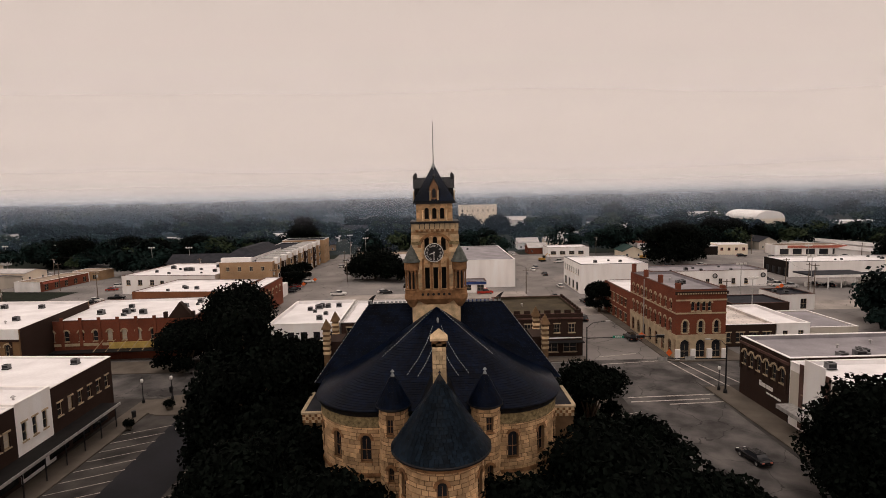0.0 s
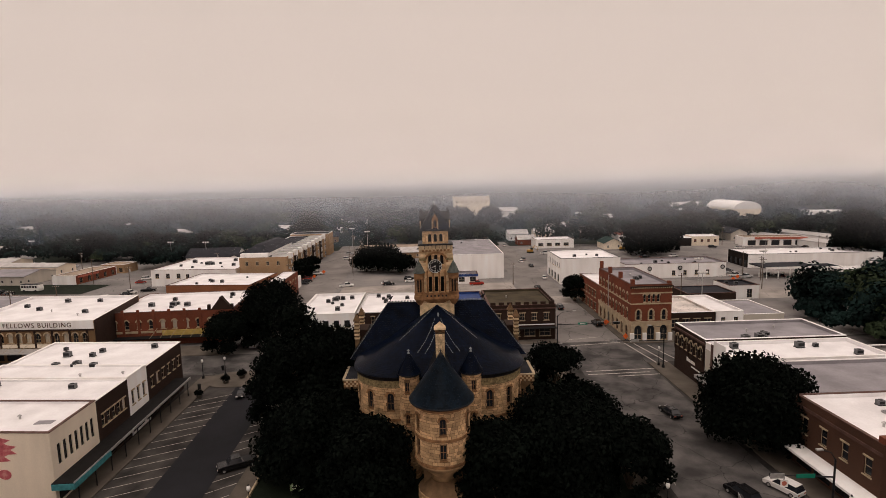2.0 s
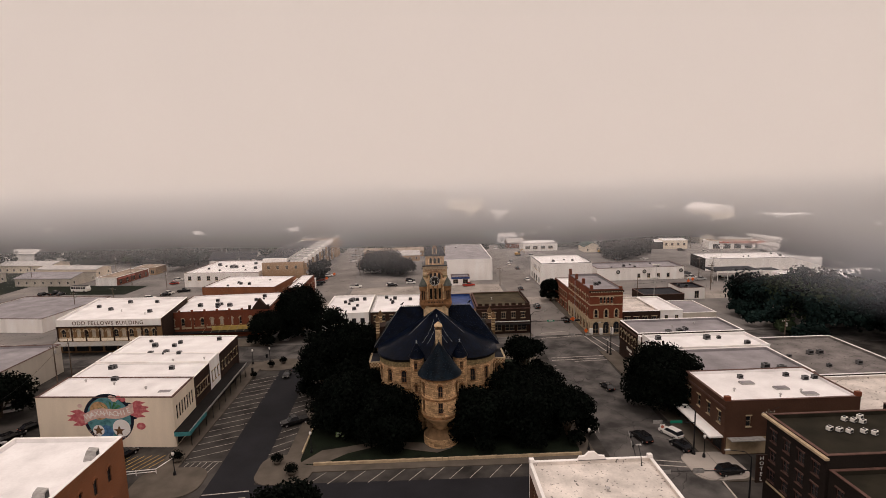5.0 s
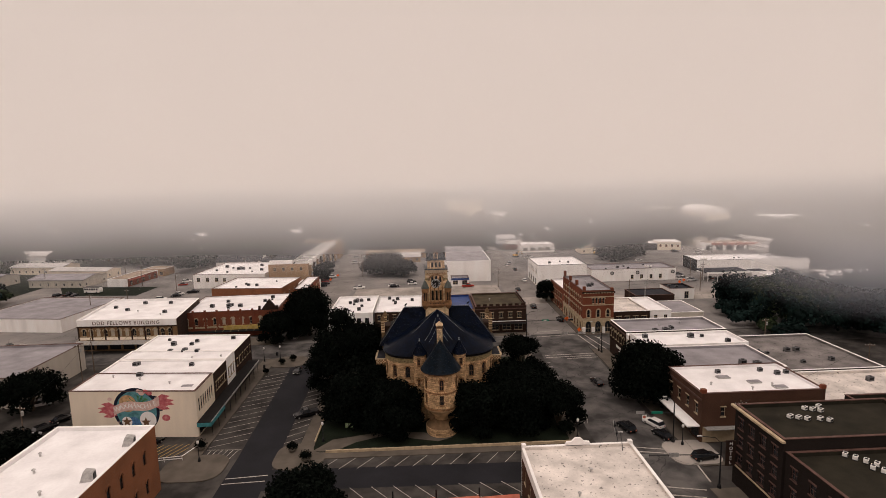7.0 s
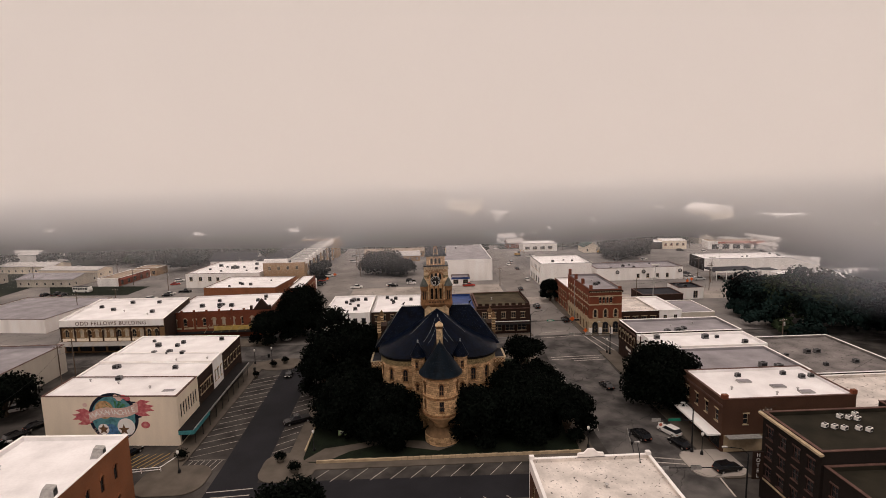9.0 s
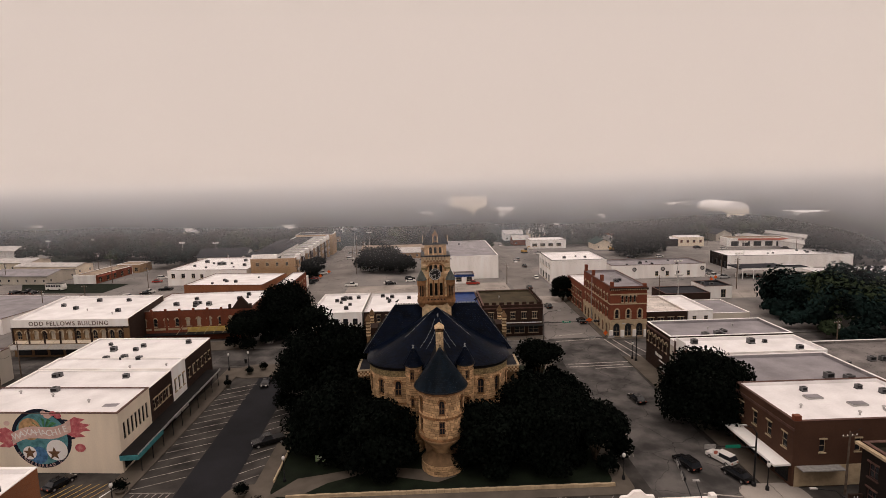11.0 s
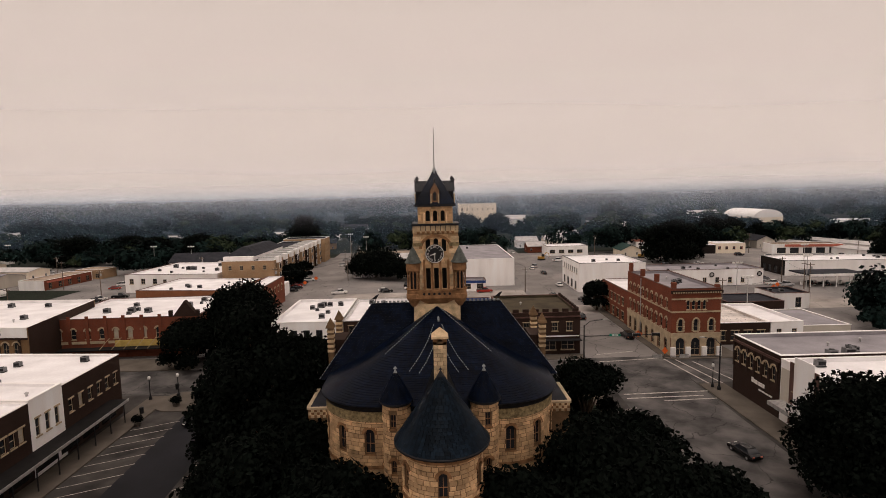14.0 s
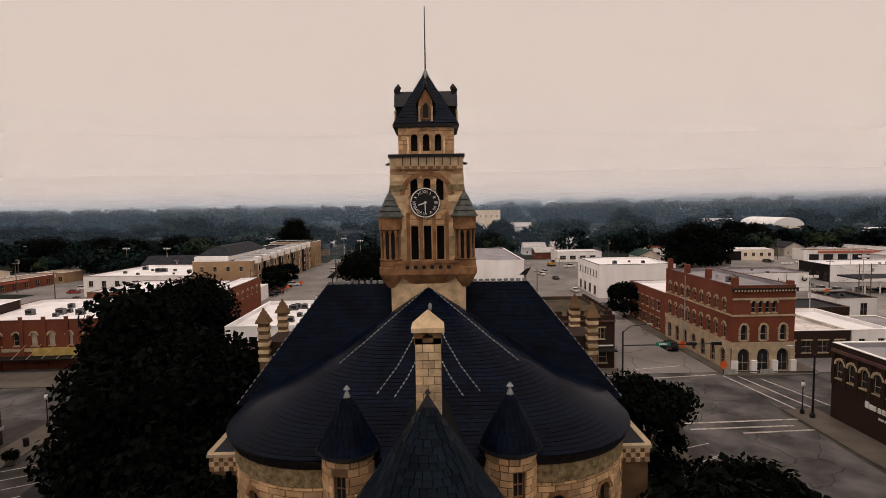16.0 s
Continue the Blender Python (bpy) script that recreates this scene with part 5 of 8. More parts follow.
def tree(x, y, h, r, seed, leaves=5000, size=0.34, material=None, label="broad dark green tree with a dense crown", lobes=9, low=0.06):
    rg = np.random.default_rng(seed)
    t = thing("tree", label, "tree", pose(x, y, 0))
    lb = []
    for i in range(lobes):
        a = 2.4 * i + rg.uniform(0, 0.8)
        q = r * 0.62 * math.sqrt((i + 0.5) / lobes)
        rr = r * rg.uniform(0.36, 0.52)
        z = h * (low + 0.18) + (h * (0.82 - low) - rr * 0.5) * (1 - (q / r) ** 1.5 * 0.75) * rg.uniform(0.75, 1.02)
        lb.append((q * math.cos(a), q * math.sin(a), min(z, h - rr * 0.8), rr))
    for i in range(lobes // 2):
        a = 2 * math.pi * i / (lobes // 2) + rg.uniform(0, 0.5)
        rr = r * rg.uniform(0.28, 0.4)
        lb.append((r * 0.68 * math.cos(a), r * 0.68 * math.sin(a), h * (low + 0.12) + rr * 0.5, rr))
    for i in range(lobes - 2 if h > 11 else 0):
        a = 2.0 * math.pi * (i + 0.4) / (lobes - 2) + rg.uniform(0, 0.4)
        rr = r * rg.uniform(0.34, 0.46)
        lb.append((r * 0.62 * math.cos(a), r * 0.62 * math.sin(a), h * rg.uniform(0.3, 0.46), rr))
    trunk = Shape()
    fork = h * (low + 0.05)
    trunk.tube([(0, 0, -0.1), (0.05 * r, 0, fork * 0.5), (0, 0.03 * r, fork)], 0.045 * h, 9, 0.032 * h)
    for px, py, pz, rr in lb[:lobes]:
        trunk.tube([(0, 0.03 * r, fork * 0.92), (px * 0.45, py * 0.45, fork + (pz - fork) * 0.55), (px * 0.95, py * 0.95, pz)], 0.02 * h, 6, 0.005 * h)
    part("trunk", trunk, BARK, t)
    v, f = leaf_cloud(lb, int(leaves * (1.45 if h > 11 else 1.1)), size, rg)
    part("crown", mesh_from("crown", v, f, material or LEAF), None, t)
    return t


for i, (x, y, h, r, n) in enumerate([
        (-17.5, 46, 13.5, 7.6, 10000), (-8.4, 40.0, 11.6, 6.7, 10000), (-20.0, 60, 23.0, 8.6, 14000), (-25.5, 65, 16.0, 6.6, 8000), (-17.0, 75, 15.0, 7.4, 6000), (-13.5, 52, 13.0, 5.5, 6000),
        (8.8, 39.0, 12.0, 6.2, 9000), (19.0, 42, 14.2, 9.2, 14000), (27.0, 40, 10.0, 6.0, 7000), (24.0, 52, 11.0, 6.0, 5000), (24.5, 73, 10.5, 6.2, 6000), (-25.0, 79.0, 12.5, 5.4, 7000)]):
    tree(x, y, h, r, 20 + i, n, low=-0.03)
tree(51.2, 51.5, 14.2, 9.2, 40, 15000, low=0.02)
tree(-41.5, 113, 18.0, 9.0, 41, 15000, low=0.0, lobes=12, label="tall street tree before the brick shops")
tree(-50.5, 106.5, 10.5, 6.8, 42, 9000, low=0.0)
tree(-45.5, 116.5, 13.0, 6.5, 50, 8000, low=0.0)
tree(-21, 10.5, 8.6, 7.2, 43, 9000)
tree(-97, 58.5, 9.8, 7.6, 44, 8000)
tree(-82, 31, 7.5, 5.6, 45, 6000)
tree(49.5, 150, 9.5, 4.8, 46, 6000, lobes=13, low=0.1)
tree(-24, 224, 12.4, 13.0, 47, 7000, 0.5)
tree(-13, 216, 9.0, 8.0, 57, 3500, 0.5)
tree(-55.5, 206, 8.5, 4.6, 48, 2500, 0.45)
tree(-56, 216, 8.5, 4.5, 49, 2500, 0.45)
tree(-55.5, 226, 8.0, 4.2, 58, 2500, 0.45)



# ---- front details of the blocks ----
def add_box(b, name, material, *dims, label=""):
    return part(name, Shape().box(*dims), material, b, label)


def merlons(b, n, L, H, w, h, material, y0=-0.02, y1=0.37):
    for i in range(n):
        x = (i + 0.5) * L / n
        add_box(b, "merlon", material, x - w / 2, x + w / 2, y0, y1, H + 0.1, H + 0.1 + h)


# mural on the cream side wall: flat paint shapes on the plaster
MUR = pose(-50.1, 41.4, 0, 0, 0, 92) @ pose(0.12 * 27.25, 27.25, 0, 0, 0, -90 - math.degrees(math.atan(0.12)))
MURL = (27.6 - 0.7) * math.hypot(1, 0.12)
mural_e = thing("mural", "round painted mural with pink ribbons and a town name", "mural", MUR)
PINK = paint("pink_paint", (0.52, 0.13, 0.15), 0.8, 0.25, 1.5, 6, 0.05, second=(0.62, 0.28, 0.26))
TEAL_P = paint("teal_paint", (0.10, 0.27, 0.30), 0.8, 0.5, 0.9, 6, 0.05, second=(0.16, 0.34, 0.40))
NAVY_P = paint("navy_paint", (0.012, 0.016, 0.030), 0.8, 0.3, 1.5, 6, 0.05)
SAND_P = paint("sand_paint", (0.46, 0.29, 0.15), 0.8, 0.4, 1.6, 6, 0.05)
PALE_P = paint("pale_pink_paint", (0.66, 0.47, 0.42), 0.8, 0.15, 1.2, 6, 0.05)
GREEN_P = paint("green_paint", (0.07, 0.22, 0.10), 0.8, 0.5, 1.5, 6, 0.05)
BROWN_P = paint("brown_paint", (0.16, 0.09, 0.05), 0.8, 0.3, 1.5, 6, 0.05)


def blot(name, pts, material, lift, label=""):
    """A flat painted shape on the mural's wall; points are (along, up)."""
    s = Shape().solid([(x, -lift, z) for x, z in pts], [(x, -0.001, z) for x, z in pts])
    return part(name, s, material, mural_e, label)


def disc(cx, cz, r, n=40, a0=0.0, a1=2 * math.pi, sq=1.0):
    return [(cx + r * math.cos(a0 + (a1 - a0) * i / n), cz + sq * r * math.sin(a0 + (a1 - a0) * i / n)) for i in range(n)]


MC, MZ = 14.2, 6.0
ORANGE_P = paint("orange_paint", (0.55, 0.24, 0.08), 0.8, 0.3, 1.5, 6, 0.05)
blot("ring", disc(MC, MZ, 5.1, 48), NAVY_P, 0.010)
for k in range(5):
    blot("ray", disc(MC + 4.1 + 0.25 * k, MZ + 3.1 - 0.75 * k, 0.75, 8, sq=0.28), (ORANGE_P if k % 2 else NAVY_P), 0.006 + 0.001 * k)
blot("disc", disc(MC, MZ, 4.45, 48), TEAL_P, 0.016)
blot("hill", disc(MC - 1.8, MZ + 1.6, 1.9, 28), SAND_P, 0.022)
for i in range(7):
    a = 0.3 + 0.42 * i
    blot("leaf", [(MC + 0.6, MZ + 1.4), (MC + 0.6 + 2.4 * math.cos(a) - 0.25, MZ + 1.6 + 2.0 * math.sin(a)), (MC + 0.6 + 2.7 * math.cos(a) + 0.2, MZ + 1.5 + 2.1 * math.sin(a) - 0.3)], GREEN_P, 0.024 + 0.002 * i)
blot("pale_field", disc(MC + 2.4, MZ - 2.0, 1.8, 30), WHITE, 0.026)
blot("blue_field", disc(MC - 0.8, MZ - 2.9, 1.5, 24), paint("blue_paint", (0.08, 0.19, 0.36), 0.8, 0.4, 1.5, 6, 0.05), 0.030)
for sx in (-1, 1):
    bz = MZ + (0.1 if sx < 0 else 1.9)
    for k, (dz, ln) in enumerate(((0.9, 3.4), (0.0, 4.2), (-1.0, 3.2))):
        x0 = MC + sx * 4.3
        blot("ribbon", [(x0, bz + dz - 0.1), (x0 + sx * 1.6, bz + dz + 0.9), (x0 + sx * ln, bz + dz + 0.5), (x0 + sx * (ln - 0.9), bz + dz + 0.05), (x0 + sx * ln, bz + dz - 0.55), (x0 + sx * 1.4, bz + dz - 0.7)][::-sx], PINK, 0.032 + 0.002 * k)
for k, (dx, dz, r) in enumerate(((1.5, 4.0, 0.7), (2.4, 4.3, 0.55), (0.8, 4.4, 0.5), (3.2, 3.9, 0.6), (-5.6, 2.6, 0.5), (6.4, -1.6, 0.9))):
    blot("flower", disc(MC + dx, MZ + dz, r, 12, sq=0.8), PINK if k % 2 else PALE_P, 0.040 + 0.001 * k)
banner_pts = [(MC - 5.0 + t, MZ - 1.1 + 0.22 * t + 0.5 * math.sin(t * 0.62)) for t in [10.2 * i / 12 for i in range(13)]]
blot("banner", banner_pts + [(x, z + 2.0) for x, z in reversed(banner_pts)], PALE_P, 0.050, "pale pink lettered banner")
star = []
for k in range(10):
    a, r = math.pi / 2 + math.pi * k / 5, 1.15 if k % 2 == 0 else 0.5
    star.append((MC + 1.9 + r * math.cos(a), MZ - 2.6 + r * math.sin(a)))
blot("star", star, BROWN_P, 0.054)
blot("pale_field", disc(MC - 2.3, MZ - 2.5, 1.15, 24), WHITE, 0.034)
blot("star", [(x - 4.2, z + 0.1) for x, z in star], BROWN_P, 0.044)
for i, ch in enumerate("GINGERBREAD CITY"):
    if ch != " ":
        a = math.pi * (1.18 + 0.64 * i / 15)
        lettering("letter", ch, 0.72, PALE_P, 0.006, mural_e).matrix_basis = pose(MC + 4.78 * math.cos(a), -0.02, MZ + 4.78 * math.sin(a), 90) @ pose(0, 0, 0, 0, 0, math.degrees(a) + 90)
for i, ch in enumerate("WAXAHACHIE"):
    k = 12 * (i + 0.9) / 11
    x, z = banner_pts[0][0] + 10.2 * k / 12, MZ - 1.1 + 0.22 * (10.2 * k / 12) + 0.5 * math.sin(10.2 * k / 12 * 0.62) + 1.0
    ob = lettering("letter", ch, 1.5, WHITE, 0.012, mural_e)
    ob.matrix_basis = pose(x, -0.06, z, 90, 0, 0) @ pose(0, 0, 0, 0, 0, 14)

# lodge: white parapet band with its name, canopy
add_box(odd, "parapet_band", WHITE, -0.05, 32.45, -0.06, -0.004, 8.3, 10.3, label="white painted parapet band")
ob = lettering("letters", "ODD FELLOWS BUILDING", 1.65, COPING, 0.03, odd, "dark brown raised letters", 1.18)
ob.matrix_basis = pose(16.0, -0.1, 9.25, 90)
add_box(odd, "cornice", BRICK_BROWN, -0.1, 32.5, -0.25, -0.004, 7.9, 8.25)
add_box(odd, "shop_band", CREAM, 0.1, 32.3, -0.10, -0.004, 3.7, 4.6)
add_box(odd, "canopy", METAL_GREY, 0.0, 32.0, -4.2, -0.06, 3.3, 3.5, label="flat metal canopy over the pavement")
for i in range(9):
    part("canopy_rod", Shape().tube([(1 + 3.8 * i, -4.0, 3.5), (1 + 3.8 * i, -0.05, 5.0)], 0.04), LIMESTONE, odd)
for i in range(7):
    add_box(odd, "shopfront", GLASS, 1.2 + 4.4 * i, 4.8 + 4.4 * i, -0.05, -0.003, 0.5, 2.9)
for i in range(8):
    add_box(odd, "pier", BRICK_BROWN, 4.35 * i, 4.35 * i + 0.5, -0.16, -0.062, 3.7, 7.9)
# red block: piers with raised tops, cream band, gable, yellow awning
for i in range(9):
    add_box(red, "pier", BRICK_RED, 0.1 + 4.0 * i, 0.8 + 4.0 * i, -0.18, -0.004, 0.2, 9.7)
add_box(red, "cream_band", LIMESTONE, 0.0, 33, -0.12, -0.004, 3.3, 3.9)
YELLOW = paint("yellow_canvas", (0.46, 0.33, 0.10), 0.8, 0.25, 1, 8, 0.1)
add_box(red, "shop_awning", YELLOW, 14.5, 29, -0.6, -0.19, 2.6, 4.0, label="yellow canvas shop panels")
for i in range(7):
    part("canopy_rod", Shape().tube([(12 + 2.6 * i, -2.6, 2.4), (13.2 + 2.6 * i, -0.2, 4.6)], 0.06), LIMESTONE, red)
add_box(red, "canopy", AWNING_BLACK, 0.2, 33, -2.8, -0.19, 2.3, 2.5, label="dark metal canopy")
part("gable", Shape().solid([(27.4, -0.2, 9.0), (33.0, -0.2, 9.0), (30.2, -0.2, 12.6)], [(27.4, 1.2, 9.0), (33.0, 1.2, 9.0), (30.2, 1.2, 12.6)]), BRICK_BROWN, red, "dark brick gable")
for x in (26.9, 32.9):
    add_box(red, "gable_post", BRICK_BROWN, x - 0.35, x + 0.35, -0.25, 0.5, 9.0, 10.4)
# castellated brown block
merlons(brown, 8, 14.5, 9.3, 1.1, 0.7, BRICK_BROWN)
for i in range(9):
    add_box(brown, "merlon", BRICK_BROWN, 14.15, 14.52, 1.5 + 2.1 * i, 2.6 + 2.1 * i, 9.4, 10.0)
add_box(brown, "cornice", COPING, -0.05, 14.55, -0.2, -0.004, 8.2, 8.5)
add_box(brown, "awning", AWNING_BLACK, 0.2, 14.4, -2.2, -0.2, 3.4, 3.55)
add_box(brown, "white_band", WHITE, 0.3, 14.3, -0.06, -0.004, 3.9, 4.15)
# corner block: stone ground floor, bands, cornice, chimneys, white pillars
for a in ((-0.14, 10.9, -0.14, -0.004, 4.0, 4.9), (-0.1, 10.9, -0.10, -0.004, 9.0, 9.3), (-0.1, 10.9, -0.12, -0.004, 11.6, 11.9)):
    add_box(corner, "stone_band", LIMESTONE, *a)
for a in ((-0.14, -0.004, 0.0, 26.9, 4.0, 4.9), (-0.10, -0.004, 0.0, 26.9, 9.0, 9.3)):
    add_box(corner, "stone_band", LIMESTONE, *a)
add_box(corner, "cornice", BRICK_BROWN, -0.3, 11.1, -0.35, -0.004, 12.9, 13.5)
for i in range(20):
    add_box(corner, "dentil", LIMESTONE, 0.1 + 0.54 * i, 0.36 + 0.54 * i, -0.42, -0.352, 12.95, 13.2)
for x, y, h in ((0.5, 0.5, 1.2), (10.2, 0.6, 0.6), (0.5, 9.5, 1.6), (0.5, 18.0, 1.6), (0.5, 26.0, 2.0)):
    add_box(corner, "chimney", BRICK_RED, x - 0.45, x + 0.45, y - 0.45, y + 0.45, 13.9, 13.9 + h)
for x in (0.3, 3.6, 7.2, 10.4):
    add_box(corner, "pillar", WHITE, x - 0.5, x + 0.5, -0.7, -0.15, 0.15, 2.1, label="white painted pillar")
for x in (0.3, 10.4):
    add_box(corner, "stone_pier", LIMESTONE, x - 0.4, x + 0.4, -0.3, -0.15, 2.1, 4.0)
for m, L, n0, n1, nn, w_, z_, h_ in ((pose(0, -0.1, 0), 10.8, 2.0, 8.8, 3, 2.0, 0.3, 3.6), (pose(-0.1, 26.65, 0, 0, 0, -90), 26.3, 2.2, 24, 7, 1.7, 0.5, 3.0)):
    fc = part("stone_facing", slab_wall(L, 4.0, 0.095, [(c - a / 2, c + a / 2, z, z + h, ar) for c, a, z, h, ar, *_ in row(nn, n0, n1, w_, z_, h_, True)], None, None, 0.16), LIMESTONE, corner, "pale stone ground-floor facing")
    fc.matrix_basis = m
for x in (2.0, 5.4, 8.8):
    for sx in (-1, 1):
        for k in range(5):
            add_box(corner, "stone", LIMESTONE, x + sx * 0.72 - 0.2, x + sx * 0.72 + 0.2 - 0.06 * (k % 2), -0.12, -0.004, 5.2 + 0.42 * k, 5.55 + 0.42 * k)
add_box(corner, "flue_pipe", METAL_GREY, -0.2, -0.05, 17.4, 17.6, 0.3, 13.5)
corner.matrix_basis = pose(51.4, 104.2, 0) @ Matrix.Diagonal((0.965, 0.955, 1.06, 1))
brown.matrix_basis = pose(15.8, 108.4, 0) @ Matrix.Diagonal((1.2, 0.98, 1.0, 1))
# white block, theatre, shops on the right
ob = lettering("letters", "TEXAS", 0.95, IRON, 0.03, theatre, "dark theatre letters")
ob.matrix_basis = pose(5.0, -0.22, 4.2, 90)
add_box(theatre, "panel", WHITE, 3.2, 7.2, -0.18, -0.004, 0.6, 10.9, label="tall white centre panel")
for x in (2.2, 7.3):
    add_box(theatre, "pylon", COPING, x, x + 0.8, -0.14, -0.004, 0.5, 9.9)
for x0, x1 in ((0.2, 2.1), (8.2, 10.2)):
    add_box(theatre, "side_panel", BEIGE, x0, x1, -0.08, -0.004, 3.2, 8.4)
add_box(theatre, "marquee", METAL_GREY, 1.0, 9.4, -2.6, -0.2, 3.0, 3.6, label="grey marquee roof")
add_box(shop_r, "cornice", COPING, -0.05, 12.65, -0.25, -0.004, 8.9, 9.3)
for i in range(7):
    add_box(shop_r, "pier", BRICK_BROWN, 1.95 * i, 0.5 + 1.95 * i, -0.15, -0.004, 4.6, 8.9)
for i, w in enumerate((0.5, 0.5, 0.35, 0.45, 0.45, 0.3)):
    add_box(shop_r, "letter_bar", SIGN_WHITE, 5.6 + 0.62 * i, 5.6 + 0.62 * i + w, -0.10, -0.004, 3.5, 4.3 if i == 0 else 4.1)
for i in range(4):
    add_box(shop_r, "letter_bar", SIGN_WHITE, 7.6 + 0.9 * i, 8.3 + 0.9 * i, -0.10, -0.004, 2.7, 2.95)
add_box(brick_r, "canopy", WHITE, 0.3, 14.8, -2.6, -0.05, 3.3, 3.6, label="flat white canopy over the pavement")
add_box(brick_r, "stone_base", LIMESTONE, 14.9, 15.08, 0.4, 24.0, 0.15, 3.4)
add_box(brick_r, "side_canopy", METAL_GREY, 15.09, 16.6, 0.6, 7.0, 3.3, 3.45)
for i in range(4):
    add_box(brick_r, "shopfront", GLASS, 0.9 + 3.5 * i, 3.8 + 3.5 * i, -0.04, -0.003, 0.5, 2.8)
add_box(brick_r, "sign_band", COPING, 0.0, 15.0, -0.15, -0.004, 8.8, 9.2)
add_box(brick_r, "parapet_block", BRICK_RED, 14.3, 15.1, -0.08, 0.9, 10.4, 11.2)
add_box(brick_r, "parapet_block", BRICK_RED, 14.3, 15.1, 24.2, 25.05, 10.4, 11.2)
for b, L in ((hotel, 12.4),):
    add_box(b, "cornice", LIMESTONE, -0.5, L + 0.5, -0.6, -0.05, 13.9, 14.2, label="projecting pale stone cornice")
    add_box(b, "stone_band", LIMESTONE, -0.05, L + 0.05, -0.10, -0.004, 3.4, 3.7)
for i, ch in enumerate("HOTEL"):
    if i == 0:
        sign = thing("hotel_sign", "tall narrow hotel sign with red-brown back", "sign", pose(51.2, 16.4, 0))
        add_box(sign, "sign_board", BRICK_BROWN, -1.0, 0.68, -0.12, 0.12, 3.4, 8.0)
    ob = lettering("letter", ch, 0.85, SIGN_WHITE, 0.02, sign)
    ob.matrix_basis = pose(-0.2, -0.14, 7.45 - 0.87 * i, 90)
near_ped = [(7.3, 8.9), (11.6, 8.9), (11.4, 9.5), (10.5, 9.6), (9.9, 10.2), (9.0, 10.2), (8.4, 9.6), (7.5, 9.5)]
part("pediment", Shape().solid([(x, 35.2, z) for x, z in near_ped], [(x, 35.62, z) for x, z in near_ped]), WHITE, near, "shaped white pediment")
for x in (0.3, 18.3):
    add_box(near, "parapet_post", WHITE, x - 0.35, x + 0.35, 34.9, 35.65, 9.0, 9.5)

# canopies of the western shops
shops_canopy = thing("canopy", "long black metal canopy over the pavement", "canopy", pose(-50.1, 41.4, 0, 0, 0, 92))
add_box(shops_canopy, "canopy_deck", AWNING_BLACK, -0.8, 37.5, -2.9, -0.02, 3.35, 3.6)
add_box(shops_canopy, "edge", METAL_GREY, -0.8, 37.5, -3.0, -2.902, 3.3, 3.7)
add_box(shops_canopy, "valance", TEAL, -0.95, 8.0, -3.06, -3.002, 2.7, 3.5, label="teal scalloped valance")
add_box(shops_canopy, "valance", TEAL, -0.95, -0.82, -3.0, -0.1, 2.7, 3.5, label="teal scalloped valance")
for i in range(10):
    add_box(shops_canopy, "post", IRON, 0.2 + 4.0 * i, 0.32 + 4.0 * i, -2.85, -2.73, 0.15, 3.35)
for i in range(8):
    add_box(shops_canopy, "shopfront", GLASS, 0.6 + 4.9 * i, 4.6 + 4.9 * i, 0.0 - 0.04, -0.004, 0.5, 2.8)


# ---- rooftop plant ----
def roof_unit(x, y, z, s, turn, kind=0):
    u = thing("roof_unit", "grey metal air-conditioning unit on a flat roof" if kind == 0 else "white boxed condenser unit on a flat roof", "air conditioner", pose(x, y, z, 0, 0, turn), "roof units")
    s = s * 0.78 if kind == 0 else s
    mat = UNIT_GREY if kind == 0 else SIGN_WHITE
    part("casing", Shape().box(-0.6 * s, 0.6 * s, -0.45 * s, 0.45 * s, 0.12, 0.95 * s), mat, u)
    part("base", Shape().box(-0.66 * s, 0.66 * s, -0.5 * s, 0.5 * s, 0.0, 0.115), IRON, u)
    part("fan_grille", Shape().lathe(0, 0, [(0.34 * s, 0.95 * s), (0.34 * s, 1.02 * s), (0.28 * s, 1.03 * s)], 14), IRON, u)
    part("louvre", Shape().box(-0.5 * s, 0.5 * s, -0.47 * s, -0.452 * s, 0.3 * s, 0.8 * s), IRON, u)
    return u


def vent(x, y, z, h=0.8):
    v = thing("roof_vent", "small metal roof vent pipe with a cap", "vent", pose(x, y, z), "roof vents")
    part("pipe", Shape().lathe(0, 0, [(0.14, 0), (0.14, h)], 10), METAL_GREY, v)
    part("cap", Shape().lathe(0, 0, [(0.28, h), (0.28, h + 0.08), (0.05, h + 0.25)], 10), METAL_GREY, v)


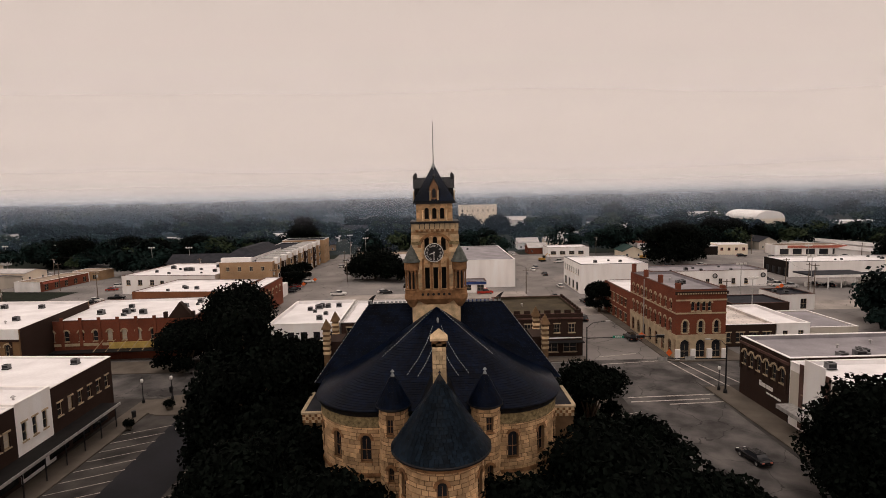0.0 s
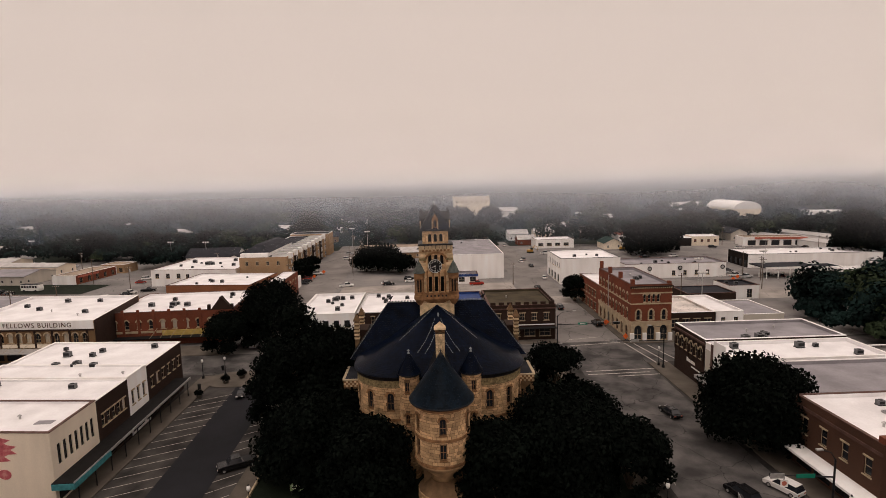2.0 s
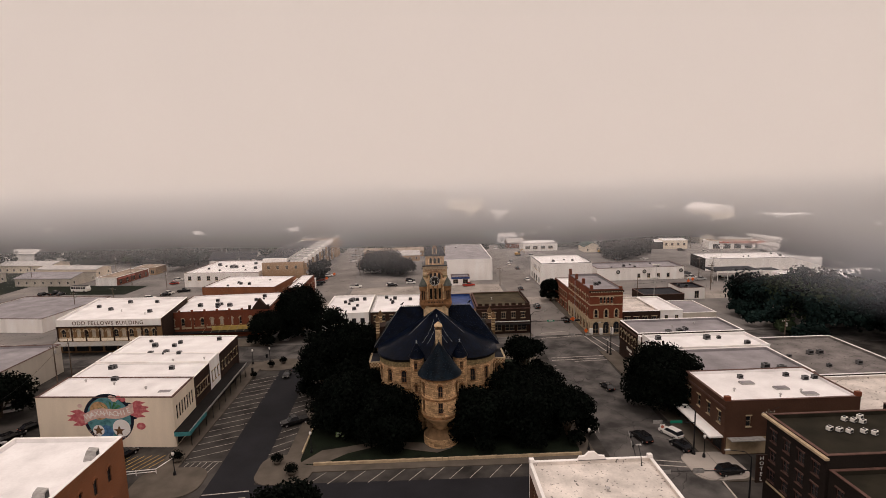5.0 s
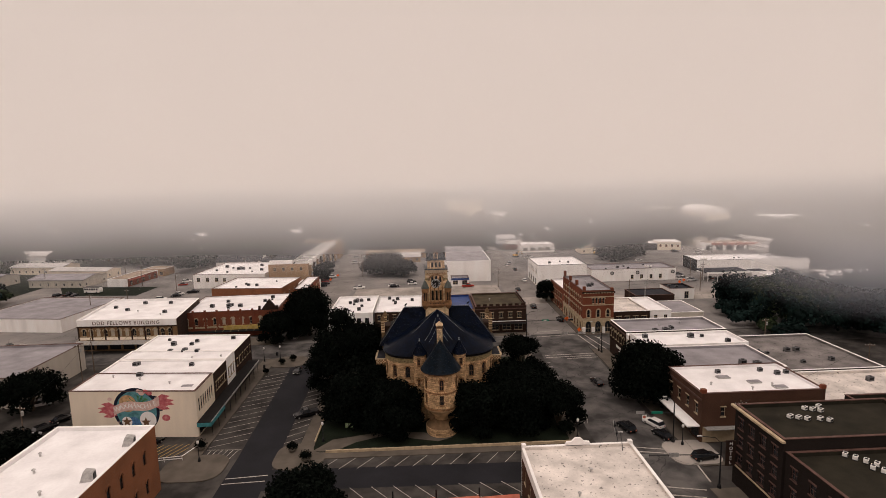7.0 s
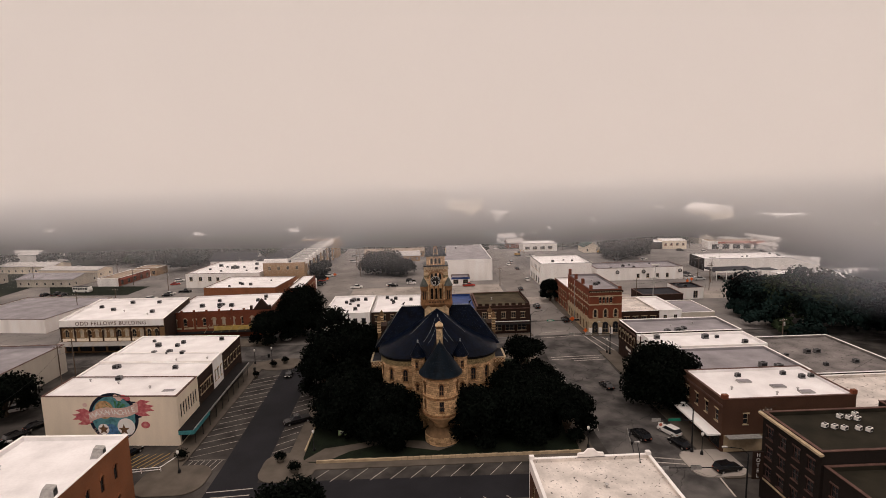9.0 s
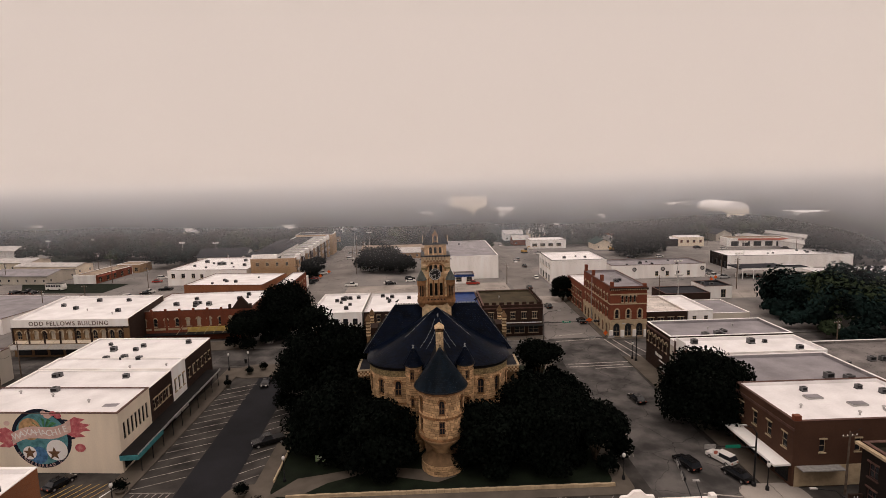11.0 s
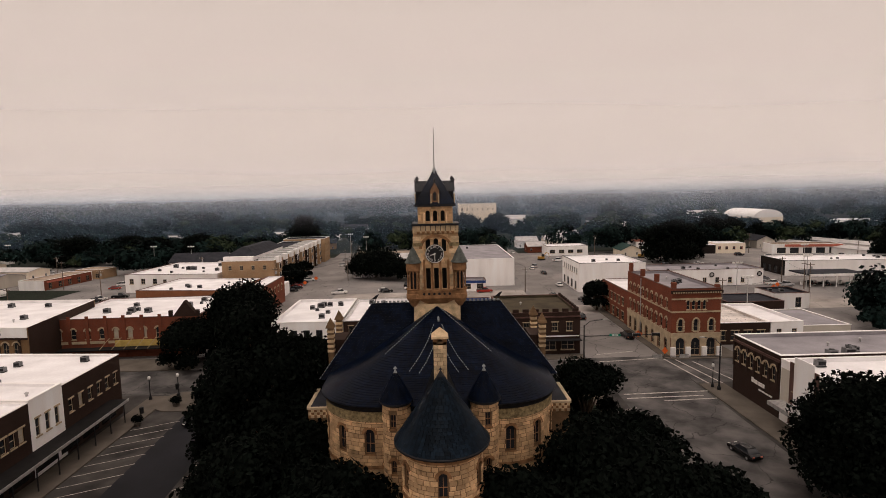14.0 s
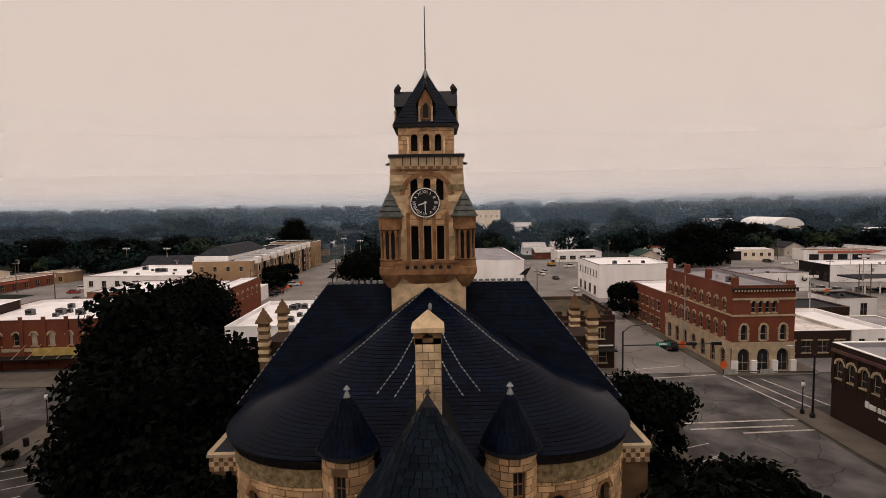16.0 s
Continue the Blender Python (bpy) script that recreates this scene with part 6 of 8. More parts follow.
for x, y, z, s, k in [(-70, 75.6, 9.2, 1.3, 0), (-65, 75.2, 9.2, 1.0, 0), (-64.6, 77.8, 9.2, 1.0, 0), (-68, 69.3, 9.2, 1.2, 0), (-64.5, 68.9, 9.2, 1.0, 0), (-71.8, 60.4, 9.4, 1.1, 0), (-60.8, 68.6, 9.2, 1.2, 0), (-55.3, 79.6, 9.2, 1.1, 0), (-58, 58.5, 9.4, 1.1, 0),
                      (62.9, 42.3, 9.7, 1.0, 0), (75.0, 40.4, 9.7, 1.1, 0), (77.2, 40.8, 9.7, 1.0, 0), (72.5, 42.5, 9.7, 1.0, 0),
                      (-26.6, 125.8, 8.0, 1.5, 0), (-24.8, 127.2, 8.0, 1.3, 0), (-22.2, 127.6, 8.0, 1.3, 0), (-28.5, 124, 8.0, 1.2, 0), (-14.6, 129.5, 7.9, 1.3, 0), (-11.5, 128.0, 7.9, 1.3, 0), (-6.0, 126.0, 7.9, 1.2, 0),
                      (-111, 121.5, 9.7, 1.2, 0), (-103.5, 127, 9.7, 1.3, 0), (-94, 126.3, 9.7, 1.2, 0), (-78.2, 123.7, 8.4, 1.5, 0), (-72.2, 123.7, 8.4, 1.6, 0), (-68, 123.2, 8.4, 1.5, 0), (-61, 130, 8.4, 1.3, 0), (-75, 131, 8.4, 1.2, 0),
                      (-108, 222, 6.4, 1.8, 0), (-99, 214, 6.4, 1.9, 0), (-97, 214.5, 6.4, 1.7, 0), (-90, 224, 6.4, 1.6, 0), (-86, 210, 6.4, 1.5, 0), (-82, 176, 5.4, 1.3, 0),
                      (62.5, 73.5, 9.4, 1.5, 0), (65.6, 74.0, 9.4, 1.6, 0), (70.5, 69.5, 9.0, 1.5, 0), (73.1, 49.9, 8.6, 1.5, 0), (75.6, 48.3, 8.6, 1.6, 0), (60, 52, 8.6, 1.0, 0),
                      (95, 66, 5.4, 1.4, 0), (97.5, 66, 5.4, 1.4, 0), (100, 45, 5.4, 1.4, 0), (178, 150, 5.8, 1.6, 0), (95, 192, 5.3, 1.4, 0), (105.5, 151, 4.0, 1.3, 0), (103, 152.5, 4.0, 1.2, 0)]:
    roof_unit(x, y, 9.85 if -80 < x < -50 and y < 84 else z, s, (x * 7) % 9 - 4, k)
PR = random.Random(88)
for x0, x1, y0, y1, z, k in ((-76, -54, 46, 80, 9.88, 4), (-108, -88, 108, 128, 9.7, 2), (-80, -58, 119, 136, 8.4, 4), (-112, -86, 206, 226, 6.4, 6), (-88, -70, 172, 186, 5.4, 4), (-29, -22, 112, 128, 8.0, 5), (-16, -6, 112, 128, 7.9, 5),
                             (55, 59, 108, 126, 14.0, 3), (84, 118, 188, 199, 5.3, 5), (56, 70, 182, 198, 9.6, 3), (146, 194, 205, 216, 5.4, 5), (154, 204, 142, 160, 5.8, 6), (58, 78, 64, 82, 9.1, 6), (86, 106, 54, 74, 5.4, 5), (3, 26, 205, 240, 10.1, 3)):
    for i in range(k):
        roof_unit(PR.uniform(x0, x1), PR.uniform(y0, y1), z, PR.uniform(0.7, 1.35), PR.uniform(-6, 6), 0)
for i, (x, y) in enumerate([(58.2, 12.4), (59.3, 11.9), (60.4, 11.4), (62.6, 15.1), (63.6, 14.6), (64.6, 14.1), (65.4, 15.6), (62.4, 11.2), (63.5, 10.6)]):
    roof_unit(x, y, 13.7, 0.68, 24, 1)
for i in range(8):
    roof_unit(60.6 + 0.8 * (i % 4) + (1.2 if i > 3 else 0), 3.6 - 0.95 * (i % 4) - (3.6 if i > 3 else 0), 11.8, 0.68, 40, 1)
for x, y, z in [(-58, 47, 9.7), (-66, 50, 9.7), (-73, 52, 9.7), (-60, 63.5, 10.3), (-53, 64, 10.3), (-55.5, 3, 10.7), (-58.5, -2, 10.7), (-60.5, 9, 10.7), (-63, 14, 10.7), (58, 36, 9.7), (65, 33, 9.7), (70, 34.5, 9.7), (60, 57, 8.6), (66, 79, 9.4), (73, 81, 9.4), (20.5, 2, 8.4), (24, 8, 8.4), (-100, 115, 9.7), (-90, 110, 9.7), (-65, 115, 8.4), (22, 120, 8.7), (57, 120, 14.0)]:
    vent(x, y, (9.9 if y > 30 else 11.5) if -80 < x < -50 and y < 84 else z, 0.5 + (x * 3) % 0.5)
for x, y, z in ((67.5, 36.5, 9.72), (71, 33.5, 9.72), (62.5, 39.5, 9.72), (-53.5, 45.5, 9.72)):
    h = thing("roof_hatch", "low grey roof hatch", "hatch", pose(x, y, z), "roof hatches")
    part("frame", Shape().box(-1.3, 1.3, -0.7, 0.7, 0.0, 0.25), METAL_GREY, h)
    part("lid", Shape().box(-1.2, 1.2, -0.6, 0.6, 0.25, 0.32), ROOF_GREY, h)


# ---- street markings ----
def lines(label, segs, w=0.12, z=0.02, material=None):
    e = thing("road_marking", label, "road marking", None, "", "structure")
    for (xa, ya), (xb, yb) in segs:
        d = Vector((xb - xa, yb - ya, 0)).normalized()
        n = Vector((-d.y, d.x, 0)) * w / 2
        q = [(xa + n.x, ya + n.y), (xb + n.x, yb + n.y), (xb - n.x, yb - n.y), (xa - n.x, ya - n.y)]
        part("line", Shape().solid([(x, y, z - 0.012) for x, y in q], [(x, y, z) for x, y in q]), material or LINE, e)
    return e


lines("worn white slanting parking lines by the shops", [((-46.3, 36.5 + 2.75 * i), (-39.2 - 0.022 * 2.75 * i, 39.6 + 2.75 * i)) for i in range(15)])
lines("worn white slanting parking lines by the lawn", [((-31.0 - 0.02 * 2.9 * i, 37.0 + 2.9 * i), (-27.6, 39.4 + 2.9 * i)) for i in range(16)])
lines("white hatching at the end of the parking bays", [((-46.0 + 1.1 * i, 31.5), (-45.2 + 1.1 * i, 35.2)) for i in range(6)] + [((-46.2, 35.6), (-39.2, 35.2))])
lines("white slanting parking lines south of the lawn", [((-21.6 + 3.5 * i, 26.4), (-18.9 + 3.5 * i, 30.1)) for i in range(14)])
lines("white slanting parking lines on the far kerb", [((-15.2 + 3.85 * i, 20.1), (-11.4 + 3.85 * i, 15.6)) for i in range(11)])
lines("white slanting parking lines beside the wide street", [((30.6, 45.5 + 4.0 * i), (34.2, 47.4 + 4.0 * i)) for i in range(8)])
lines("white crossing and stop lines at the junction", [((34.2, 84.2), (50, 84.8)), ((34.1, 82.3), (47.6, 82.8)), ((40.0, 80.9), (49.2, 81.4)), ((35.5, 102.2), (48.5, 103.6)), ((36.5, 107.2), (45, 108.9)), ((49.4, 103), (51.6, 87)), ((51.6, 102.5), (54.0, 88)), ((54.5, 101), (57.0, 89))], 0.35)
lines("white crossing lines at the near junction", [((39.8, 29.8), (46.2, 28.3)), ((39.5, 28.2), (46.0, 26.8)), ((38.8, 16.5), (46.3, 14.8)), ((38.4, 14.2), (45.2, 12.7)), ((48.9, 25.2), (48.2, 17.0)), ((34.0, 28.0), (39.0, 29.0))], 0.3)
lines("pale crossing bands on the dark street", [((-40.6, 89.6), (-32.4, 89.6)), ((-40.6, 86.9), (-32.4, 86.9))], 0.25)
lines("pale crossing bands at the near corner", [((-38.6, 24.6), (-31.0, 25.3)), ((-38.6, 22.9), (-31.0, 23.4))], 0.25)
lines("white hatched corner bay", [((30.8 + 0.7 * i, 40.5), (31.6 + 0.7 * i, 44.0)) for i in range(5)])
lines("yellow hatched parking bays beside the mural", [((-60 + 1.3 * i, 33.5), (-57.5 + 1.3 * i, 38.5)) for i in range(7)], 0.12, 0.02, LINE_YELLOW)
for k in range(5):
    lines("white parking lines in the pale car park", [((-30 + 2.9 * i, 140 + 9 * k), (-30 + 2.9 * i, 144.5 + 9 * k)) for i in range(8)], 0.12, 0.025)
lines("dashed white lines on the lot to the west", [((-175 + 5 * i, 118 - 0.6 * i), (-172.5 + 5 * i, 117.7 - 0.6 * i)) for i in range(9)] + [((-175 + 5 * i, 112 - 0.6 * i), (-172.5 + 5 * i, 111.7 - 0.6 * i)) for i in range(9)], 0.5)

# low stone wall round the lawn, in separate coping stones
wall_k = thing("garden_wall", "low pale stone kerb wall round the lawn", "wall", None, "", "structure")
for i in range(44):
    part("stone", Shape().box(-21.6 + 1.12 * i, -20.52 + 1.12 * i, 32.2, 32.56, 0.15, 0.62 + 0.03 * (i % 3)), LIMESTONE, wall_k)
for i in range(22):
    part("stone", Shape().box(-24.7, -24.42, 36.8 + 1.12 * i, 37.88 + 1.12 * i, 0.15, 0.5 + 0.03 * (i % 3)), LIMESTONE, wall_k)
sheet("path", "curved pale path across the lawn", [(-24.4, 33), (-20, 32.6), (-16, 36.0), (-10, 38.5), (-4, 36.5), (1, 35), (4, 36.6), (-2, 39), (-10, 40.4), (-17, 38.4), (-21, 37.5)], 0.225, CONCRETE, "path", 0.02)


# ---- vehicles ----
def car(x, y, turn, colour, label, kind="car"):
    v = thing(kind if kind != "suv" else "car", label, "truck" if kind == "pickup_truck" else "car", pose(x, y, 0.0, 0, 0, turn))
    L, Wd, H = {"car": (4.6, 1.8, 1.45), "suv": (4.7, 1.9, 1.7), "pickup_truck": (5.7, 2.0, 1.85)}[kind]
    h, w = L / 2, Wd / 2
    belt = H * 0.56
    prof = [(-h, 0.38), (-h + 0.1, 0.3), (h - 0.15, 0.3), (h, 0.42), (h - 0.02, belt * 0.85), (h - 0.25, belt * 0.95), (h - 1.15, belt + 0.06), (-h + 0.3, belt + 0.08), (-h + 0.02, belt * 0.95)]
    body = Shape()
    body.solid([(px, -w, pz) for px, pz in prof], [(px, w, pz) for px, pz in prof])
    b = part("body", body, colour, v)
    bev = b.modifiers.new("bevel", "BEVEL")
    bev.width, bev.segments = 0.09, 2
    if kind == "pickup_truck":
        c0, c1, t0, t1 = -0.7, 1.5, -0.45, 0.75
    elif kind == "suv":
        c0, c1, t0, t1 = -h + 0.1, h - 1.2, -h + 0.45, h - 2.0
    else:
        c0, c1, t0, t1 = -h + 0.45, h - 1.15, -h + 1.15, h - 1.95
    wt = w - 0.26
    part("glasshouse", Shape().add([(c0, -w + 0.06, belt), (c1, -w + 0.06, belt), (c1, w - 0.06, belt), (c0, w - 0.06, belt), (t0, -wt, H - 0.05), (t1, -wt, H - 0.05), (t1, wt, H - 0.05), (t0, wt, H - 0.05)],
                                   [(4, 5, 6, 7), (0, 1, 5, 4), (1, 2, 6, 5), (2, 3, 7, 6), (3, 0, 4, 7)]), GLASS, v, "dark windows")
    r = part("roof", Shape().box(t0 - 0.03, t1 + 0.03, -wt - 0.03, wt + 0.03, H - 0.07, H), colour, v)
    if kind == "pickup_truck":
        part("load_bed", Shape().box(-h + 0.15, -0.85, -w + 0.14, w - 0.14, belt + 0.03, belt + 0.09), BLACK, v, "black open load bed")
    for px in (-h + 0.85, h - 0.9):
        for sy in (-1, 1):
            wh = part("wheel", Shape().lathe(0, 0, [(0.2, -0.11), (0.33, -0.1), (0.34, 0.0), (0.33, 0.1), (0.2, 0.11)], 16), BLACK, v)
            wh.matrix_basis = pose(px, sy * (w - 0.08), 0.34, 90)
            part("rim", Shape().lathe(0, 0, [(0.19, -0.118), (0.19, 0.118)], 10), METAL_GREY, wh)
    for sy in (-1, 1):
        part("headlight", Shape().box(h - 0.06, h + 0.012, sy * (w - 0.38) - 0.2, sy * (w - 0.38) + 0.2, 0.58, 0.72), SIGN_WHITE, v)
        part("tail_light", Shape().box(-h - 0.012, -h + 0.05, sy * (w - 0.3) - 0.16, sy * (w - 0.3) + 0.16, 0.62, 0.8), RED_CANVAS, v)
    return v


def gloss(name, c):
    m = paint(name, c, 0.25, 0.08, 0.8, 6, 0.0, spec=0.3)
    return m


C_BLACK, C_WHITE, C_SILVER, C_RED, C_BLUE, C_GREY = gloss("black_car_paint", (0.006, 0.006, 0.007)), gloss("white_car_paint", (0.72, 0.70, 0.68)), gloss("silver_car_paint", (0.42, 0.42, 0.43)), gloss("red_car_paint", (0.30, 0.03, 0.02)), gloss("blue_car_paint", (0.03, 0.06, 0.14)), gloss("grey_car_paint", (0.10, 0.10, 0.11))
car(-29.0, 49.6, 207, C_BLACK, "black pickup truck parked slanting by the lawn", "pickup_truck")
car(47.2, 38.4, 115, C_WHITE, "white car parked beside the eastern kerb", "suv")
car(46.9, 33.4, 110, C_BLACK, "black car parked beside the eastern kerb")
car(-45.8, 110.5, 95, C_WHITE, "white pickup truck standing in the street", "pickup_truck")
car(-58.4, 38.4, 70, C_BLACK, "black car parked below the mural")
car(-140, 108.6, 20, C_BLACK, "black pickup truck on the western lot", "pickup_truck")
for x, y, tn, c, k in ((-33, 186.5, 4, C_WHITE, "pickup_truck"), (-17, 189, 6, C_WHITE, "car"), (-55.8, 221.8, 20, C_BLACK, "suv"), (-55.4, 233.6, 20, C_GREY, "suv"), (-53.0, 205, 10, C_RED, "car"), (-52, 193.7, 15, C_BLACK, "car"), (-30, 244, 0, C_WHITE, "suv"),
                       (46.2, 236, 92, C_WHITE, "car"), (48.6, 222, 92, C_BLACK, "car"), (47.8, 120, 92, C_BLACK, "suv"),
                       (-87.4, 43.6, 60, C_SILVER, "car"), (-86.3, 47.2, 60, C_BLACK, "suv"), (-85.6, 52, 60, C_BLACK, "car"), (-83.5, 56, 60, C_WHITE, "suv"), (-88.5, 66, 30, C_SILVER, "car"), (-91.5, 68, 30, C_WHITE, "car"),
                       (-93, 205, 30, C_WHITE, "car"), (-122, 176, 15, C_WHITE, "suv"), (-118, 182, 15, C_BLACK, "car"), (-126, 208, 15, C_RED, "car"), (-165, 172, 25, C_BLACK, "suv"), (-159, 176, 25, C_BLACK, "suv"),
                       (120, 196, 0, C_WHITE, "car"), (124, 192, 0, C_SILVER, "car"), (128, 196, 0, C_GREY, "car"), (66, 96, 2, C_GREY, "suv"), (-205, 240, 10, C_WHITE, "car"), (-214, 250, 10, C_SILVER, "suv")):
    col = {C_BLACK: "black", C_WHITE: "white", C_SILVER: "silver", C_RED: "dark red", C_BLUE: "blue", C_GREY: "grey"}[c]
    car(x, y, tn, c, f"{col} {'pickup truck' if k == 'pickup_truck' else 'car'} parked on worn paving", k)


# ---- street lamps, signals, signs, planters ----
def lamp_post(x, y):
    e = thing("street_lamp", "black cast-iron street lamp with a globe", "street lamp", pose(x, y, 0.14), "street lamps")
    part("post", Shape().lathe(0, 0, [(0.28, 0), (0.26, 0.5), (0.12, 0.7), (0.08, 1.0), (0.065, 3.4), (0.12, 3.5), (0.06, 3.6)], 12), IRON, e)
    part("globe", Shape().lathe(0, 0, [(0.1, 3.6), (0.22, 3.75), (0.26, 4.0), (0.2, 4.25), (0.05, 4.4)], 12), SIGN_WHITE, e, smooth=True)
    part("cap", Shape().lathe(0, 0, [(0.14, 4.36), (0.12, 4.42), (0.02, 4.6)], 10), IRON, e)


for x, y in ((-22.9, 36.9), (-45.9, 31.1), (-49.6, 87.5), (51.0, 86.3), (-45.2, 88.8), (29.5, 34.0), (49.3, 29.8)):
    lamp_post(x, y)


def signal(x, y, arm_x, arm_y, heads, plate=None, height=6.3):
    """A dark pole with a long arm, signal heads hung on it, a street sign and a curved lamp bracket."""
    e = thing("traffic_signal", "dark mast-arm traffic signal at a junction", "traffic light", pose(x, y, 0.14), "traffic signals")
    part("pole", Shape().lathe(0, 0, [(0.35, 0), (0.32, 0.5), (0.16, 0.7), (0.13, 3), (0.11, 8.4)], 12), IRON, e)
    part("arm", Shape().tube([(0, 0, height - 0.2), (arm_x - x, arm_y - y, height + 0.2)], 0.1, 8, 0.06), IRON, e)
    part("lamp_bracket", Shape().tube([(0, 0, 8.2), ((arm_x - x) * 0.08, (arm_y - y) * 0.08, 9.2), ((arm_x - x) * 0.28, (arm_y - y) * 0.28, 9.6)], 0.06, 6), IRON, e)
    part("lamp_head", Shape().box((arm_x - x) * 0.28 - 0.4, (arm_x - x) * 0.28 + 0.4, (arm_y - y) * 0.28 - 0.16, (arm_y - y) * 0.28 + 0.16, 9.5, 9.68), METAL_GREY, e)
    dx, dy = arm_x - x, arm_y - y
    ang = math.degrees(math.atan2(dy, dx))
    for f in heads:
        hd = part("signal_head", Shape().box(-0.75, 0.75, -0.16, 0.16, -0.24, 0.24), BLACK, e)
        hd.matrix_basis = pose(dx * f, dy * f, height + 0.2 * f, 0, 0, ang)
        part("backplate", Shape().box(-0.85, 0.85, 0.17, 0.2, -0.32, 0.32), METAL_GREY, hd)
        for k in range(3):
            ln = part("lens", Shape().lathe(0, 0, [(0.15, 0), (0.15, 0.05)], 12), BLACK, hd)
            ln.matrix_basis = pose(-0.48 + 0.48 * k, -0.16, 0, 90)
    if plate is not None:
        pl = part("street_sign", Shape().box(-1.1, 1.1, -0.03, 0.03, -0.26, 0.26), SIGN_GREEN, e, "green street name sign")
        pl.matrix_basis = pose(dx * plate, dy * plate - 0.16, height + 0.1, 0, 0, ang)
        for k in range(5):
            part("letter_bar", Shape().box(-0.62 + 0.26 * k, -0.44 + 0.26 * k, -0.036, -0.031, -0.11, 0.13), SIGN_WHITE, pl)


signal(31.6, 99.8, 46.0, 98.4, (0.72, 0.98), 0.42)
signal(51.4, 84.9, 39.5, 84.5, (0.55, 0.95))
signal(48.0, 31.0, 41.0, 31.2, (0.98,), 0.5)
signal(48.6, 15.1, 35.0, 15.2, (0.6, 0.98))
signal(31.2, 14.0, 34.5, 27.0, (0.75, 0.98))
nt = thing("road_sign", "white no-turn sign on a thin post", "sign", pose(42.0, 31.0, 5.2))
part("board", Shape().box(-0.45, 0.45, -0.02, 0.02, 0.0, 0.95), SIGN_WHITE, nt)
part("symbol", Shape().lathe(0, 0, [(0.3, 0), (0.3, 0.012)], 16), RED_CANVAS, nt).matrix_basis = pose(0, -0.02, 0.48, 90)
part("bracket", Shape().box(-0.05, 0.05, 0.02, 0.1, 0.0, 1.3), IRON, nt)
gs = thing("lawn_sign", "green and white notice board on the lawn", "sign", pose(-18.0, 41.2, 0.2, 0, 0, -8))
part("board", Shape().box(-0.95, 0.95, -0.04, 0.04, 0.7, 1.75), paint("pale_green_board", (0.30, 0.42, 0.22), 0.6, 0.2, 2, 8, 0.0), gs)
for k in range(3):
    part("letter_bar", Shape().box(-0.7, 0.7 - 0.2 * k, -0.05, -0.041, 1.05 + 0.2 * k, 1.15 + 0.2 * k), SIGN_WHITE, gs)
for sx in (-0.8, 0.8):
    part("post", Shape().box(sx - 0.06, sx + 0.06, -0.04, 0.04, 0, 0.7), IRON, gs)


def shrub(x, y, r, pot=True, seed=1):
    e = thing("planter", "dark round shrub in a low concrete planter", "planter", pose(x, y, 0.15), "planters")
    part("pot", Shape().lathe(0, 0, [(0.35 * r, 0), (0.5 * r, 0.5), (0.55 * r, 0.55), (0.45 * r, 0.56)], 14), CONCRETE, e)
    v, f = leaf_cloud([(0, 0, 0.5 + 0.5 * r, 0.75 * r), (0.3 * r, 0.1, 0.6 + 0.3 * r, 0.5 * r), (-0.3 * r, -0.1, 0.6 + 0.4 * r, 0.5 * r)], 500, 0.14, np.random.default_rng(seed))
    part("foliage", mesh_from("foliage", v, f, LEAF), None, e)


for i, (x, y, r) in enumerate(((-28.4, 33.4, 1.5), (-24.9, 29.6, 1.6), (-46.0, 76.6, 1.1), (-43.5, 84.2, 1.3), (-41.0, 87.0, 1.4), (-47.4, 35.6, 1.7))):
    shrub(x, y, r, True, i + 3)
for x, y in ((-47.9, 81.4), (-47.2, 92.5)):
    bn = thing("litter_bin", "black slatted litter bin on the pavement", "bin", pose(x, y, 0.15), "litter bins")
    part("drum", Shape().lathe(0, 0, [(0.3, 0), (0.34, 0.9)], 14), IRON, bn)
    part("lid", Shape().lathe(0, 0, [(0.36, 0.9), (0.3, 1.05), (0.1, 1.12)], 14), BLACK, bn)
# orange work signs and barrels along the street
for x, y, s in ((49.9, 118.5, 1.3), (50.4, 104.8, 0.8), (-48, 217, 1.1), (-50, 206, 1.0), (-96, 176, 1.2), (122, 178, 1.0), (118, 174, 0.9)):
    e = thing("work_sign", "orange diamond roadworks sign on a stand", "sign", pose(x, y, 0.05), "roadworks signs")
    part("board", Shape().solid([(-0.85 * s, -0.03, 1.2), (0, -0.03, 0.4), (0.85 * s, -0.03, 1.2), (0, -0.03, 2.0)], [(-0.85 * s, 0.03, 1.2), (0, 0.03, 0.4), (0.85 * s, 0.03, 1.2), (0, 0.03, 2.0)]), ORANGE, e)
    part("stand", Shape().box(-0.5, 0.5, -0.05, 0.05, 0, 0.1).box(-0.05, 0.05, 0.04, 0.1, 0, 1.6), IRON, e)
# steel gate by the mural lot
gate = thing("barrier", "white tubular barrier at the edge of the lot", "barrier", pose(-56, 31.0, 0.1))
for a, b in (((0, 0, 0.9), (6.5, 0.8, 0.9)), ((0, 0, 0.45), (6.5, 0.8, 0.45)), ((0, 0, 0), (0, 0, 1.0)), ((6.5, 0.8, 0), (6.5, 0.8, 1.0)), ((6.5, 0.8, 0.9), (8.0, 5.0, 0.9)), ((3.2, 0.4, 0), (3.2, 0.4, 1.0))):
    part("rail", Shape().tube([a, b], 0.07, 6), WHITE, gate)
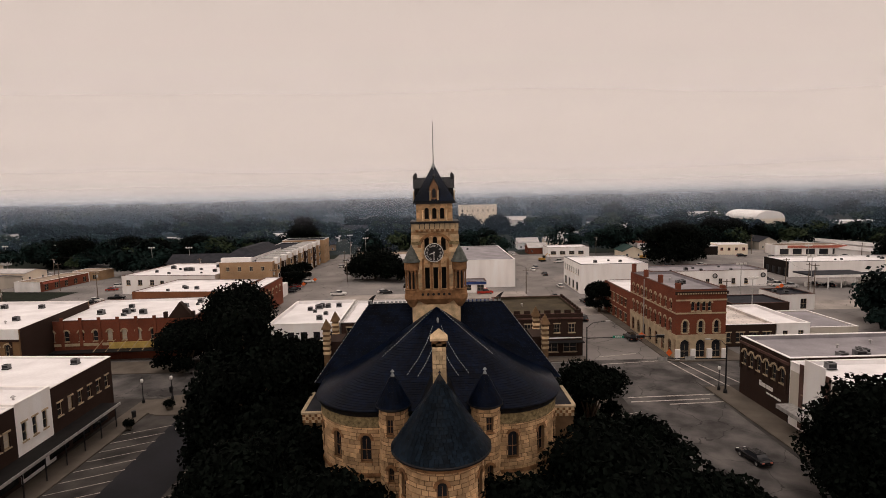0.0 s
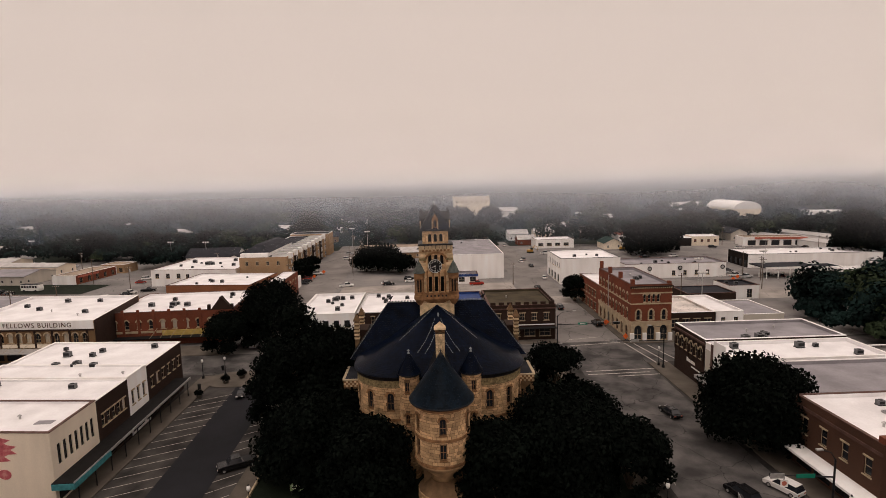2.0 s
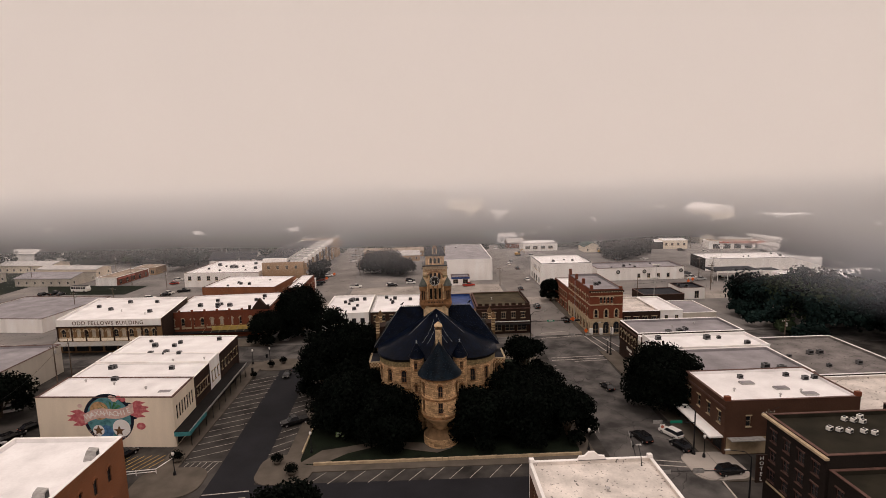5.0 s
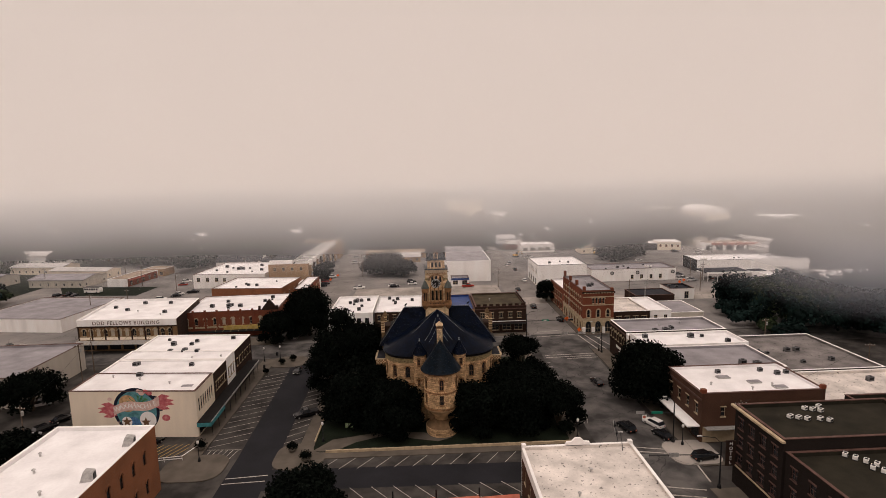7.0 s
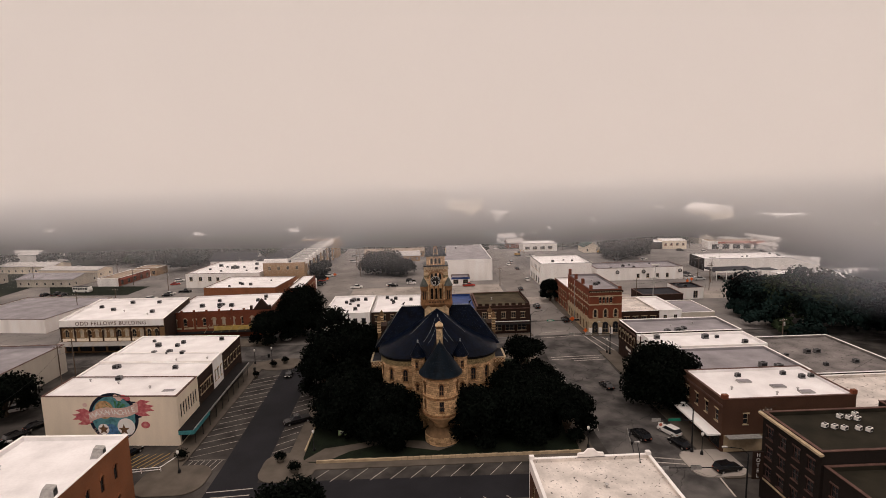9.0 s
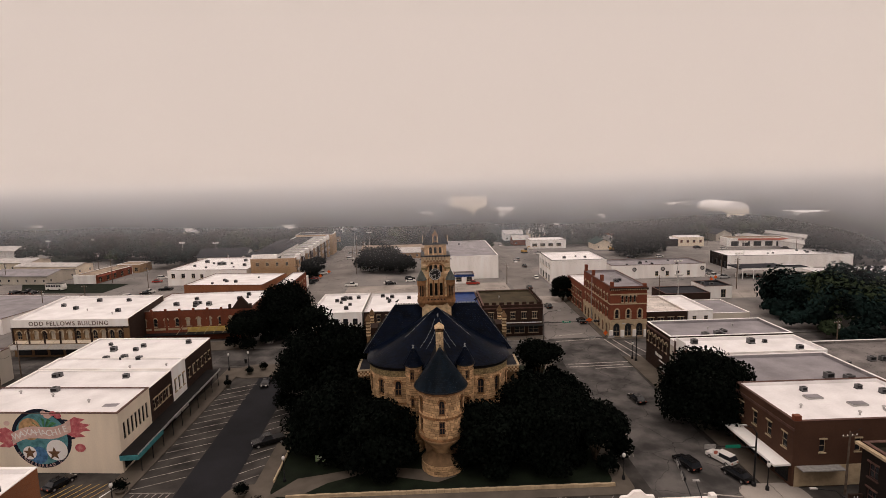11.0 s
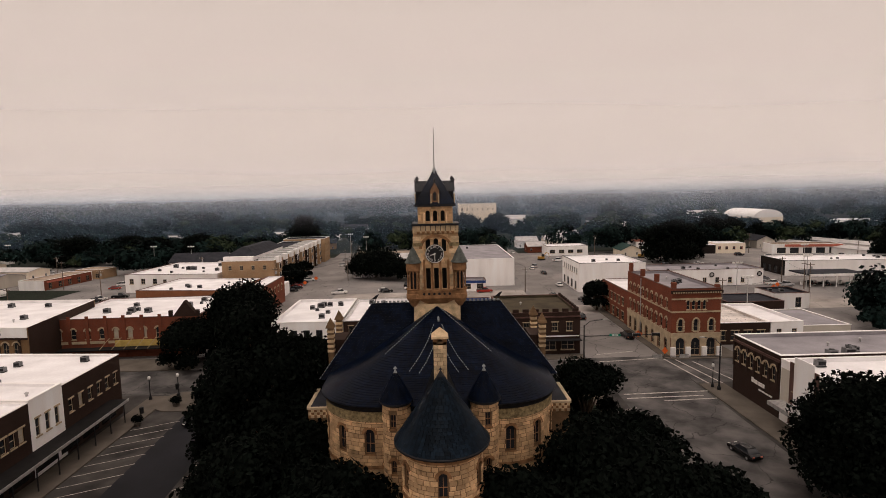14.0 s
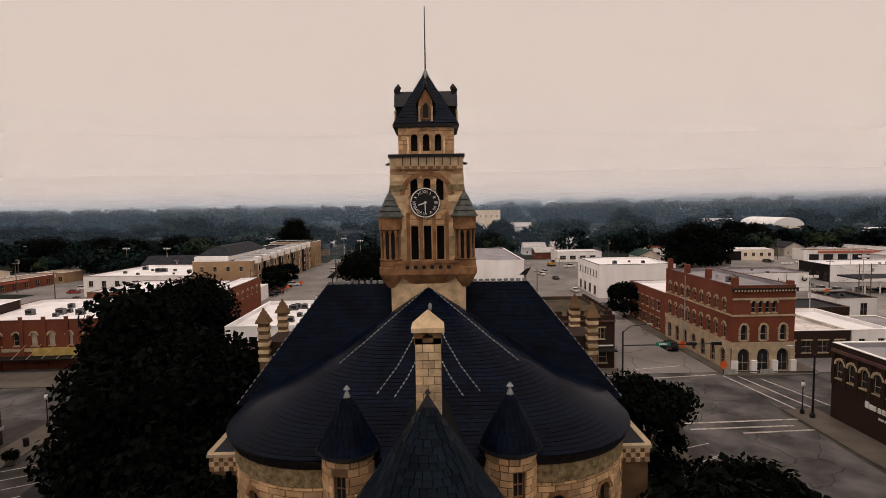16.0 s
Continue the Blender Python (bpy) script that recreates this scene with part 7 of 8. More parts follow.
# red shade sails and their posts
for i, (x0, x1) in enumerate(((-7, 0), (0, 7), (7, 13.5))):
    sl = thing("shade_sail", "faded red canvas shade sail on dark posts", "awning", pose(x0, 11.6, 0), "shade sails")
    part("canvas", Shape().add([(0, 0, 2.7), (x1 - x0, 0.1, 2.9), (x1 - x0 - 0.3, -4, 3.2), (0.3, -4, 3.0), (3.3, -2, 2.55), (0, 0, 2.68), (x1 - x0, 0.1, 2.88), (x1 - x0 - 0.3, -4, 3.18), (0.3, -4, 2.98), (3.3, -2, 2.53)],
                               [(0, 1, 4), (1, 2, 4), (2, 3, 4), (3, 0, 4), (6, 5, 9), (7, 6, 9), (8, 7, 9), (5, 8, 9)]), RED_CANVAS, sl)
    part("post", Shape().lathe(0, 0, [(0.16, 0), (0.14, 4.4)], 10), IRON, sl)


# ---- utility poles and wires ----
def pole(x, y, h=10.5, turn=0, cans=1):
    e = thing("utility_pole", "wooden utility pole with a crossarm", "utility pole", pose(x, y, 0, 0, 0, turn), "utility poles")
    part("shaft", Shape().tube([(0, 0, 0), (0, 0, h)], 0.17, 8, 0.11), WOOD_POLE, e)
    part("crossarm", Shape().box(-1.2, 1.2, -0.06, 0.06, h - 0.75, h - 0.6), WOOD_POLE, e)
    for k in (-1.1, -0.4, 0.4, 1.1):
        part("insulator", Shape().lathe(k, 0, [(0.05, h - 0.6), (0.07, h - 0.5), (0.03, h - 0.4)], 8), SIGN_WHITE, e)
    for k in range(cans):
        part("transformer", Shape().lathe(0.4, 0.0, [(0.24, h - 2.2), (0.26, h - 2.1), (0.26, h - 1.3), (0.2, h - 1.2)], 12), METAL_GREY, e)


POLES = [(-85.8, 40.5), (-97.4, 84), (-95, 74.8), (59.8, 28.3), (97.4, 79), (112.5, 60), (116.5, 47.9), (79, 135.2), (-137, 149), (-122.6, 150), (-179, 252), (-152.6, 289), (-142, 327), (-131, 285), (-54.5, 182), (-34.5, 216), (-36.0, 262), (-56, 240), (88, 296), (171, 278), (33.6, 181), (135, 316), (120.5, 160), (130, 188), (31.5, 262), (200, 240), (-200, 215), (-148, 210.5), (-123.3, 194.5), (-88, 236), (-104, 238), (-39.9, 243.6), (-42.4, 279.3), (129.3, 175), (90, 286)]
for i, (x, y) in enumerate(POLES):
    pole(x, y, 9.0 + (i * 7 % 5) * 0.6, (i * 37) % 30 - 15, 1 if i % 2 == 0 else 0)
wires = thing("power_line", "thin black overhead power lines between poles", "cable", pose(0, 0, 0))
for a, b in ((3, 5), (5, 4), (22, 23), (0, 2), (2, 1), (8, 9), (14, 15), (15, 16), (10, 13), (13, 12), (20, 24), (7, 22)):
    (xa, ya), (xb, yb) = POLES[a], POLES[b]
    pts = [(xa + (xb - xa) * t / 8, ya + (yb - ya) * t / 8, 9.2 - 1.2 * (1 - (t / 4 - 1) ** 2)) for t in range(9)]
    part("wire", Shape().tube(pts, 0.03, 4), BLACK, wires)


# ---- houses and sheds beyond ----
def house(x, y, turn, w, d, h, wall, roof, label, rise=0.45, name="house"):
    e = thing(name, label, "house" if name == "house" else "shed", pose(x, y, land(x, y) if y > 340 else 0, 0, 0, turn))
    TAKEN.append((x - w / 2, y - d / 2, 0, w, d))
    T = 0.2
    for m, L, wins in ((pose(-w / 2, -d / 2, 0), w, row(max(2, int(w / 4)), 2, w - 2, 1.1, 1.0, 1.3)), (pose(w / 2, -d / 2 + T, 0, 0, 0, 90), d - 2 * T, row(2, 2, d - 2.4, 1.0, 1.0, 1.3)), (pose(w / 2, d / 2, 0, 0, 0, 180), w, []), (pose(-w / 2, d / 2 - T, 0, 0, 0, -90), d - 2 * T, row(2, 2, d - 2.4, 1.0, 1.0, 1.3))):
        ob = part("wall", slab_wall(L, h, T, [(c - ww / 2, c + ww / 2, z, z + hh, False) for c, ww, z, hh, *_ in wins]), wall, e)
        ob.matrix_basis = m
        for c, ww, z, hh, *_ in wins:
            put_window(e, m @ pose(c, 0.08, z), ww, hh, False, (0, 1), SIGN_WHITE, GLASS)
    o, r = 0.5, d / 2 * rise
    rf = Shape()
    for sy in (-1, 1):
        rf.solid([(-w / 2 - o, sy * (d / 2 + o), h - 0.15), (w / 2 + o, sy * (d / 2 + o), h - 0.15), (w / 2 + o, 0, h + r), (-w / 2 - o, 0, h + r)][::sy],
                 [(-w / 2 - o, sy * (d / 2 + o), h + 0.05), (w / 2 + o, sy * (d / 2 + o), h + 0.05), (w / 2 + o, 0, h + r + 0.2), (-w / 2 - o, 0, h + r + 0.2)][::sy])
    part("roof", rf, roof, e)
    for sx in (-1, 1):
        part("gable", Shape().solid([(sx * (w / 2 - 0.1) - 0.1, -d / 2, h), (sx * (w / 2 - 0.1) - 0.1, d / 2, h), (sx * (w / 2 - 0.1) - 0.1, 0, h + r)], [(sx * (w / 2 - 0.1) + 0.1, -d / 2, h), (sx * (w / 2 - 0.1) + 0.1, d / 2, h), (sx * (w / 2 - 0.1) + 0.1, 0, h + r)]), wall, e)


SHINGLE = ROOF_DARK
TIN = paint("pale_tin_roof", (0.46, 0.44, 0.43), 0.5, 0.2, 0.5, 6, 0.1, 0.2)
ROOF_TAN = paint("tan_felt_roof", (0.30, 0.235, 0.18), 0.9, 0.3, 0.3, 4, 0.2)
ROOF_GREEN = paint("dark_green_metal_roof", (0.02, 0.045, 0.04), 0.6, 0.3, 0.6, 6, 0.1)
ROOF_RUST = paint("rust_red_roof", (0.22, 0.085, 0.06), 0.8, 0.35, 0.5, 6, 0.2)
# west: sheds and shops round the grass plot
west = building("shop_building", "long low white shop with a tan felt roof", -165.5, 209.9, -7, 11.0, 26, 4.0, WHITE, ROOF_TAN, {"right": row(5, 3, 23, 1.8, 0.4, 2.3, False)}, coping=WHITE, walls={"right": BRICK_RED, "left": BEIGE}, hood=None, sill=None, parapet=0.25)
add_box(west, "fascia", RED_CANVAS, 11.0, 11.25, 1.5, 14.0, 2.9, 3.6)
building("shop_building", "small tan shop behind the grass plot", -161.5, 238.5, -7, 12.5, 10, 4.2, BRICK_TAN, ROOF_TAN, {"front": row(3, 2, 10.5, 1.8, 0.6, 2.0, False)}, coping=WHITE, hood=None, sill=None, parapet=0.2)
for x, y, tn, w, d, h, wl_, rf_, nm, what in (
        (-192, 221, -8, 31, 17, 4.0, BEIGE, ROOF_GREY, "shed", "wide shed with a grey metal roof and a pale end"), (-197, 244, -10, 36, 11, 4.2, CREAM, TIN, "shed", "long cream shed with a pale metal roof"),
        (-240, 224, -8, 30, 16, 4.6, BEIGE, ROOF_GREY, "shed", "grey-roofed shed beside the western lot"), (-232, 262, -8, 34, 14, 4.4, CREAM, TIN, "shed", "low cream workshop with a pale roof"),
        (-262, 300, -6, 40, 18, 6.4, WHITE, TIN, "shed", "white gabled hall at the edge of the trees"), (-300, 268, -6, 34, 16, 5.0, BRICK_TAN, ROOF_TAN, "shed", "brown-walled shed with a tan roof"),
        (-252, 425, 14, 26, 16, 6.0, CREAM, TIN, "house", "pale-roofed house half hidden in the woods"), (-112, 258, 0, 26, 15, 5.0, WHITE, SHINGLE, "house", "white house with a dark hipped roof"),
        (-96, 246, 90, 14, 11, 4.4, WHITE, SHINGLE, "house", "small white house with a dark roof"), (-25, 374, 0, 22, 13, 6.6, WHITE, SHINGLE, "house", "white two-storey house with a dark roof"),
        (-29, 226.5, 4, 9, 6.5, 3.0, WHITE, SHINGLE, "house", "small white cabin under a spreading tree"), (-18, 283, 0, 42, 12, 3.6, BRICK_TAN, ROOF_TAN, "shed", "long low tan brick building"),
        (-12, 264, 3, 16, 9, 3.4, BRICK_TAN, TIN, "house", "tan brick house with a pale roof"), (61, 307, 3, 10.5, 9, 3.6, BRICK_RED, TIN, "house", "small red-walled shop with a pale roof"),
        (60, 332, 2, 13, 10, 4.4, WHITE, TIN, "house", "pale-roofed cottage by the long street"), (78, 338, 0, 12, 10, 4.4, CREAM, TIN, "house", "pale cottage among trees"),
        (105.5, 279.5, 90, 13, 10.5, 3.6, CREAM, ROOF_GREEN, "house", "cream gabled house with a dark green roof"), (96, 366, 6, 15, 10, 5.0, WHITE, TIN, "house", "pale house deep among trees"),
        (121, 349, -8, 16, 10, 4.6, BRICK_TAN, ROOF_RUST, "house", "tan house with a rusty roof"), (33, 352, 12, 12, 9, 5.0, WHITE, TIN, "house", "white house beside the long street"),
        (140, 402, 0, 18, 12, 6.5, WHITE, TIN, "house", "pale house on the wooded slope"), (70, 452, 0, 20, 12, 9.0, WHITE, TIN, "house", "pale house in the far woods"),
        (-110, 392, 10, 16, 10, 6.0, CREAM, TIN, "house", "pale house in the western woods"), (-180, 352, -12, 15, 10, 5.0, WHITE, TIN, "house", "white house in the western woods"),
        (-70, 346, 8, 15, 10, 4.6, BRICK_TAN, SHINGLE, "house", "tan house among trees"), (-60, 424, 0, 18, 11, 7.5, WHITE, SHINGLE, "house", "white house on the wooded rise"),
        (213, 272, 101, 62, 10, 3.4, WHITE, TIN, "shed", "long white storage shed with a pale roof"), (236, 280, 101, 66, 11, 3.4, WHITE, TIN, "shed", "long white storage shed with a pale roof"), (184, 352, -6, 15, 12, 5.6, CREAM, ROOF_TAN, "house", "square pale house with a tan roof"),
        (330, 330, -6, 60, 20, 5.5, CREAM, TIN, "shed", "wide cream hall on the eastern edge"), (232, 452, 8, 26, 14, 9.0, WHITE, TIN, "house", "pale house near the arched hall")):
    house(x, y, tn, w, d, h, wl_, rf_, what, 0.5 if nm == "house" else 0.2, nm)
building("shop_building", "low shop with a rust-red roof and white walls", 118, 300, 0, 22, 13, 5.2, WHITE, ROOF_RUST, {"front": row(4, 3, 19, 2.2, 0.6, 2.2, False)}, coping=ROOF_RUST, hood=None, sill=None)
building("shop_building", "cream building with red-framed windows", 153.5, 279, -9, 15, 12, 5.4, CREAM, ROOF_WHITE, {"front": row(4, 2, 13, 1.4, 2.2, 1.6, False)}, coping=WHITE, hood=None, frame_mat=RED_CANVAS)
building("shed", "dark-walled shed beside the cream building", 143.5, 280, -9, 9.8, 12, 4.6, BRICK_BLACKISH, ROOF_WHITE, coping=WHITE)
building("shop_building", "long white shop beyond the storage sheds", 297, 404, -9, 46, 18, 8.5, WHITE, ROOF_WHITE, {"front": row(9, 3, 43, 3.0, 3.4, 2.2, False)}, coping=WHITE, hood=None, sill=None)
bays = building("shop_building", "white workshop with dark open bays and a red fascia", 180, 272, -8, 34, 11, 5.0, WHITE, ROOF_TAN, {"front": row(5, 4.5, 30, 4.4, 0.2, 3.0, False, (0, 0))}, coping=WHITE, hood=None, sill=None)
add_box(bays, "fascia", RED_CANVAS, 6.0, 34.1, -0.5, -0.004, 3.7, 4.9, label="red painted fascia")
hall = thing("hall", "large hall with a white arched roof behind trees", "hall", pose(274, 425, 0))
vault = Shape()
for j, yy in enumerate((0.0, 46.0)):
    vault.v += [(12 * math.cos(math.pi * k / 18), yy, land(274, 425) + 8.0 + 6.5 * math.sin(math.pi * k / 18)) for k in range(19)]
vault.f = [(k, k + 1, 20 + k, 19 + k) for k in range(18)] + [tuple(range(18, -1, -1)), tuple(range(19, 38))]
part("arched_roof", vault, WHITE, hall)
part("wall", Shape().box(-12, 12, 0.1, 45.9, 0, land(274, 425) + 8.0), CREAM, hall)
bus = thing("bus", "white old-fashioned bus parked by the grass plot", "bus", pose(-164.5, 196.4, 0.02, 0, 0, -9))
part("body", Shape().solid([(-4.2, -1.2, 0.4), (4.0, -1.2, 0.4), (4.3, -1.2, 1.4), (3.9, -1.2, 2.9), (-4.2, -1.2, 2.9)], [(-4.2, 1.2, 0.4), (4.0, 1.2, 0.4), (4.3, 1.2, 1.4), (3.9, 1.2, 2.9), (-4.2, 1.2, 2.9)]), SIGN_WHITE, bus)
for i in range(6):
    part("side_window", Shape().box(-3.9 + 1.25 * i, -2.95 + 1.25 * i, -1.23, -1.201, 1.6, 2.5), GLASS, bus)
for px in (-2.8, 2.6):
    for sy in (-1.15, 1.15):
        part("wheel", Shape().lathe(0, 0, [(0.25, -0.14), (0.46, -0.13), (0.46, 0.13), (0.25, 0.14)], 14), BLACK, bus).matrix_basis = pose(px, sy, 0.46, 90)
part("roof", Shape().box(-4.3, 3.8, -1.25, 1.25, 2.9, 3.05), BLACK, bus)
building("terrace", "tan brick three-storey terrace end with white attic", -79, 282, 0, 22, 14, 12.5, BRICK_TAN, ROOF_DARK, {"front": [w for z in (1.2, 4.8, 8.2) for w in row(5, 2.5, 19.5, 1.2, z, 1.9, False)], "right": [w for z in (1.2, 4.8, 8.2) for w in row(3, 2.5, 11, 1.2, z, 1.9, False)]}, coping=WHITE)
attic = thing("terrace_attic", "white attic storey with a dark pitched roof", "attic", pose(-78.3, 196.6, 11.7))
part("attic_wall", Shape().box(0.2, 11.5, 0.0, 40.0, 0.0, 1.5), WHITE, attic)
part("attic_roof", Shape().solid([(-0.1, 2.0, 1.5), (11.8, 2.0, 1.5), (11.8, 40.3, 1.5), (-0.1, 40.3, 1.5)], [(4.5, 8.0, 4.4), (7.2, 8.0, 4.4), (7.2, 36.0, 4.4), (4.5, 36.0, 4.4)]), ROOF_DARK, attic)
for i in range(9):
    a = thing("roof_attic", "white stepped parapet block on the terrace roof", "parapet", pose(-66, 200 + 8.6 * i, 11.0), "terrace parapets")
    part("block", Shape().box(0, 6.9, 0, 5.2, 0.0, 1.3), WHITE, a)
    part("lid", Shape().box(-0.1, 7.0, -0.1, 5.3, 1.3, 1.42), METAL_GREY, a)
sheet("lawn", "green grass plot beside the western street", [(-192, 214), (-138, 206.5), (-139, 187), (-176, 191)], 0.01, GRASS, "lawn")
fs_ = building("filling_station", "small white filling station with a blue band", 11.5, 185.6, 0, 8.5, 6.6, 4.0, WHITE, ROOF_GREY, {"front": row(2, 2, 6.5, 2.4, 0.8, 2.0, False)}, hood=None, sill=None)
add_box(fs_, "blue_band", BLUE_ROOF, -0.1, 8.6, -0.15, -0.004, 2.95, 3.9)
building("shop_building", "long low white-roofed block behind the shops", -29, 133.6, 0, 58, 4.5, 4.2, WHITE, ROOF_WHITE, coping=WHITE)

# filling station canopy and larger trees beyond the eastern blocks
can = thing("station_canopy", "dark flat canopy with a white fascia on posts", "canopy", pose(132.5, 177, 0))
part("roof", Shape().box(0, 21, 0, 11, 4.2, 4.7), ROOF_DARK, can)
part("fascia", Shape().box(-0.05, 21.05, -0.06, -0.004, 3.9, 4.75), WHITE, can)
for i in range(5):
    part("post", Shape().lathe(1.0 + 4.7 * i, 0.8, [(0.2, 0), (0.2, 4.2)], 8), WHITE, can)
    part("pump", Shape().box(0.7 + 4.7 * i, 1.4 + 4.7 * i, 5, 5.6, 0, 1.6), SIGN_WHITE, can)
building("kiosk", "white rounded filling-station kiosk with wide windows", 154, 176.5, 0, 9, 8, 4.4, WHITE, ROOF_DARK, {"front": row(3, 1.8, 7.2, 1.8, 0.5, 2.4, False)}, coping=WHITE, hood=None, sill=None, parapet=0.3, category="shop")
for i, (x, y, h, r) in enumerate(((114, 250, 22, 12.5), (130, 264, 18, 10), (168, 312, 19, 10), (182, 318, 18, 10), (150, 318, 17, 9), (28, 418, 20, 13), (16, 312, 12, 8), (172, 128, 15, 8), (52, 424, 20, 12), (200, 214, 25, 13), (210, 226, 20, 11), (-76, 318, 24, 10), (-66, 300, 12, 6), (-193, 288, 17, 14), (-166, 290, 17, 13), (-146, 282, 16, 11), (-124, 285, 17, 12), (202, 322, 15, 10), (190, 336, 17, 11))):
    tree(x, y, h, r, 80 + i, 5200, 0.6, low=-0.06, lobes=12)
# dark box vents on the edge of the near brick block
for x, y in ((-50.6, 16.8), (-51.0, 6.5)):
    e = thing("roof_vent_box", "dark slanted vent box on the white roof", "vent", pose(x, y, 11.5, 0, 0, 12), "vent boxes")
    part("box", Shape().solid([(-0.9, -0.7, 0), (0.9, -0.7, 0), (0.9, 0.7, 0), (-0.9, 0.7, 0)], [(-0.3, -0.6, 1.6), (0.9, -0.6, 1.3), (0.9, 0.6, 1.3), (-0.3, 0.6, 1.6)]), METAL_GREY, e)
    part("mouth", Shape().box(0.9, 0.94, -0.5, 0.5, 0.2, 1.1), BLACK, e)

# parked vehicles on the outer streets and lots
for x, y, tn, c, k, col in ((19.3, 183.0, 5, C_RED, "pickup_truck", "red"), (138, 184, 85, C_BLACK, "car", "black"), (125, 240, 20, C_WHITE, "car", "white"), (110, 240, 10, C_BLACK, "suv", "black"),
                            (-126, 158, 20, C_WHITE, "car", "white"), (-104, 160, 80, C_BLACK, "suv", "black"), (-96.8, 61, 30, C_WHITE, "suv", "white"), (51.0, 24.5, 10, C_BLACK, "suv", "black")):
    car(x, y, tn, c, f"{col} {'pickup truck' if k == 'pickup_truck' else 'car'} parked on the outer paving", k)

for x, y, tn, c, k, col in ((42.6, 62.0, 100, C_BLACK, "car", "black"), (40.9, 37.2, 105, C_BLACK, "suv", "black"), (-37.6, 77.5, 272, C_BLACK, "car", "black"), (-51.6, 199, 12, C_BLACK, "car", "black"), (-52.4, 211.7, 14, C_BLACK, "suv", "black"), (-51.0, 217.5, 14, C_WHITE, "suv", "white"),
                            (-7.5, 192.5, 5, C_WHITE, "car", "white"), (-8.0, 197.5, 5, C_BLACK, "suv", "black"), (-16.0, 187.5, 8, C_BLACK, "car", "black"), (-40, 279, 80, C_WHITE, "suv", "white"), (-46, 284, 10, C_SILVER, "car", "silver"), (-44, 262, 15, C_WHITE, "suv", "white"),
                            (48.2, 192, 92, C_WHITE, "car", "white"), (41.5, 172, 92, C_BLACK, "car", "black"), (48.6, 243, 92, C_SILVER, "suv", "silver"), (42.0, 140, 92, C_BLACK, "suv", "black"), (49.2, 164, 92, C_BLACK, "car", "black"), (46.8, 300, 92, C_WHITE, "car", "white"),
                            (127, 181, 10, C_SILVER, "pickup_truck", "silver"), (124.5, 184.5, 10, C_WHITE, "pickup_truck", "white"), (141, 181, 90, C_BLACK, "car", "black"), (-128, 217, 20, C_WHITE, "suv", "white"), (-113, 189, 12, C_BLACK, "pickup_truck", "black"), (-118, 184, 60, C_WHITE, "pickup_truck", "white"),
                            (-178, 190.5, 80, C_BLACK, "suv", "black"), (-173.5, 191.5, 80, C_BLACK, "pickup_truck", "black"), (-169.5, 190, 80, C_BLACK, "car", "black"), (-205, 268, 20, C_WHITE, "car", "white"), (-212, 272, 20, C_WHITE, "suv", "white"), (-220, 274, 20, C_BLACK, "suv", "black"), (-226, 280, 20, C_SILVER, "car", "silver"), (-190, 262, 10, C_SILVER, "car", "silver"),
                            (64, 262, 30, C_WHITE, "pickup_truck", "white"), (160, 268, 0, C_BLACK, "suv", "black"), (172, 262, 0, C_WHITE, "car", "white"), (206, 258, 90, C_BLACK, "car", "black")):
    car(x, y, tn, c, f"{col} {'pickup truck' if k == 'pickup_truck' else 'car'} standing in the town", k)

YELLOW_PAINT = paint("yellow_machine_paint", (0.42, 0.24, 0.05), 0.5, 0.3, 1.0, 8, 0.1)
# yellow digger and heaped earth beside the eastern yard
for x, y, tn in ((57, 268, 20), (109, 268, -30)):
    e = thing("excavator", "small yellow excavator parked on bare ground", "excavator", pose(x, y, 0, 0, 0, tn), "excavators")
    part("track", Shape().box(-1.6, 1.6, -1.2, -0.7, 0, 0.8), BLACK, e)
    part("track", Shape().box(-1.6, 1.6, 0.7, 1.2, 0, 0.8), BLACK, e)
    part("house", Shape().box(-1.7, 1.2, -1.0, 1.0, 0.85, 1.9), YELLOW_PAINT, e)
    part("cab", Shape().solid([(0.0, -1.0, 1.9), (1.2, -1.0, 1.9), (1.2, 0.0, 1.9), (0.0, 0.0, 1.9)], [(0.0, -0.95, 3.0), (1.0, -0.95, 3.0), (1.0, -0.05, 3.0), (0.0, -0.05, 3.0)]), GLASS, e)
    part("boom", Shape().tube([(1.1, 0.4, 1.5), (3.0, 0.4, 3.8), (4.6, 0.4, 3.2), (4.9, 0.4, 1.2)], 0.22, 6, 0.16), YELLOW_PAINT, e)
    part("bucket", Shape().box(4.5, 5.3, 0.0, 0.8, 0.5, 1.3), METAL_GREY, e)

# tall floodlight masts on the western lots
for x, y in ((-229.7, 288.6), (-202.4, 288.5), (-137.4, 261.6), (-117, 257), (-36, 291.8), (-48.3, 315.7), (96, 158), (128, 172), (150, 205), (84, 132)):
    e = thing("floodlight_mast", "tall grey mast with a pair of floodlights", "light mast", pose(x, y, 0), "floodlight masts")
    part("mast", Shape().tube([(0, 0, 0), (0, 0, 12)], 0.16, 8, 0.09), METAL_GREY, e)
    part("arm", Shape().box(-1.4, 1.4, -0.08, 0.08, 11.7, 11.9), METAL_GREY, e)
    for sx in (-1.2, 0.0, 1.2):
        part("floodlight", Shape().box(sx - 0.35, sx + 0.35, -0.3, 0.2, 11.9, 12.4), SIGN_WHITE, e)

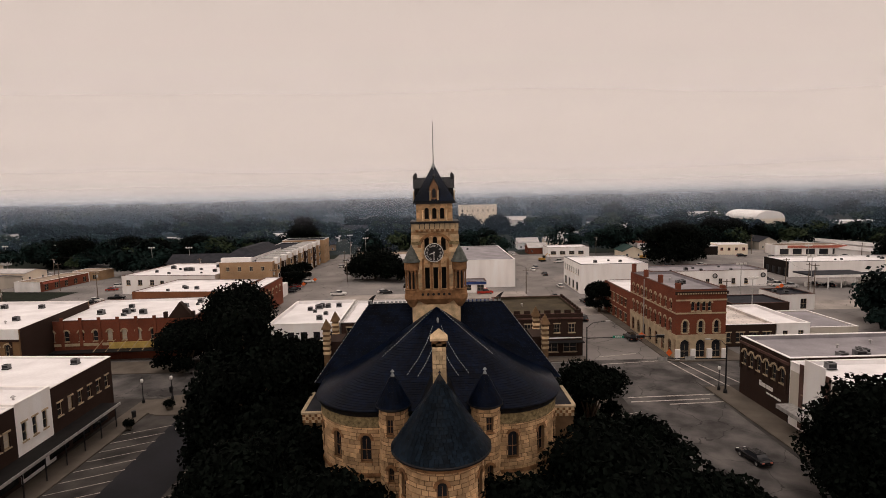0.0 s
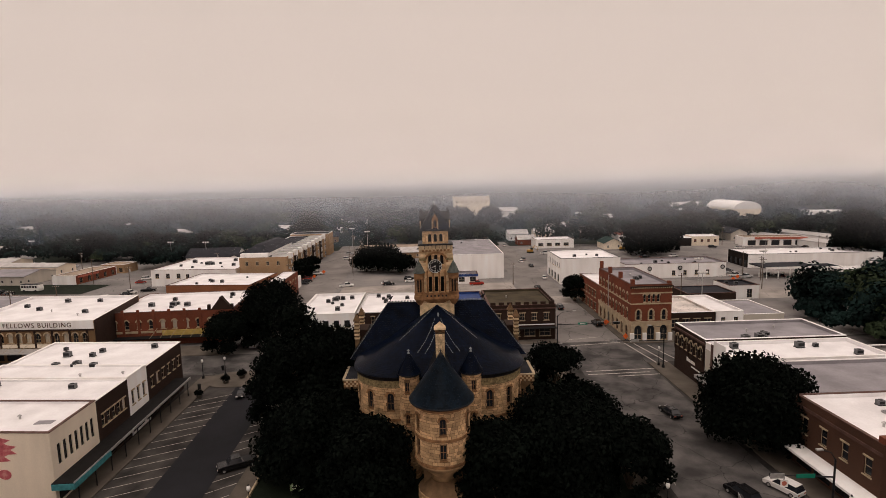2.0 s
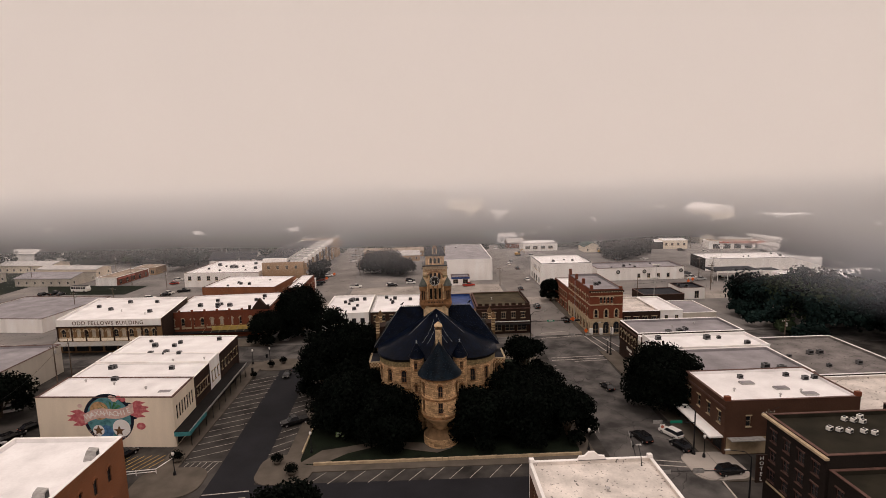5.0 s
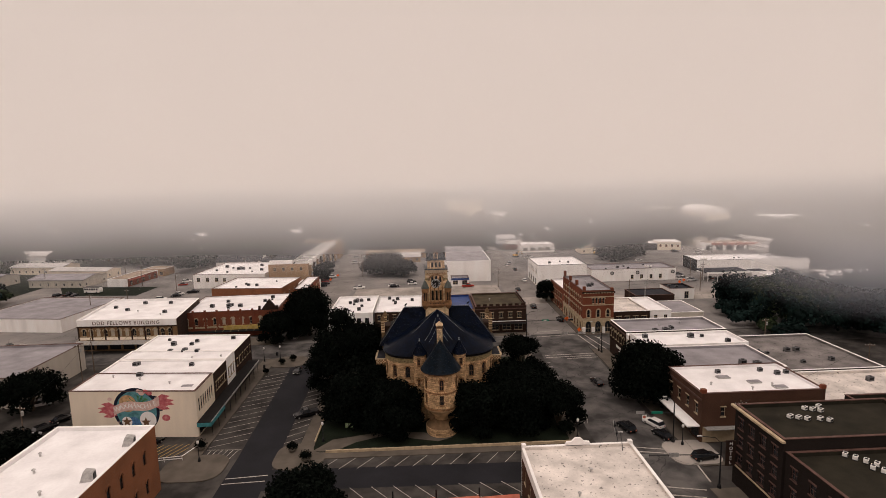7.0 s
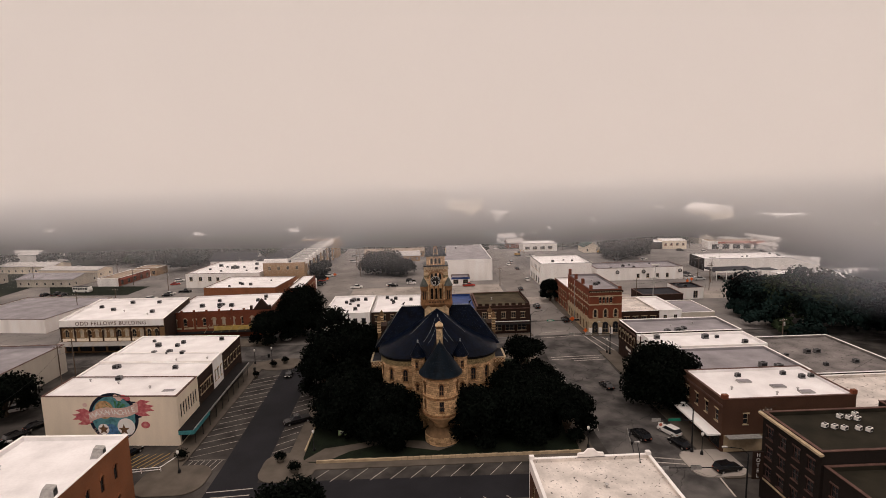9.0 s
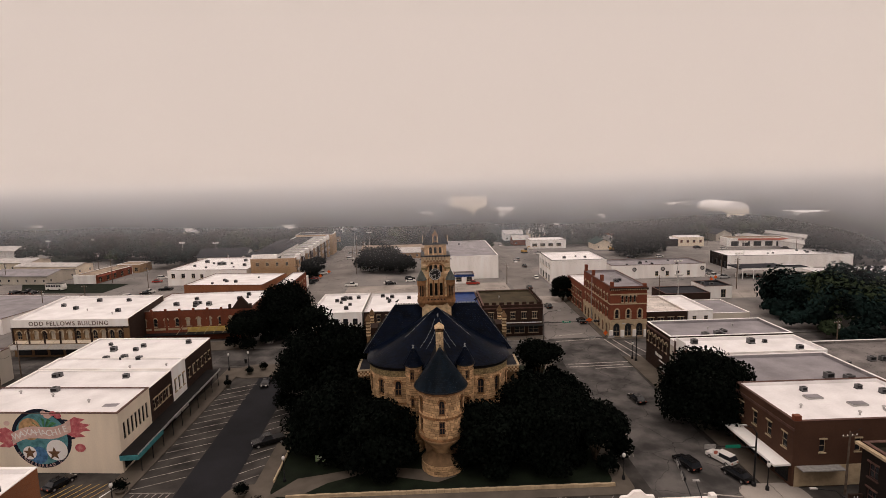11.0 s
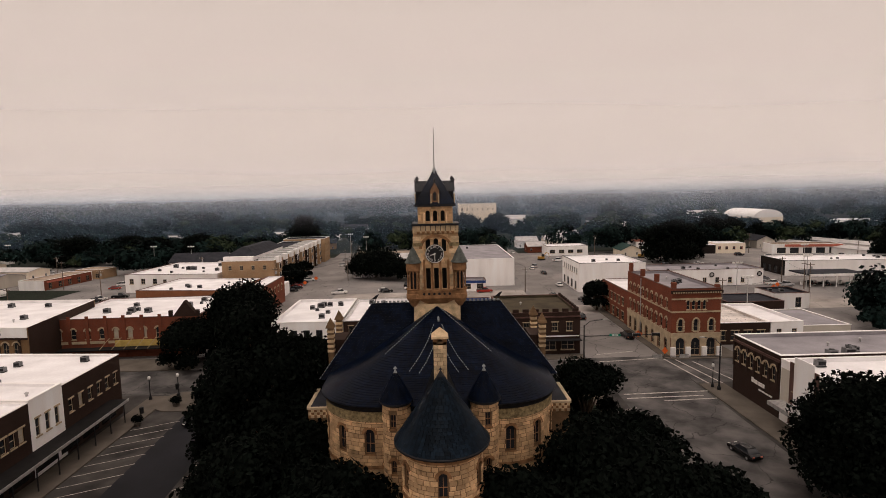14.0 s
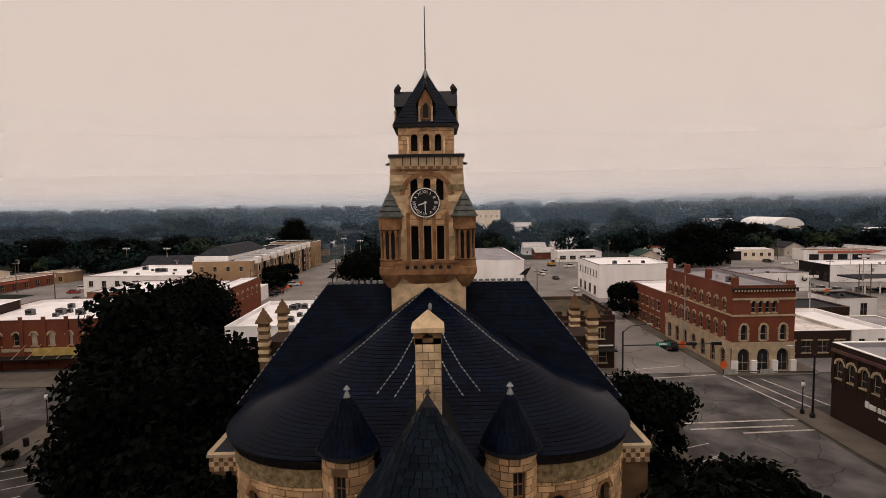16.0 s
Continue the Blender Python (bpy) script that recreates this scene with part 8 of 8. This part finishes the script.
# round vents high on the white warehouse
for x in (102.5, 120.0, 90.0):
    e = thing("round_vent", "dark round louvred vent on the white wall", "vent", pose(x, 185.4, 4.0, 90), "round vents")
    part("ring", Shape().lathe(0, 0, [(0.9, 0.0), (0.9, 0.14), (0.62, 0.14), (0.62, 0.0)], 20), IRON, e)
    part("louvre", Shape().lathe(0, 0, [(0.6, 0.02), (0.0, 0.06)], 16), METAL_GREY, e)

# brick bays along the east side of the long terrace
for i in range(9):
    e = thing("terrace_bay", "brown brick bay with a white top on the terrace", "bay window", pose(-59.0, 199.6 + 9.2 * i, 0), "terrace bays")
    part("bay", Shape().box(0.01, 0.9, 0, 3.4, 0.05, 10.4), BRICK_BROWN if i % 2 else BRICK_TAN, e)
    part("top", Shape().box(-0.6, 1.05, -0.2, 3.6, 10.4, 12.6), WHITE, e)
    for z in (1.2, 4.6, 8.0):
        part("window", Shape().box(0.9, 0.96, 0.7, 2.7, z, z + 1.9), GLASS, e)
        part("frame", Shape().box(0.9, 1.0, 0.55, 0.7, z - 0.1, z + 2.0).box(0.9, 1.0, 2.7, 2.85, z - 0.1, z + 2.0).box(0.9, 1.0, 0.7, 2.7, z + 1.9, z + 2.0), WHITE, e)

# small houses scattered among the trees to the north
HR = random.Random(515)
spots = []
while len(spots) < 30:
    y = HR.uniform(300, 470)
    x = HR.uniform(-0.85, 0.85) * (y + 60)
    if 30 < x < 62 or -62 < x < -28 or any((x - a) ** 2 + (y - b) ** 2 < 900 for a, b in spots):
        continue
    if any(a - 14 < x < a + w + 14 and b - 14 < y < b + d + 12 for a, b, q, w, d in TAKEN):
        continue
    spots.append((x, y))
for x, y in spots:
    house(x, y, HR.choice((0, 0, 90, 8, -12)), HR.uniform(11, 17), HR.uniform(8, 10.5), HR.uniform(3.2, 5.2), HR.choice((WHITE, WHITE, CREAM, BEIGE, BRICK_TAN)), HR.choice((TIN, TIN, SHINGLE, METAL_GREY)), "small pale house among trees in the mist", 0.5)

corner_shop = building("shop_building", "small white corner shop with dark windows", -61.0, 182.2, 0, 8.8, 9, 4.4, WHITE, ROOF_WHITE, {"front": row(2, 2.4, 6.4, 1.8, 0.9, 1.9, False)}, coping=WHITE, hood=None, sill=None, frame_mat=BLACK)
add_box(corner_shop, "awning", AWNING_BLACK, 1.2, 7.6, -1.2, -0.01, 2.9, 3.05)

lines("worn white slanting parking lines east of the lawn", [((30.6 - 0.02 * i, 77.0 - 3.45 * i), (34.3, 78.3 - 3.3 * i)) for i in range(7)])


# ---- far woods: many trees, not to be counted ----
wr = np.random.default_rng(77)
boxes = []
for x, y, turn, w, d in TAKEN:
    c, s = math.cos(radians(turn)), math.sin(radians(turn))
    xs = [x + a * c - b * s for a, b in ((0, 0), (w, 0), (w, d), (0, d))]
    ys = [y + a * s + b * c for a, b in ((0, 0), (w, 0), (w, d), (0, d))]
    boxes.append((min(xs) - 4, max(xs) + 4, min(ys) - 14, max(ys) + 4))
# open ground: streets, car parks, and gaps cleared so the camera sees far buildings
boxes += [(30, 58, 0, 250), (37, 55, 250, 392), (-58, -38, 0, 335), (-34, 34, 130, 228), (-140, -50, 130, 215), (-190, -120, 160, 212), (58, 200, 130, 262), (58, 135, 262, 292), (135, 250, 240, 300), (-230, -150, 190, 268), (-110, -60, 196, 250), (-150, -112, 180, 235), (270, 350, 370, 402), (242, 296, 380, 475), (18, 62, 395, 495)]


def free(x, y):
    return not any(a < x < b and c < y < d for a, b, c, d in boxes)


def scatter(n, y0, y1, spread):
    got = []
    while len(got) < n:
        y = wr.uniform(y0, y1)
        x = wr.uniform(-1.0, 1.0) * (y + 80) * spread
        if free(x, y):
            got.append((x, y))
    return got


def crown(lobes, n, size, rng):
    """Leaf clumps facing outwards over the lobes of one crown, with gaps and an uneven outline."""
    L = np.array(lobes)[rng.choice(len(lobes), n, p=np.array([r * r for *_, r in lobes]) / sum(r * r for *_, r in lobes))]
    d = rng.normal(size=(n, 3))
    d[:, 2] = np.abs(d[:, 2]) * 1.1 - 0.35
    d /= np.linalg.norm(d, axis=1)[:, None]
    c = L[:, :3] + d * (L[:, 3] * rng.uniform(0.72, 1.08, n))[:, None] * np.array([1, 1, 0.85])
    nor = d + 0.35 * rng.normal(size=(n, 3))
    a = np.cross(nor, rng.normal(size=(n, 3)))
    a /= np.linalg.norm(a, axis=1)[:, None]
    b = np.cross(nor, a)
    b /= np.linalg.norm(b, axis=1)[:, None]
    k = (size * rng.uniform(0.6, 1.4, n))[:, None]
    return np.stack([c - a * k, c - b * k * 0.7, c + a * k, c + b * k * 0.7], 1).reshape(-1, 3), np.arange(4 * n).reshape(-1, 4)


bunch = {"dark": ([], [], [0]), "pale": ([], [], [0])}
grove = [(wr.uniform(106, 186), wr.uniform(84, 134)) for _ in range(120)]
thin = [(x, y) for x, y in scatter(170, 140, 300, 0.95) if abs(x) > 60]
for k, (spots, n, sz) in enumerate(((grove, 620, 0.6), (thin, 380, 0.75), (scatter(820, 245, 470, 1.0), 380, 0.9), (scatter(800, 470, 800, 1.0), 220, 1.5), (scatter(2200, 800, 2100, 0.95), 60, 3.0))):
    for x, y in spots:
        h = wr.uniform(8, 14) if k < 2 else wr.uniform(10, 18)
        if k == 3:
            h = wr.uniform(14, 26)
        if k == 0:
            h = wr.uniform(11, 17) if x > 116 else wr.uniform(5, 8)
        r = h * wr.uniform(0.44, 0.62)
        g = land(x, y)
        lb = [(x, y, g + h * 0.62, r * 0.66)]
        for i in range(6):
            a = i + wr.uniform(0, 0.8)
            lb.append((x + 0.55 * r * math.cos(a), y + 0.55 * r * math.sin(a), g + h * wr.uniform(0.3, 0.7), r * wr.uniform(0.36, 0.56)))
        v, f = crown(lb, n, sz, wr)
        vs, fs, base = bunch["pale" if wr.random() < 0.14 else "dark"]
        vs.append(v)
        fs.append(f + base[0])
        base[0] += len(v)
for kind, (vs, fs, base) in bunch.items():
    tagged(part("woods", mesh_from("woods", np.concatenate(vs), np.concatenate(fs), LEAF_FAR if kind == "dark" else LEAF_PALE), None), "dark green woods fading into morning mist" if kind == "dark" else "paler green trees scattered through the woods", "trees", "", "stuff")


# ---- haze painted on upright sheets: low cloud above the town, mist over the woods ----
def haze_sheet_material(name, cloud, haze, low_tint, drop, base):
    """A see-through sheet coloured as haze. cloud: its share above the cloud's ragged foot; haze: its share near the
    ground.
    """
    m = bpy.data.materials.new(name)
    m.use_nodes = True
    n, l = m.node_tree.nodes, m.node_tree.links
    n.clear()
    o, mix, tr, df, tl, half = (n.new(k) for k in ("ShaderNodeOutputMaterial", "ShaderNodeMixShader", "ShaderNodeBsdfTransparent", "ShaderNodeBsdfDiffuse", "ShaderNodeBsdfTranslucent", "ShaderNodeAddShader"))
    geo, sep, wide, shift, ragged, tint = (n.new(k) for k in ("ShaderNodeNewGeometry", "ShaderNodeSeparateXYZ", "ShaderNodeTexNoise", "ShaderNodeMath", "ShaderNodeMath", "ShaderNodeMix"))
    l.new(geo.outputs["Position"], sep.inputs[0])
    # uneven foot
    wide.inputs["Scale"].default_value, wide.inputs["Detail"].default_value = 0.009, 5
    l.new(geo.outputs["Position"], wide.inputs["Vector"])
    shift.operation, shift.inputs[1].default_value, shift.inputs[2].default_value, ragged.operation = "MULTIPLY_ADD", 8.0, -4.0, "ADD"
    l.new(wide.outputs[0], shift.inputs[0])
    l.new(sep.outputs[2], ragged.inputs[1])

    def ramp(a, b, top, source):
        r = n.new("ShaderNodeMapRange")
        r.interpolation_type = "SMOOTHSTEP"
        for k, value in (("From Min", a), ("From Max", b), ("To Min", 0.0), ("To Max", top)):
            r.inputs[k].default_value = value
        l.new(source, r.inputs["Value"])
        return r.outputs["Result"]
    # the nearest sheet's foot is lowered to the east to fit the camera's view
    lower = n.new("ShaderNodeMath")
    lower.operation = "ADD"
    l.new(shift.outputs[0], lower.inputs[0])
    l.new(ramp(38.0, 85.0, drop, sep.outputs[0]), lower.inputs[1])
    l.new(lower.outputs[0], ragged.inputs[0])
    total = n.new("ShaderNodeMath")
    total.operation, total.use_clamp = "ADD", True
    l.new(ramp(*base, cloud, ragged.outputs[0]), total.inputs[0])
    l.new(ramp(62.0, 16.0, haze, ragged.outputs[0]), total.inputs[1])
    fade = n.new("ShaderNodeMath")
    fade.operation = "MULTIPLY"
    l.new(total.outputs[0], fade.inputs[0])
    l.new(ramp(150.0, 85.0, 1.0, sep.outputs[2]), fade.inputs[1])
    # haze put into the colour: cooler below, matched to the sky above
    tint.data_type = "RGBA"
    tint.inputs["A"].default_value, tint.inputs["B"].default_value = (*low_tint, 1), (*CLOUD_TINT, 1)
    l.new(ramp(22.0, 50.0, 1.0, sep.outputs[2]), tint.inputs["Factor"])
    # normals forced upright so both sides of the sheet take the whole sky's light
    for k, up in ((df, 1.0), (tl, -1.0)):
        l.new(tint.outputs["Result"], k.inputs["Color"])
        vert = n.new("ShaderNodeCombineXYZ")
        vert.inputs[2].default_value = up
        l.new(vert.outputs[0], k.inputs["Normal"])
    l.new(df.outputs[0], half.inputs[0])
    l.new(tl.outputs[0], half.inputs[1])
    l.new(fade.outputs[0], mix.inputs[0])
    l.new(tr.outputs[0], mix.inputs[1])
    l.new(half.outputs[0], mix.inputs[2])
    l.new(mix.outputs[0], o.inputs["Surface"])
    return m


# sheet tints standing for haze: bluer over the nearer woods, paler with distance
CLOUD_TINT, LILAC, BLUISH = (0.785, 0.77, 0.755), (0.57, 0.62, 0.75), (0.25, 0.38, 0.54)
CLOUD_SHEET, HAZE_SHEET = "upright sheet tinted as the foot of low cloud", "upright sheet tinted as mist over the woods"
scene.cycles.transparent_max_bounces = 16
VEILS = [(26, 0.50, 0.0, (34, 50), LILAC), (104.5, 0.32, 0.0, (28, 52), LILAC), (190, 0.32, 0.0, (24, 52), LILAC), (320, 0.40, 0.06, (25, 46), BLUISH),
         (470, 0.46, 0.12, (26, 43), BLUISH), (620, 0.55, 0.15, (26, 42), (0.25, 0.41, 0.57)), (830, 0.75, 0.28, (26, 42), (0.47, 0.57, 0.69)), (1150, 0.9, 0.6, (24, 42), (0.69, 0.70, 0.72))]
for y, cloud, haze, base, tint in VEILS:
    what = HAZE_SHEET if haze else CLOUD_SHEET
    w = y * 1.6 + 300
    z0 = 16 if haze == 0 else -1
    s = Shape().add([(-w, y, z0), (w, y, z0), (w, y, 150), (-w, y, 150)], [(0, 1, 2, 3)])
    tagged(part("mist", s, haze_sheet_material("mist", cloud, haze, tint, 10.0 if y < 100 else 0.0, base)), what, "mist", "mist banks", "stuff")
